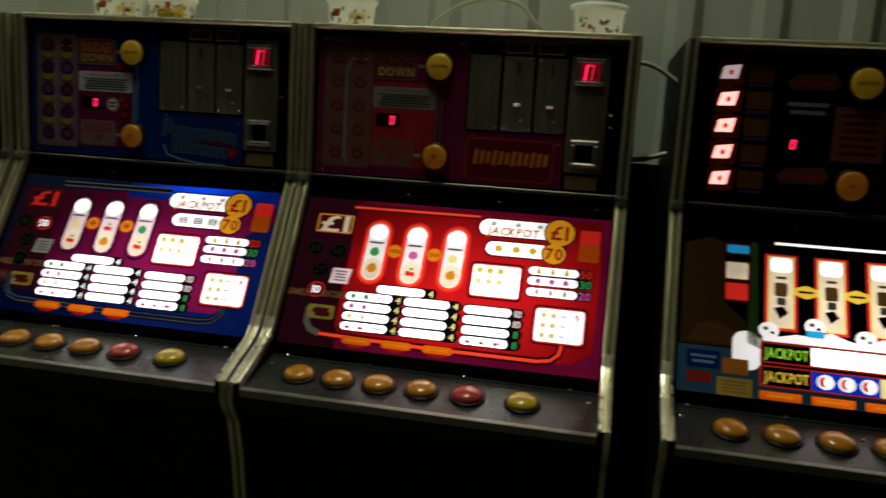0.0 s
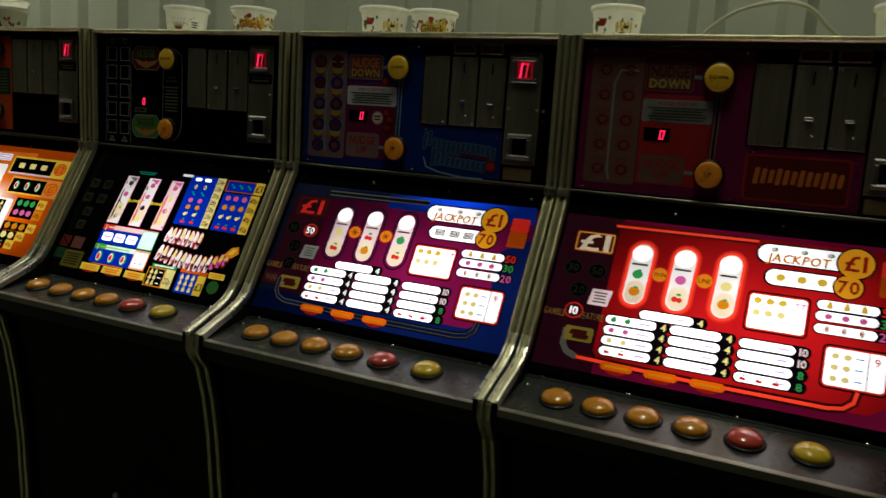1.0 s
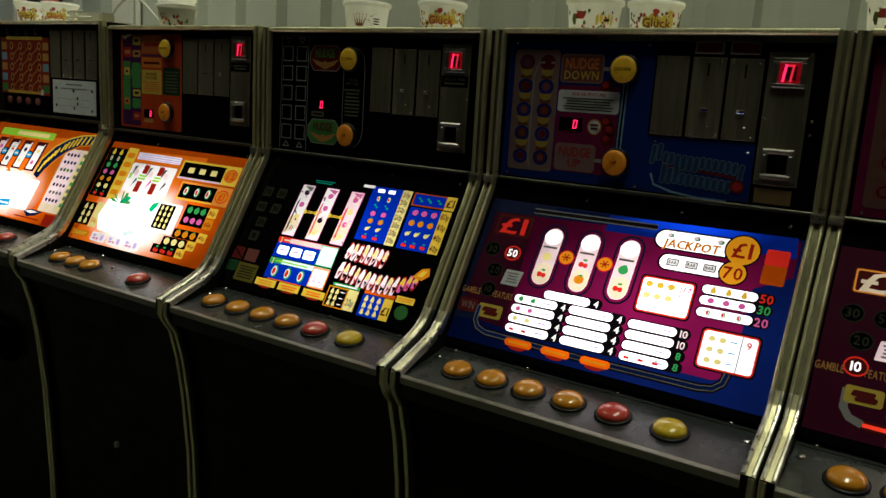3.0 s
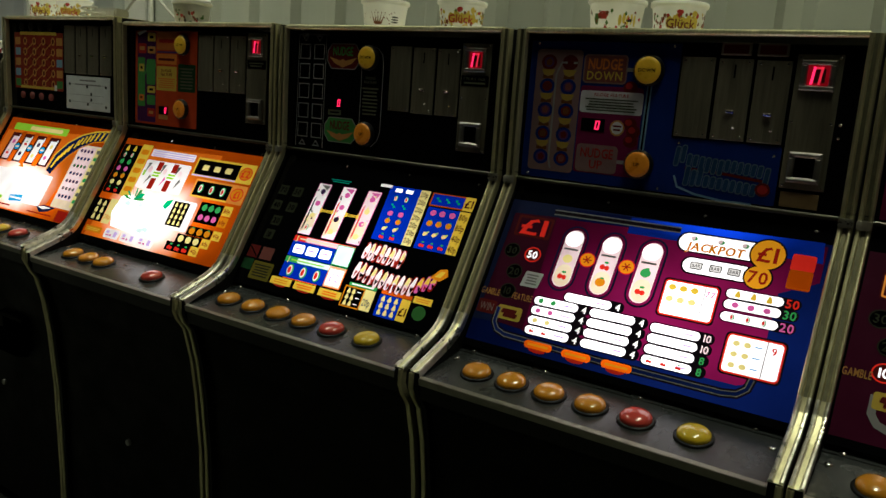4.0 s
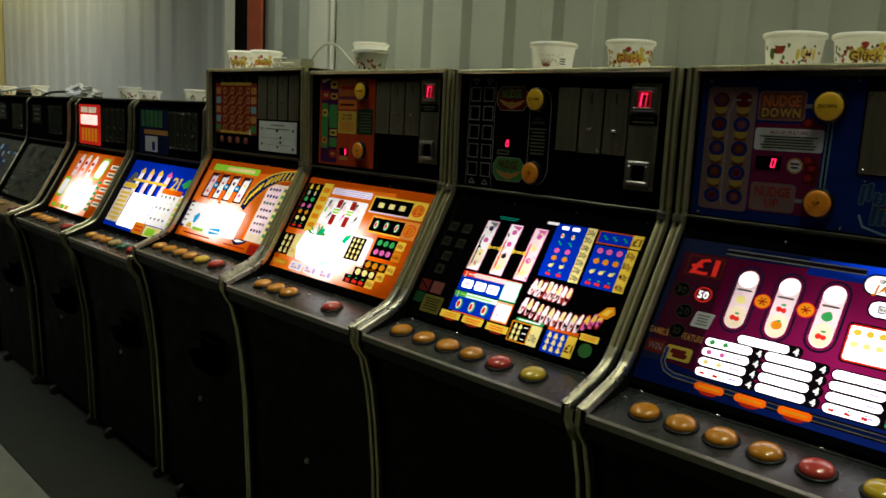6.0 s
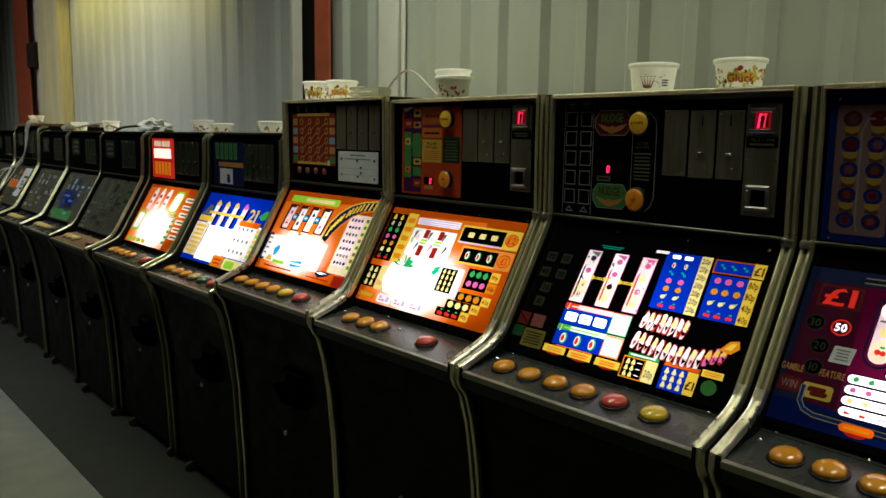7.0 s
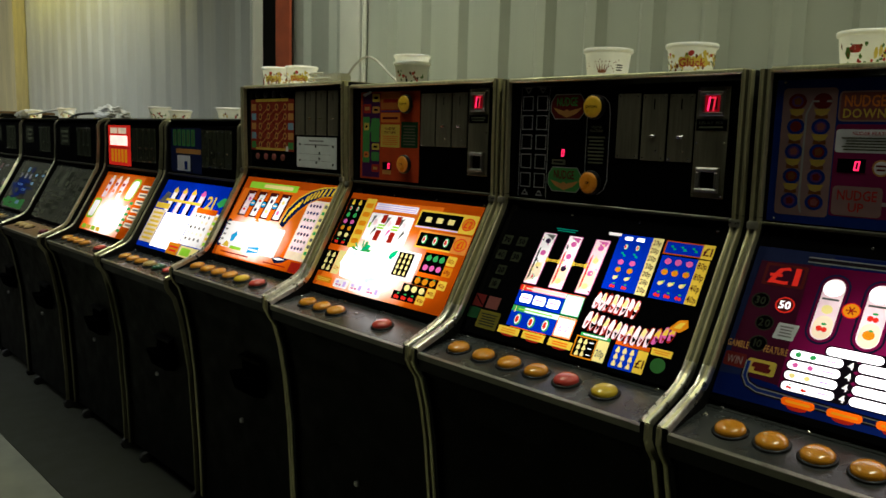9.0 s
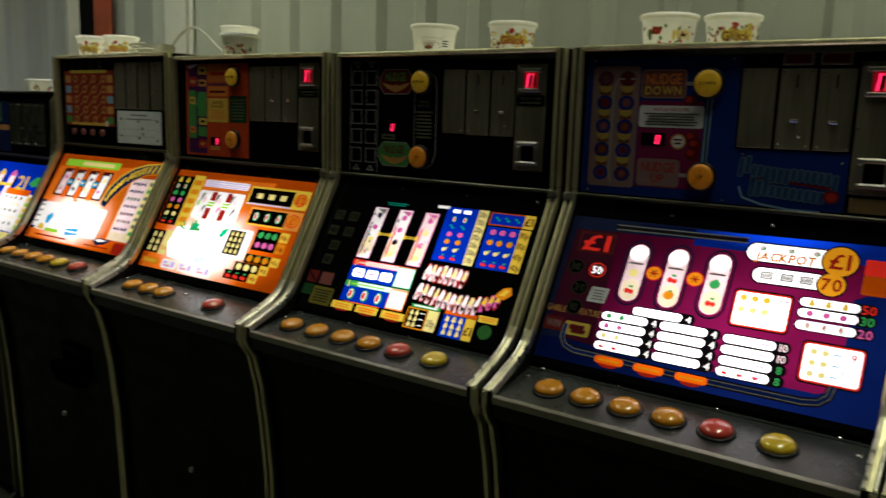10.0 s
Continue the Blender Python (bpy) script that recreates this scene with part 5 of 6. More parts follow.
    s = Shape(G).rect(442, 168, 532, 228, INK_BLACK, 1.6)
    for k in range(3):
        s.fruit(462 + 26 * k, 184, 10, "apple", 2.4).fruit(462 + 26 * k, 212, 10, "plum", 2.4)
    s.finish("award_table", gl)
    finish_apart(Shape(G).rect(533, 168, 566, 196, L_YEL, 1.6).rect(533, 200, 566, 228, L_GOLD, 1.6).text("80p", 549, 182, 12, L_REDDIM, 2.6, 24).text("60p", 549, 214, 12, L_REDDIM, 2.6, 24), "award_value_column", gl)
    for k, (kd, u0, v) in enumerate((("orange", 440, 253), ("lemon", 412, 280), ("cherry", 384, 306))):
        s = Shape(G).rect(u0 - 6, v - 13, u0 + 92, v + 13, INK_BLACK, 1.6 + 0.05 * k)
        for j in range(3):
            s.fruit(u0 + 14 + 30 * j, v, 11, kd, 2.6)
        s.rect(u0 + 94, v - 13, u0 + 126, v + 13, L_YEL, 1.7).text("40p", u0 + 110, v, 11, L_REDDIM, 2.8, 24)
        s.finish("award_strip", gl)
    s = Shape(G).rect(338, 181, 404, 253, INK_BLACK, 2.2)
    for r in range(4):
        for c in range(3):
            s.fruit(352 + 19 * c, 191 + 17 * r, 6.5, "pear", 2.8)
    s.finish("award_table", gl)
    s = Shape(G).rect(6, 216, 68, 288, INK_BLACK, 1.6)
    for r in range(3):
        for c in range(2):
            s.fruit(24 + 26 * c, 230 + 22 * r, 9, "pear", 2.4)
    s.finish("award_table", gl)
    finish_apart(Shape(G).rect(70, 212, 106, 290, L_YEL2, 1.5).text("20p", 88, 268, 13, L_GOLD, 2.6, 26), "award_value_column", gl)
    for k in range(3):
        u = 108 + 76 * k
        s = Shape(G).rect(u, 300, u + 68, 328, L_WHITE2, 1.9, 6)
        s.rect(u + 8, 306, u + 22, 314, L_LAV, 2.5, 1).rect(u + 28, 316, u + 36, 322, L_PINK, 2.5, 1).rect(u + 44, 306, u + 58, 322, L_LAV, 2.5, 2).rect(u + 10, 317, u + 24, 321, L_PINK, 2.5, 1)
        s.finish("hold_lamp", gl, "lit white hold lamp")
    finish_apart(Shape(G).rect(14, 304, 92, 322, L_GOLD, 1.6).bars(20, 308, 86, 318, 2, L_YEL, 2.2), "notice", gl)
    buttons(D, deck, amber_row((98, 172, 240)) + [(448, REDB, "red button")])
    return root


# -- orange machine with an arched title and a trail --
def trail_machine(x, label):
    root, U, G, D, deck = cabinet(x, 1.622, -0.012, label)
    up = panel(U, 22, 300, INK_BLACK, "upper_panel", root)
    rail(U, root)
    s = Shape(U).rect(24, 52, 318, 236, ink("brick_red_print", (0.20, 0.028, 0.018)), 0.8, 3).rect(60, 50, 280, 60, INK_YEL, 1.6, 3).rect(60, 226, 280, 234, INK_YEL, 1.6, 3)
    for r in range(5):
        for c in range(4):
            u, v = 92 + 56 * c, 80 + 34 * r
            s.ell(u, v, 11, 13, INK_SKIN, 2.0, 12).ell(u, v, 6, 8, INK_REDDK, 2.4, 10)
            if r < 4 and c < 3:
                s.line([(u + 10, v + 6), (u + 46, v + 28)], 3, INK_REDDK, 1.6).line([(u + 46, v + 6), (u + 10, v + 28)], 3, INK_SKIN, 1.8)
        s.rect(30, 68 + 34 * r, 62, 92 + 34 * r, (INK_SKIN, INK_BLUE2, INK_SKIN, INK_BLUE2, INK_GREEN)[r], 1.7, 2)
        s.rect(280, 68 + 34 * r, 314, 92 + 34 * r, (INK_SKIN, INK_SKIN, INK_BLUE2, INK_SKIN, INK_GREEN)[r], 1.7, 2)
    s.finish("feature_grid", up, "faded red grid of feature symbols")
    Shape(U).rect(268, 218, 282, 236, INK_WHITE, 3, 2).finish("sticker", up)
    for u in (74, 132, 188, 246):
        for v in (34, 258):
            Shape(U).ring_stack(u, v, [(12, 0), (12, 4), (8, 6)], BEZEL if v < 100 else INK_MAUVE2, 14).finish("feature_button", up)
    plate_bank(U, up, ((328, 384), (393, 448), (457, 512), (523, 580)), 28, 176)
    s = Shape(U).box(336, 182, 572, 286, 0, 1.2, CARDW, 0.3).bars(410, 190, 500, 200, 1, INK_GREY, 3.4).bars(380, 204, 530, 212, 1, INK_GREY, 3.4, 3)
    for u, v in ((356, 208), (452, 214), (552, 212), (474, 236), (474, 254), (356, 262), (552, 272), (456, 268)):
        s.rect(u - 4, v - 4, u + 4, v + 4, INK_BLACK, 3.4)
    s.line([(356, 208), (552, 208)], 1, INK_GREY, 3.2).line([(356, 240), (540, 240)], 1, INK_GREY, 3.2).line([(356, 262), (540, 262)], 1, INK_GREY, 3.2)
    s.finish("instruction_card", up, "pale printed instruction card")
    gl = panel(G, -8, 352, INK_BLACK, "award_glass", root)
    band_screws(G, gl)
    s = Shape(G).rect(8, 12, 604, 334, L_ORANGE, 0.8, 3)
    s.finish("printed_ground", gl)
    s = Shape(G).rect(50, 30, 370, 56, L_LIME, 1.5, 3).rect(150, 36, 340, 50, L_YEL2, 1.9, 6)
    s.finish("caption_strip", gl)
    for k, u in enumerate((90, 166, 242, 318)):
        s = Shape(G).rect(u - 32, 66, u + 30, 170, INK_REDDK, 1.5, 0, 0.08).rect(u - 19, 72, u + 19, 164, L_WHITE2 if k else L_PINKW, 1.9, 3, 0.1)
        s.rect(u - 19, 66, u + 19, 80, INK_REDDK, 2.3, 2, 0.1)
        for j in range(2):
            s.fruit(u + 2 - 6 * j, 100 + 40 * j, 9, ("plum", "cherry", "grape", "lemon")[(k + j) % 4], 2.6)
        s.finish("reel_window", gl, "backlit reel window")
        if k < 3:
            Shape(G).ell(u + 36, 116, 18, 15, INK_BLACK, 2.9, 16).ell(u + 36, 116, 14, 11, L_SKY, 3.2, 16).rect(u + 26, 113, u + 46, 119, L_CREAM, 3.6, 3).finish("win_line_badge", gl)
            Shape(G).rect(u + 25, 60, u + 49, 112, L_ORANGE, 2.4, 0, 0.1).rect(u + 21, 122, u + 46, 174, L_ORANGE, 2.4, 0, 0.1).finish("reel_divider", gl)
    # arched title as plain strokes on a band
    s = Shape(G)
    outer = [(352, 178), (362, 120), (400, 74), (450, 44), (510, 26), (596, 18)]
    inner = [(596, 52), (524, 62), (470, 88), (430, 122), (402, 158), (386, 190)]
    s.poly(outer + inner, INK_BLUE, 2.0)
    s.line(outer, 5, L_YEL, 2.3)
    s.line(inner, 4, L_GOLD, 2.3)
    s.finish("title_arch", gl)
    mid = [((a[0] + b[0]) / 2, (a[1] + b[1]) / 2) for a, b in zip(outer, reversed(inner))]
    s = Shape(G)
    letters = [0.14, 0.20, 0.26, 0.32, 0.38, 0.44, 0.54, 0.60, 0.66, 0.72, 0.78, 0.84, 0.90, 0.96]
    for k, f in enumerate(letters):
        q = f * (len(mid) - 1)
        i = min(int(q), len(mid) - 2)
        u, v = [mid[i][c] + (mid[i + 1][c] - mid[i][c]) * (q - i) for c in (0, 1)]
        s.rect(u - 6, v - 17, u + 6, v + 17, INK_BLACK, 2.6 + 0.02 * k, 2, 0.3).rect(u - 4.5, v - 15, u + 4, v + 15, L_YEL, 3.2, 1, 0.3)
        s.finish("title_stroke", gl)
        s = Shape(G)
    s.bm.free()
    s = Shape(G).poly([(20, 60), (470, 40), (470, 200), (430, 330), (30, 330), (12, 200)], G_TRAIL, 1.2)
    s.rect(40, 196, 410, 300, L_WHITE2, 1.6, 8)
    s.finish("bright_centre", gl, "overbright white centre of the award glass")
    Shape(G).poly([(190, 184), (206, 170), (226, 184)], L_GOLD, 2.3).finish("arrow_print", gl)
    finish_apart(Shape(G).poly([(52, 296), (70, 276), (90, 280), (100, 298)], L_YEL, 2.2).rect(110, 290, 190, 302, L_LIME, 2.2, 2), "yellow_print", gl)
    Shape(G).poly([(86, 250), (112, 232), (124, 246), (112, 272), (94, 276)], L_SKY, 2.2).finish("blue_print", gl)
    Shape(G).poly([(230, 282), (300, 274), (306, 296), (236, 304)], L_SKY, 2.2).rect(236, 286, 300, 292, L_WHITE2, 2.6).finish("blue_print", gl)
    s = Shape(G).rect(10, 190, 40, 300, INK_BLUE, 1.9, 12).rect(20, 200, 60, 290, L_WHITE2, 2.2, 3)
    for r in range(4):
        s.rect(24, 208 + 20 * r, 44, 214 + 20 * r, INK_GREY, 2.6)
    finish_apart(s, "left_list", gl)
    s = Shape(G).rect(468, 74, 588, 290, L_CREAM, 1.6, 6).rect(474, 80, 556, 262, L_PINKW, 2, 3)
    for r in range(7):
        for c in range(4):
            s.ell(488 + 18 * c, 94 + 26 * r, 6.5, 6, (INK_PURPLE, INK_BLUE, INK_GREEN, INK_BLUE, INK_PURPLE, INK_GREY, INK_BLUE)[r], 2.6, 8)
    s.rect(562, 80, 584, 280, L_YEL2, 2)
    for r in range(8):
        s.rect(565, 86 + 24 * r, 581, 98 + 24 * r, L_GREEN if r % 3 == 1 else INK_GREY, 2.5, 3)
    s.finish("award_list", gl)
    Shape(G).poly([(400, 300), (440, 290), (500, 292), (470, 308), (430, 316)], INK_BLUE, 2.2).poly([(410, 300), (440, 294), (480, 296), (440, 304)], L_WHITE2, 2.6).finish("ribbon_print", gl)
    Shape(G).rect(520, 296, 600, 332, L_REDDIM, 1.6).finish("corner_print", gl)
    finish_apart(Shape(G).bars(60, 312, 260, 322, 1, L_REDDIM, 1.6).bars(360, 316, 500, 324, 1, L_REDDIM, 1.6), "caption", gl)
    payout(root, 0.385, 0.70)
    buttons(D, deck, amber_row((52, 132, 212, 290)) + [(372, YELB, "yellow button"), (470, REDB, "red button")])
    return root


def payout(root, x, z):
    """A black payout opening with a hood over it and a cup below."""
    w = 0.125
    # Uncut solid slab: the opening's inner darkness is put into its black colour.
    slab(x, x + w, [(-0.19, z), (-0.222, z - 0.004), (-0.219, z - 0.10), (-0.19, z - 0.10)], HOLE, "payout_opening", root, "black payout opening in the lower door")
    slab(x - 0.012, x + w, [(-0.19, z + 0.014), (-0.228, z + 0.004), (-0.230, z - 0.006), (-0.19, z - 0.004)], BLACK_PAINT, "payout_hood", root)
    slab(x - 0.03, x + w * 0.8, [(-0.19, z - 0.055), (-0.250, z - 0.050), (-0.252, z - 0.058), (-0.232, z - 0.118), (-0.19, z - 0.128)], HOLE, "payout_cup", root, "black payout cup")


# -- the lower machines at the far end --
def low_machine(x, kind, label, wood=False):
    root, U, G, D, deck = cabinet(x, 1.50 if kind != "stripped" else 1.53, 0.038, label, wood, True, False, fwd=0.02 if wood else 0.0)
    up = panel(U, 30, 236, INK_BLACK, "upper_panel", root)
    rail(U, root, 236)
    gl = panel(G, -8, 352, INK_BLACK, "award_glass", root)
    if kind == "blue":
        Shape(U).rect(30, 40, 316, 230, INK_NAVYDK, 0.6, 3).finish("printed_ground", up)
        for k in range(5):
            Shape(U).rect(54 + 43 * k, 46, 86 + 43 * k, 116, INK_GREEN, 1.4, 2).rect(64 + 43 * k, 54, 76 + 43 * k, 108, INK_DIM2, 1.8, 2).finish("feature_lamp", up)
        finish_apart(Shape(U).rect(80, 128, 312, 148, INK_SKIN, 1.6, 2), "feature_sign", up)
        finish_apart(Shape(U).rect(92, 156, 214, 222, INK_WHITE, 1.6, 2).rect(160, 180, 190, 216, INK_BLUE, 2.4), "instruction_plate", up)
        plate_bank(U, up, ((326, 382), (390, 446), (454, 510), (518, 574)), 46, 200, INK_DIM)
        s = Shape(G).rect(6, 14, 610, 334, L_BLUE, 0.8, 3)
        s.finish("printed_ground", gl)
        for k in range(4):
            u = 120 + 84 * k
            c = (L_WHITE2, L_PINKW, L_PINKW, L_PINKW)[k]
            Shape(G).poly([(u - 14, 160), (u - 4, 64), (u + 14, 44), (u + 34, 64), (u + 22, 166)], c, 1.6).poly([(u + 36, 70), (u + 52, 74), (u + 40, 166), (u + 26, 166)], INK_BLACK, 1.5).poly([(u - 8, 62), (u + 14, 42), (u + 36, 62), (u + 26, 70), (u, 70)], L_YEL if k != 3 else L_PINK, 2).finish("reel_window", gl, "backlit reel window")
        Shape(G).rect(80, 100, 400, 112, L_YEL, 2.3).finish("win_line", gl)
        Shape(G).text("21", 470, 92, 56, L_YEL, 2, 70).finish("number_sign", gl, "yellow number sign")
        Shape(G).poly([(520, 90), (560, 62), (606, 66), (600, 92), (550, 106)], L_GREEN, 1.8).finish("leaf_print", gl)
        finish_apart(Shape(G).rect(390, 118, 560, 142, L_ORANGE, 1.8, 3), "caption", gl)
        Shape(G).rect(136, 164, 374, 322, L_WHITE, 1.8, 3, 0.05).finish("bright_centre", gl, "overbright white centre of the award glass")
        s = Shape(G).rect(382, 134, 606, 284, L_WHITE2, 1.7, 3, 0.05)
        for r in range(5):
            for c in range(4):
                s.ell(408 + 36 * c, 154 + 25 * r, 8, 7, (INK_GREY, L_CREAM)[r % 2], 2.4, 8)
        s.rect(552, 140, 604, 278, L_CREAM, 2.2)
        for r in range(6):
            s.rect(560, 146 + 22 * r, 596, 158 + 22 * r, (L_YEL, L_LIME)[r % 2], 2.6, 3)
        s.finish("award_list", gl)
        finish_apart(Shape(G).rect(12, 124, 140, 150, L_YEL, 1.8, 3).poly([(20, 120), (60, 70), (100, 76), (92, 122)], INK_GREY, 1.5).rect(10, 156, 130, 312, L_CREAM, 1.7, 3).bars(18, 164, 122, 304, 7, L_YEL, 2.3), "left_list", gl)
        Shape(G).rect(300, 284, 400, 334, L_GOLD, 1.9, 3).bars(312, 294, 390, 326, 2, L_RED, 2.4).rect(404, 288, 604, 334, L_YEL2, 1.9, 3).rect(420, 296, 500, 328, L_LIME, 2.4, 8).finish("award_box", gl)
        buttons(D, deck, amber_row((86, 168, 250)) + [(334, AMBER_OLD, "faded amber button"), (420, GRNB, "dark green button"), (512, REDB, "red button")])
    elif kind == "orange":
        s = Shape(U).rect(12, 34, 290, 230, L_RED, 0.8, 3)
        s.rect(40, 46, 130, 74, L_CREAM, 1.6).rect(140, 46, 240, 74, L_CREAM, 1.6)
        for k in range(5):
            s.rect(46 + 42 * k, 150, 76 + 42 * k, 214, L_GOLD, 1.6, 2)
        s.rect(24, 140, 276, 146, L_REDDIM, 2)
        s.finish("lit_sign", up, "glowing red feature sign")
        Shape(U).rect(36, 84, 252, 132, L_LEDHOT, 2, 4).finish("lamp_window", up, "overbright red lamp window")
        plate_bank(U, up, ((310, 370), (378, 438), (446, 506), (514, 574)), 46, 204, INK_DIM)
        s = Shape(G).rect(6, 14, 610, 334, L_ORANGE, 0.8, 3)
        s.finish("printed_ground", gl)
        for k in range(3):
            u = 110 + 84 * k
            Shape(G).rect(u - 26, 46, u + 22, 150, L_PINKW, 1.6, 4, 0.12).rect(u - 8, 30, u + 22, 48, L_CREAM, 1.7, 5).rect(u - 18, 66, u + 10, 82, L_REDDIM, 2.2, 4, 0.12).rect(u - 22, 104, u + 6, 118, L_ORANGE, 2.2, 4, 0.12).finish("reel_window", gl, "backlit reel window")
        Shape(G).rect(350, 34, 450, 150, L_LIME, 1.6, 30, 0.2).rect(360, 44, 438, 140, L_WHITE2, 2, 26, 0.2).finish("award_oval", gl)
        s = Shape(G).poly([(20, 30), (480, 20), (470, 332), (10, 332)], G_LOW, 1.2)
        s.poly([(170, 180), (300, 205), (440, 170), (432, 290), (380, 318), (190, 300), (140, 240)], L_WHITE, 1.5)
        s.finish("bright_centre", gl, "overbright white centre of the award glass")
        Shape(G).rect(20, 160, 110, 270, L_LIME, 1.6, 20, 0.1).rect(30, 172, 100, 258, L_WHITE2, 2, 16, 0.1).finish("award_oval", gl)
        s = Shape(G)
        for r in range(6):
            s.rect(490, 60 + 38 * r, 600, 84 + 38 * r, L_CREAM, 1.6, 4).bars(500, 64 + 38 * r, 590, 80 + 38 * r, 1, INK_GREY, 2.2, r)
            s.rect(440, 150 + 28 * r, 480, 164 + 28 * r, L_GREEN, 2.2, 4)
        s.finish("award_list", gl)
        s = Shape(G)
        for k in range(4):
            s.rect(30 + 60 * k, 304, 82 + 60 * k, 326, L_YEL if k % 2 else L_LIME, 1.8, 4)
        finish_apart(s, "hold_lamp", gl)
        buttons(D, deck, amber_row((80, 160, 240, 320), AMBER) + [(500, REDB, "red button")])
    else:
        rnd = random.Random(ord(kind[0]) + len(kind))
        cols = {"dark": (INK_DIM, INK_DIM2), "bluish": (INK_DIM2, INK_BLUE2, INK_BLUE, INK_GREEN, INK_DIM), "grey": (INK_GREY, INK_DIM2, INK_MAUVE), "stripped": (INK_DIM2, INK_ORANGE, INK_SKIN, INK_GREY)}[kind]
        finish_apart(Shape(U).rect(60, 50, 210, 150, INK_DIM, 1.2, 3).bars(80, 60, 190, 140, 3, INK_DIM2, 2), "printed_ground", up)
        plate_bank(U, up, ((330, 390), (400, 460), (470, 530)), 50, 200, INK_DIM)
        Shape(G).rect(6, 14, 610, 334, INK_HAZE, 0.8, 3).finish("printed_ground", gl)
        if kind == "bluish":
            Shape(G).poly([(120, 120), (320, 100), (360, 220), (200, 260), (90, 220)], INK_BLUE, 1.2).finish("blue_print", gl)
            Shape(G).rect(60, 262, 420, 326, INK_GREEN, 1.3, 10).finish("green_print", gl)
        for k in range(3):
            u = 120 + 88 * k
            Shape(G).rect(u - 26, 40, u + 30, 140, INK_DIM2 if k % 2 else INK_DIM, 1.5, 6, 0.08).rect(u - 18, 52, u + 20, 86, cols[k % len(cols)], 1.9, 6, 0.08).rect(u - 18, 96, u + 20, 128, INK_GREY if kind != "dark" else INK_DIM2, 2.0, 8, 0.08).finish("reel_window", gl)
        for k in range(26):
            r, c = divmod(k, 5)
            u, v = 22 + 118 * c + rnd.uniform(-10, 14), (60 if c > 2 else 160) + 30 * r + rnd.uniform(-6, 8)
            w, h = rnd.uniform(40, 104), rnd.uniform(12, 24)
            s = Shape(G).rect(u, v, min(u + w, 606), min(v + h, 330), rnd.choice(cols + (INK_DIM2, INK_DIM2)), 2.2 + 0.06 * k, 3, rnd.uniform(0, 0.12))
            if k % 2:
                s.bars(u + 5, v + 3, min(u + w, 606) - 5, min(v + h, 330) - 3, 2, INK_DIM2 if k % 4 == 1 else INK_DIM, 3.9, k)
            s.finish("award_print", gl)
        if kind == "stripped":
            Shape(G).rect(40, 130, 300, 200, INK_ORANGE, 2.8, 4, 0.1).finish("orange_print", gl)
            Shape(G).rect(300, 30, 470, 260, INK_WHITE, 2.6, 2, 0.1).finish("loose_paper", gl, "pale sheet of paper on the glass")
        caps = {"dark": [(90, AMBER_OLD, ""), (170, AMBER_OLD, ""), (250, AMBER_OLD, ""), (490, surf("dark_red_button", (0.16, 0.02, 0.025), 0.3, coat=0.4), "dark red button")]}
        row = caps.get(kind) or [(90 + 76 * k, AMBER_OLD, "faded cream button") for k in range(4)] + [(400, BRONZE, "brown button"), (490, BEZEL, "dark button")]
        buttons(D, deck, row, 25)
    # payout recess on the door
    payout(root, 0.40, 0.63)
    return root


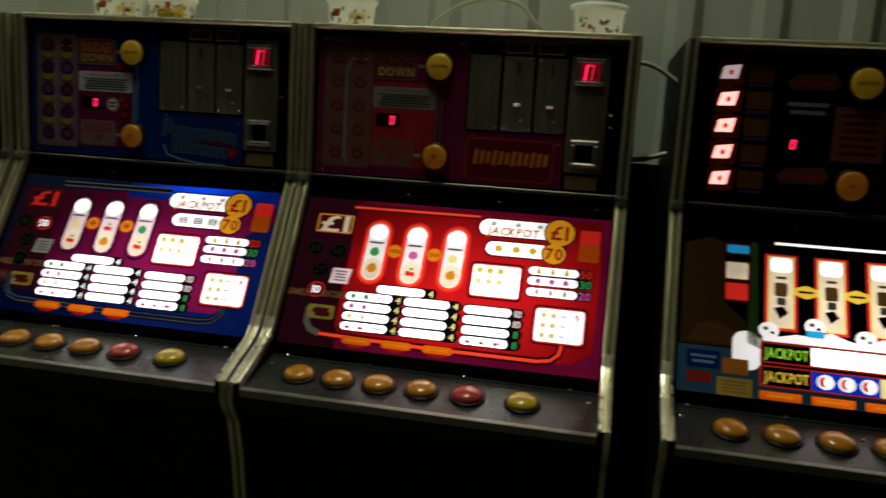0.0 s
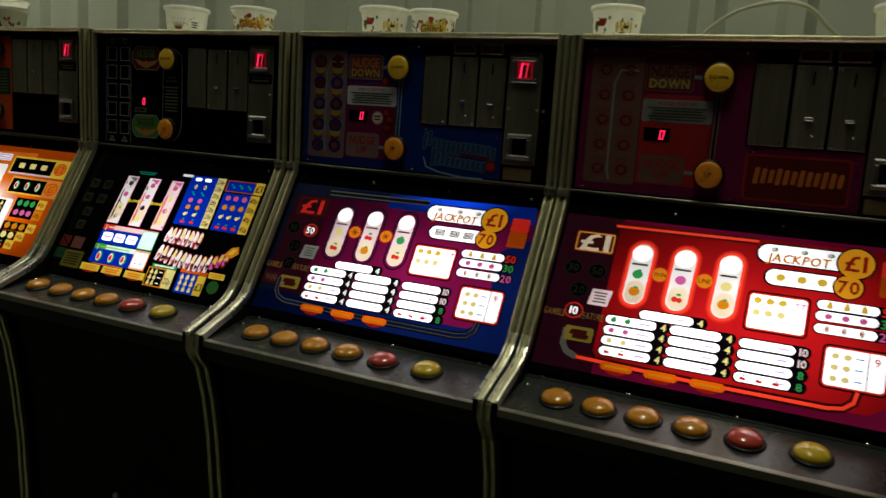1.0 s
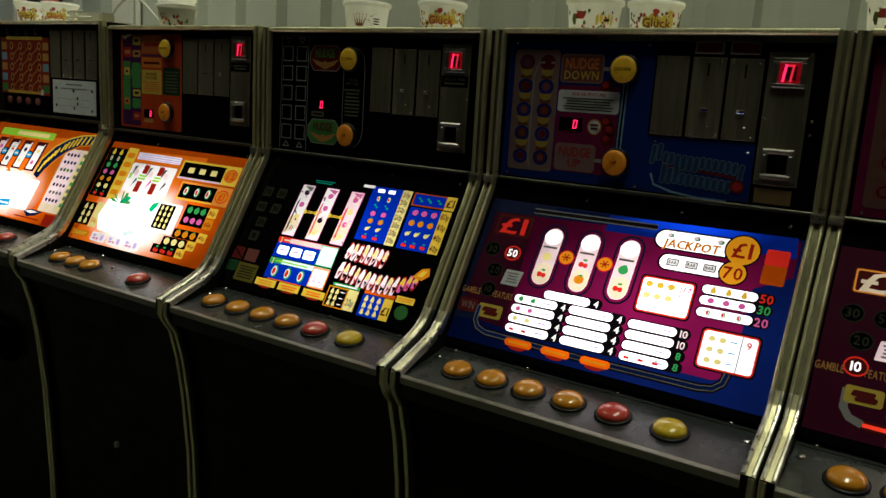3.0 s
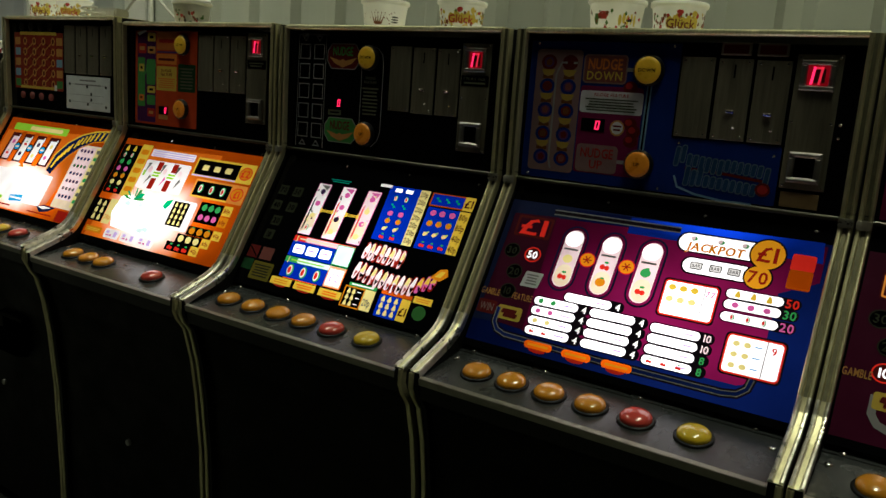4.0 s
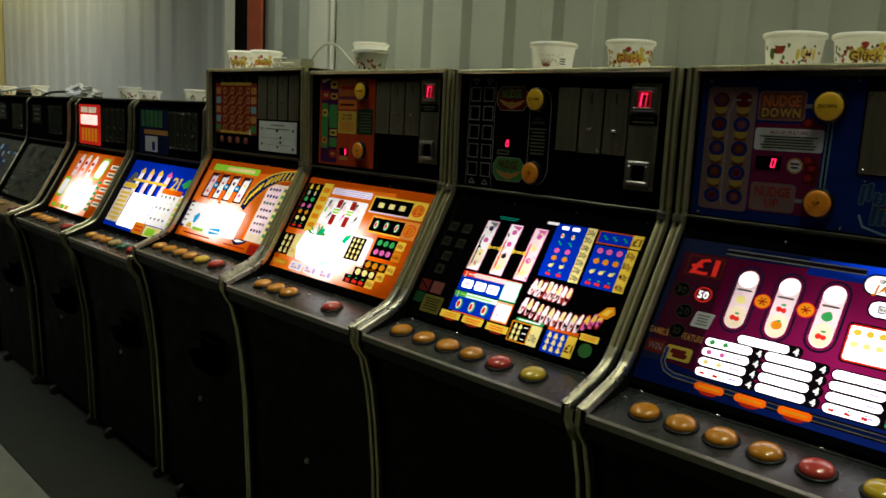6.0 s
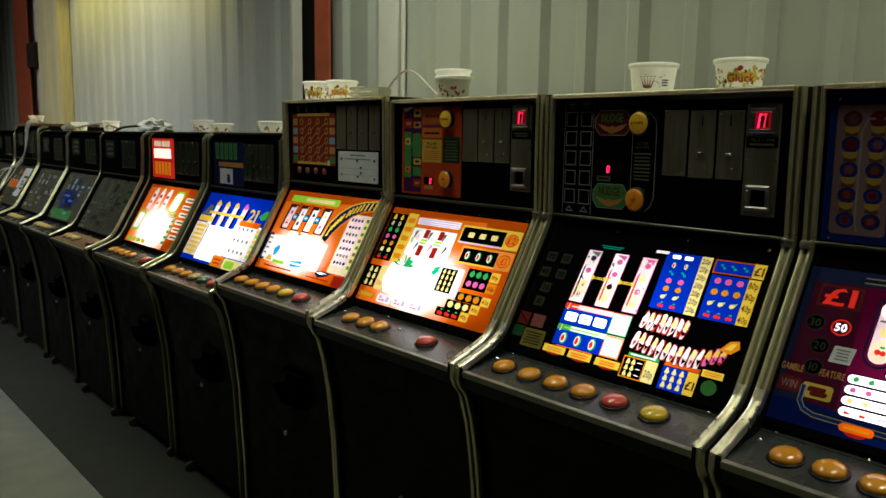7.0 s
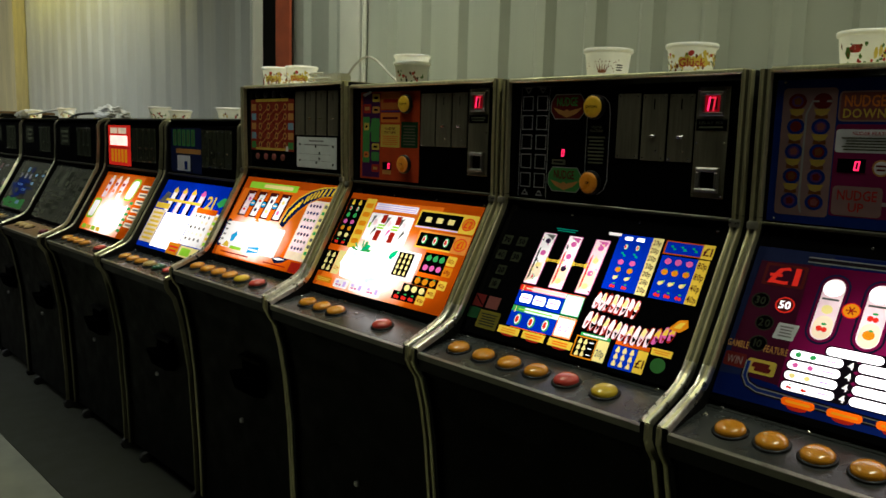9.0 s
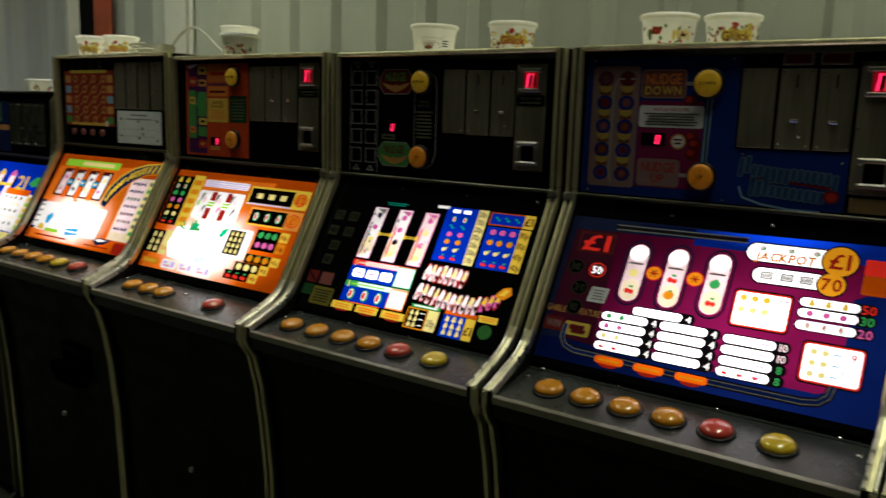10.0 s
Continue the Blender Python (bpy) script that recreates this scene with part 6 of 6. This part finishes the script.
# -- the machine apart, with lamps down its left --
def farm_machine(x, label):
    root, U, G, D, deck = cabinet(x, 1.603, 0.0, label)
    up = panel(U, 22, 300, INK_BLACK, "upper_panel", root)
    rail(U, root)
    for k in range(5):
        v = 60 + 48 * k
        # The red glow round each lamp is an unlit red print.
        Shape(U).poly([(38, v - 18), (60, v - 26), (90, v - 18), (86, v + 22), (42, v + 24)], ink("painted_red_glow", (0.20, 0.025, 0.012)), 0.8).poly([(50, v - 11), (80, v - 15), (75, v + 11), (45, v + 12)], L_LEDHOT if k else L_PINKW, 1.6).ell(63, v, 4, 5, L_RED, 2.2, 10).finish("feature_lamp", up, "lit pinkish feature lamp")
        Shape(U).rect(94, v - 16, 138, v + 16, INK_BRN, 1.2, 3).rect(96, v + 18, 136, v + 24, INK_PURPLE, 1.3).finish("feature_print", up)
    for v in (72, 240):
        Shape(U).poly([(160, v), (178, v - 14), (240, v - 18), (250, v), (240, v + 12), (170, v + 14)], INK_BRN, 1.2).bars(176, v - 8, 238, v + 8, 1, INK_RED, 2).finish("nudge_sign", up)
    finish_apart(Shape(U).bars(164, 104, 236, 132, 2, INK_GREY, 1.4), "caption", up)
    small_led(U, up, 160, 170, 204, 196, 182)
    nudge_button(U, up, 290, 70, 27, NUDGE_Y, "DOWN", "round yellow nudge button")
    nudge_button(U, up, 288, 250, 26, NUDGE_O, "UP", "round orange nudge button")
    finish_apart(Shape(U).rect(248, 112, 334, 208, INK_MAUVE2, 1.2, 3).bars(256, 120, 326, 200, 6, INK_REDDK, 2), "instruction_plate", up)
    plate_bank(U, up, ((346, 392), (398, 446), (452, 504)), 48, 190)
    credit_column(U, up)
    gl = panel(G, -8, 352, INK_BLACK, "award_glass", root)
    band_screws(G, gl)
    Shape(G).poly([(10, 252), (12, 60), (60, 46), (84, 56), (84, 170), (120, 200), (132, 252)], ink("dark_brown_print", (0.045, 0.022, 0.008)), 0.9).finish("barn_print", gl)
    Shape(G).poly([(22, 246), (40, 214), (70, 206), (104, 222), (116, 250)], ink("brown_hill_print", (0.09, 0.038, 0.012)), 1.05).finish("hill_print", gl)
    Shape(G).rect(6, 254, 150, 338, ink("slate_blue_print", (0.03, 0.09, 0.17)), 1.0).finish("printed_ground", gl)
    Shape(G).rect(150, 314, 610, 338, ink("slate_blue_print", (0.03, 0.09, 0.17)), 1.0).finish("printed_ground", gl)
    for (a, b, c, d), m in (((87, 58, 125, 74), L_SKY), ((86, 92, 124, 124), L_CREAM), ((86, 132, 124, 164), L_RED)):
        Shape(G).rect(a - 4, b - 4, c + 4, d + 4, INK_REDDK, 1.3, 2).rect(a, b, c, d, m, 1.8, 3).finish("feature_lamp", gl, "lit square feature lamp")
    finish_apart(Shape(G).rect(24, 262, 80, 294, INK_BLUE, 1.6, 3).bars(30, 268, 74, 288, 2, INK_BLUE2, 2.2), "notice", gl)
    Shape(G).rect(84, 272, 128, 300, INK_ORANGE, 1.6, 3).finish("notice", gl)
    Shape(G).rect(26, 300, 66, 320, INK_RED, 1.6, 3).finish("notice", gl)
    finish_apart(Shape(G).rect(76, 306, 134, 338, INK_YEL, 1.6, 2).bars(82, 310, 128, 334, 4, INK_SKIN, 2.2), "notice", gl)
    Shape(G).poly([(130, 48), (140, 52), (142, 190), (146, 250), (124, 240)], ink("dark_vine_print", (0.03, 0.075, 0.02)), 1.2).finish("vine_print", gl)
    Shape(G).rect(170, 46, 596, 51, L_WHITE, 1.6).finish("top_light_line", gl)
    for k, u in enumerate((180, 264, 349)):
        s = Shape(G).rect(u - 27, 70, u + 27, 213, L_RED, 1.5, 0).rect(u - 22, 74, u + 22, 208, L_YEL2, 1.9).rect(u - 17, 78, u + 17, 204, L_CREAM, 2.05, 4).rect(u - 18, 76, u + 18, 104, L_WHITE, 2.2, 8)
        s.rect(u - 11, 124, u + 11, 150, INK_SKIN, 2.6, 4).rect(u - 7, 152, u + 8, 166, INK_GREY, 2.7, 3).poly([(u - 12, 172), (u + 4, 168), (u + 12, 180), (u - 2, 192)], INK_BLACK, 2.8).rect(u - 9, 112, u + 9, 117, INK_GREY, 2.7, 2)
        s.finish("reel_window", gl, "backlit reel window with red surround")
    for u in (222, 306):
        Shape(G).poly([(u - 20, 132), (u, 125), (u + 20, 132), (u + 20, 144), (u, 151), (u - 20, 144)], L_YEL, 2.3).bars(u - 13, 134, u + 13, 142, 1, INK_REDDK, 2.9).finish("win_line_badge", gl)
    rnd = random.Random(8)
    s = Shape(G)
    s.poly([(150, 234)] + [(150 + 28 * k, 216 + rnd.uniform(-9, 9) + (8 if k in (2, 5) else 0)) for k in range(17)] + [(598, 234)], L_WHITE2, 1.7)
    for u, v in ((160, 214), (236, 200), (318, 214), (430, 204)):
        s.ell(u, v, 17, 15, L_WHITE2, 2.4 + u / 4000, 14).ell(u - 5, v - 3, 5, 4, INK_GREY, 3, 8).ell(u + 6, v + 4, 4, 3, INK_BLACK, 3, 8)
    s.rect(222, 208, 252, 220, L_SKY, 3, 4)
    s.finish("white_animal_print", gl, "row of plain white printed shapes")
    Shape(G).rect(100, 220, 148, 290, L_WHITE2, 1.2, 20).finish("pale_print", gl)
    for v, m in ((254, L_LIME), (296, L_YEL)):
        s = Shape(G).rect(146, v - 19, 600, v + 19, L_REDDIM, 1.6).rect(150, v - 16, 228, v + 16, INK_BLACK, 1.9).text("JACKPOT", 189, v, 18, m, 2.8, 72)
        s.rect(230, v - 16, 596, v + 16, L_WHITE if v < 270 else L_BLUE, 1.9)
        if v > 270:
            for k in range(3):
                s.ell(252 + 34 * k, v, 14, 13, L_WHITE2, 2.6, 14).ell(249 + 34 * k, v, 7, 9, L_RED, 3, 10).ell(254 + 34 * k, v, 4, 8, L_WHITE, 3.2, 8)
            s.rect(338, v - 16, 400, v + 16, L_YEL2, 2.5)
        s.finish("jackpot_strip", gl)
    for k in range(5):
        u = 180 + 84 * k
        Shape(G).rect(u - 34, 322, u + 34, 337, L_ORANGE, 1.8, 2).bars(u - 26, 325, u + 26, 334, 1, L_GOLD, 2.4, k).finish("hold_lamp", gl, "lit orange hold lamp")
    buttons(D, deck, amber_row((92, 172, 254, 336)) + [(416, REDB, "red button"), (508, YELB, "yellow button")])
    return root


twin_machine(-1.173, False, "blue fruit machine with lit white award strips and purple glass")
twin_machine(-0.510, True, "red fruit machine with glowing red award glass")
black_machine(-1.846, "black fruit machine with blue and yellow lit award tables")
orange_machine(-2.515, "orange fruit machine with an overbright white lit centre")
trail_machine(-3.178, "orange fruit machine with a lit arched trail award glass")
low_machine(-3.875, "blue", "low fruit machine with a blue and white lit award glass")
low_machine(-4.578, "orange", "low fruit machine with an orange lit glass and red sign")
low_machine(-5.285, "dark", "switched off low fruit machine with a brown wooden deck", True)
low_machine(-5.99, "bluish", "switched off low fruit machine with dull blue and green glass")
low_machine(-6.675, "grey", "switched off low fruit machine with a dull grey glass")
low_machine(-7.37, "stripped", "switched off low fruit machine draped with loose cables")
low_machine(-8.06, "grey", "switched off low fruit machine in the dark far corner")
farm_machine(0.226, "black fruit machine with white printed shapes and red reel surrounds")


# ---- tubs, cables and clutter on the machines ----
TUBS = "plastic coin tubs on the machines"


def tub_print(kind, r0, r1, h):
    """Blobs and words round a tub's side."""
    rnd = random.Random(kind)
    bm = bmesh.new()
    palette = [ink("tub_brown_print", (0.22, 0.07, 0.03), 0.4), ink("tub_gold_print", (0.62, 0.40, 0.07), 0.4), ink("tub_red_print", (0.52, 0.06, 0.05), 0.4), ink("tub_green_print", (0.10, 0.20, 0.05), 0.4), ink("tub_black_print", (0.03, 0.025, 0.02), 0.4), ink("tub_yellow_print", (0.72, 0.55, 0.10), 0.4)]

    def put(a, z, lift):
        r = r0 + (r1 - r0) * z / h + 0.0006 + lift * 0.0003
        return bm.verts.new((r * math.sin(a), -r * math.cos(a), z))

    def blob(a, z, ra, rz, m, lift, n=9, rough=0.25):
        f = bm.faces.new([put(a + ra * math.cos(2 * math.pi * k / n) * rnd.uniform(1 - rough, 1 + rough), z + rz * math.sin(2 * math.pi * k / n) * rnd.uniform(1 - rough, 1 + rough), lift) for k in range(n)])
        f.material_index = m

    def word(s, a, z, size, m, lift):
        vs, fs, w = lay_text(s)
        new_v = [put(a + (p[0] - w / 2) * size / r1, z + (p[1] - 0.3) * size, lift) for p in vs]
        for f in fs:
            try:
                bm.faces.new([new_v[i] for i in f]).material_index = m
            except ValueError:
                pass

    if kind in (1, 3):
        for side in (0.0, math.pi):
            for k in range(70):
                small = rnd.uniform(0.6, 1.0)
                blob(side + rnd.uniform(-1.35, 1.35), h * rnd.uniform(0.12, 0.80), 0.075 * small, 0.0048 * small, rnd.choice([1, 1, 5, 5, 0, 3, 2] if kind == 1 else [0, 0, 1, 2, 3, 0]), 1 + 0.04 * k, 7, 0.4)
            for k in range(5):
                blob(side - 0.5 + 0.25 * k, h * 0.46 + 0.003 * (k % 2), 0.15, 0.012, 5, 4 + 0.1 * k, 9, 0.15)
            blob(side - 0.12, h * 0.80, 0.12, 0.006, 2, 5)
            blob(side + 0.45, h * 0.78, 0.10, 0.007, 5, 5.2)
            word("Glück", side - 0.05, h * 0.42, 0.024, 2 if kind == 1 else 0, 7)
    elif kind == 2:
        for k in range(5):
            lean = (k - 2) * 0.16
            f = bm.faces.new([put(-0.25 + lean * 0.55 - 0.035, h * 0.28, 1), put(-0.25 + lean * 0.55 + 0.035, h * 0.28, 1), put(-0.25 + lean, h * 0.62, 1)])
            f.material_index = 0
            blob(-0.25 + lean, h * 0.64, 0.025, 0.0016, 0, 1.5, 6, 0.05)
        blob(-0.25, h * 0.24, 0.21, 0.004, 0, 2, 10, 0.05)
        for k in range(14):
            blob(rnd.uniform(-1.2, 1.2), h * rnd.uniform(0.2, 0.72), 0.02, 0.0016, 0, 1)
        for k in range(3):
            blob(0.55, h * (0.3 + 0.1 * k), 0.2, 0.0018, 4, 2, 6, 0.05)
    elif kind == 4:
        for side in (0.0, math.pi):
            blob(side - 0.55, h * 0.62, 0.24, 0.010, 2, 1, 6)
            blob(side - 0.85, h * 0.5, 0.12, 0.011, 3, 1.4, 6)
            for k in range(5):
                blob(side + 0.10 + 0.15 * k, h * (0.48 + 0.05 * (k % 2)), 0.065, 0.012, 5, 2 + 0.2 * k, 6, 0.15)
            for k in range(26):
                blob(side + rnd.uniform(-1.2, 1.2), h * rnd.uniform(0.10, 0.80), rnd.uniform(0.03, 0.07), rnd.uniform(0.002, 0.005), rnd.choice([0, 4, 3, 2]), 3.4 + 0.05 * k, 7, 0.4)
    elif kind == 5:
        for side in (0.0, math.pi):
            for k in range(26):
                blob(side + rnd.uniform(-0.9, 0.9), h * rnd.uniform(0.14, 0.72), rnd.uniform(0.04, 0.09), rnd.uniform(0.003, 0.006), rnd.choice([3, 4, 0, 3, 2]), 1 + 0.05 * k, 7, 0.4)
    else:
        for k in range(7):
            blob(rnd.uniform(-1.3, 1.3), h * rnd.uniform(0.2, 0.6), rnd.uniform(0.05, 0.12), rnd.uniform(0.004, 0.008), rnd.choice([4, 2, 0, 1]), 1 + 0.1 * k)
    return bm, palette


def lathe(rings, mat, name, parent, n=32, label=""):
    bm = bmesh.new()
    loops = [[bm.verts.new((r * math.cos(2 * math.pi * k / n), r * math.sin(2 * math.pi * k / n), z)) for k in range(n)] for r, z in rings]
    for a, b in zip(loops, loops[1:]):
        for k in range(n):
            f = bm.faces.new([a[k], a[(k + 1) % n], b[(k + 1) % n], b[k]])
            f.smooth = True
    bm.faces.new(loops[0][::-1])
    bm.faces.new(loops[-1])
    return part(name, bm, mat, parent, label)


def tub(x, y, z, kind, label, r=0.064, h=0.076, turn=0.0, stacked=False):
    root = tagged(new("plastic_tub"), label, "tub", TUBS)
    root.matrix_world = pose(x, y, z, 0, 0, turn)
    r0 = r * 0.86
    wall = [(r0 * 0.94, 0.0), (r0, 0.004), (r * 0.975, h - 0.012), (r * 0.985, h - 0.011), (r * 1.05, h - 0.010), (r * 1.07, h - 0.006), (r * 1.06, h - 0.001), (r * 1.02, h), (r * 0.97, h - 0.003), (r * 0.95, h - 0.012), (r0 * 0.95, 0.006)]
    lathe(wall, TUB, "tub_wall", root)
    bm, pal = tub_print(kind, r0, r * 0.975, h - 0.012)
    part("tub_print", bm, pal, root)["kind"] = "stuff"
    if stacked:
        lathe([(r * 0.96, h - 0.004), (r * 0.98, h + 0.012), (r * 1.05, h + 0.013), (r * 1.06, h + 0.019), (r * 1.0, h + 0.021), (r * 0.94, h + 0.018), (r * 0.93, h)], TUB, "inner_tub_rim", root)
    return root


TOP = 1.663
tub(-0.474, 1.83, TOP, 4, "white plastic tub with red and green print", 0.053, 0.076, turn=10)
tub(0.059, 1.84, TOP, 5, "white plastic tub with dark green print", 0.055, 0.078, turn=5)
tub(-1.042, 1.83, TOP, 4, "white plastic tub with yellow and red print", 0.058, 0.076, turn=25)
tub(-0.912, 1.838, TOP, 3, "white plastic tub with brown fruit print", 0.054, 0.070, turn=28)
tub(-1.612, 1.765, TOP, 2, "white plastic tub with a small brown crown print", 0.056, 0.070, 35)
tub(-1.392, 1.77, TOP, 1, "white plastic tub with golden fruit print and red word", 0.054, 0.068, 35)
tub(-2.335, 1.765, TOP + 0.004, 5, "two nested white plastic tubs with green print", 0.054, 0.070, 40, True)
tub(-3.115, 1.765, TOP + 0.018, 3, "white plastic tub with brown print", 0.054, 0.074, 40)
tub(-2.985, 1.79, TOP + 0.018, 1, "white plastic tub with golden fruit print", 0.057, 0.074, 45)
LOW = 1.56
tub(-3.54, 1.80, LOW, 6, "pale plastic tub on a low machine", 0.056, 0.050, 50)
tub(-3.46, 1.90, LOW, 6, "pale plastic tub on a low machine", 0.050, 0.052, 20)
tub(-4.238, 1.80, LOW, 5, "white plastic tub with a dark and gold print", 0.052, 0.060, 50)
tub(-4.06, 1.82, LOW, 6, "clear plastic tub with lettering bars", 0.052, 0.044, 45)
tub(-4.91, 1.82, LOW, 6, "white plastic tub beside a cloth", 0.050, 0.052, 50)
tub(-5.563, 1.80, LOW, 6, "white plastic tub with small red print", 0.050, 0.064, 50)
tub(-6.20, 1.80, LOW, 5, "white plastic tub with a dark print", 0.052, 0.058, 50)
tub(-7.28, 1.80, LOW + 0.056, 5, "white plastic tub with a dark print", 0.054, 0.058, 50)


def cloth(x, y, z, sx, sy, sz, label):
    bm = bmesh.new()
    bmesh.ops.create_icosphere(bm, subdivisions=5, radius=1.0)
    for v in bm.verts:
        n = noise.noise(v.co * 1.4) * 0.35 + abs(noise.noise(v.co * 2.6 + Vector((3, 1, 2)))) * 0.28 + noise.noise(v.co * 6.0) * 0.05
        v.co *= 0.75 + n
        v.co = Vector((v.co.x * sx, v.co.y * sy, max(v.co.z, -0.35) * sz + 0.35 * sz))
    for f in bm.faces:
        f.smooth = True
    ob = part("cloth", bm, CLOTH, None)
    ob.location = (x, y, z)
    return tagged(ob, label, "cloth")


cloth(-4.74, 1.76, LOW, 0.17, 0.08, 0.055, "crumpled white cloth lying on a low machine")


def extension_lead(x, y, z):
    root = tagged(new("extension_lead"), "white plug adapter with a coiled white lead", "extension lead")
    root.location = (x, y, z)
    block("adapter", (-0.06, -0.025, 0.012), (0.07, 0.03, 0.042), CABLE_W, root, bevel=0.006)
    pts = [(0.06 * math.cos(k * 0.7) * (1.3 - 0.03 * k) - 0.04, 0.05 * math.sin(k * 0.7) - 0.01, 0.008 + 0.002 * k) for k in range(18)]
    tube("lead", pts, 0.004, CABLE_W, root)
    return root


extension_lead(-2.80, 1.80, TOP + 0.018)
tagged(tube("white_cable", [(-2.84, 1.83, TOP + 0.03), (-2.80, 1.85, TOP + 0.045), (-2.743, 1.85, TOP + 0.09), (-2.68, 1.85, TOP + 0.116), (-2.617, 1.85, TOP + 0.10), (-2.527, 1.85, TOP + 0.04), (-2.45, 1.85, TOP + 0.012), (-2.30, 1.86, TOP + 0.010), (-2.14, 1.86, TOP + 0.010)], 0.0042, CABLE_W), "white mains cable looping over a machine", "cable")
tagged(tube("white_cable", [(-0.31, 1.85, TOP + 0.006), (-0.29, 1.85, TOP + 0.035), (-0.24, 1.85, TOP + 0.07), (-0.17, 1.85, TOP + 0.088), (-0.11, 1.85, TOP + 0.078), (-0.07, 1.85, TOP + 0.04), (-0.03, 1.85, TOP + 0.006)], 0.0045, CABLE_W), "thin pale cable arched over a machine", "cable")
tagged(tube("white_cable", [(0.10, 1.80, 1.60), (0.15, 1.80, 1.625), (0.19, 1.80, 1.615), (0.235, 1.80, 1.585)], 0.005, CABLE_W), "pale cable bridging two machines", "cable")
tagged(tube("white_cable", [(0.10, 1.90, 1.44), (0.16, 1.90, 1.43), (0.235, 1.90, 1.45)], 0.006, CABLE_W), "pale cable bridging two machines", "cable")
# Added near-black sheet that closes the gap and keeps it dark.
tagged(block("dark_gap_filler", (0.146, 1.98, 0.08), (0.226, 2.0, 1.42), SIDE_BLACK), "dark filler sheet added across the gap between machines", "board")
tagged(tube("black_cable", [(-5.22, 1.68, LOW - 0.02), (-5.15, 1.72, LOW + 0.02), (-5.0, 1.78, LOW + 0.03), (-4.88, 1.80, LOW + 0.012)], 0.007, CABLE_B), "black mains cable on a low machine", "cable")
tagged(tube("white_cable", [(-5.98, 1.66, LOW + 0.012), (-5.85, 1.72, LOW + 0.03), (-5.6, 1.76, LOW + 0.05), (-5.40, 1.80, LOW + 0.012)], 0.007, CABLE_W), "white mains cable on a low machine", "cable")
tagged(block("plug", (-6.02, 1.63, LOW), (-5.92, 1.70, LOW + 0.035), CABLE_W, bevel=0.01), "white mains plug on a low machine", "plug")
tagged(block("plug", (-6.62, 1.82, LOW), (-6.54, 1.88, LOW + 0.06), CABLE_W, bevel=0.01), "small white plug on a low machine", "plug")
tagged(block("wooden_board", (-7.4, 1.66, LOW + 0.032), (-6.72, 2.1, LOW + 0.05), WOOD_DECK, bevel=0.003), "brown wooden board lying on a machine", "board")
for k in range(4):
    dx = 0.035 * k
    tagged(tube("white_cable", [(-6.82 - dx, 1.75, LOW + 0.055), (-6.86 - dx, 1.655, LOW + 0.05), (-6.92 - dx, 1.625, 1.42 - 0.03 * k), (-6.99 - 1.6 * dx, 1.55 - 0.02 * k, 1.25), (-7.05 - 2 * dx, 1.46, 1.11)], 0.0038, CABLE_W), "pale cable hanging down a stripped machine", "cable", "hanging cables")
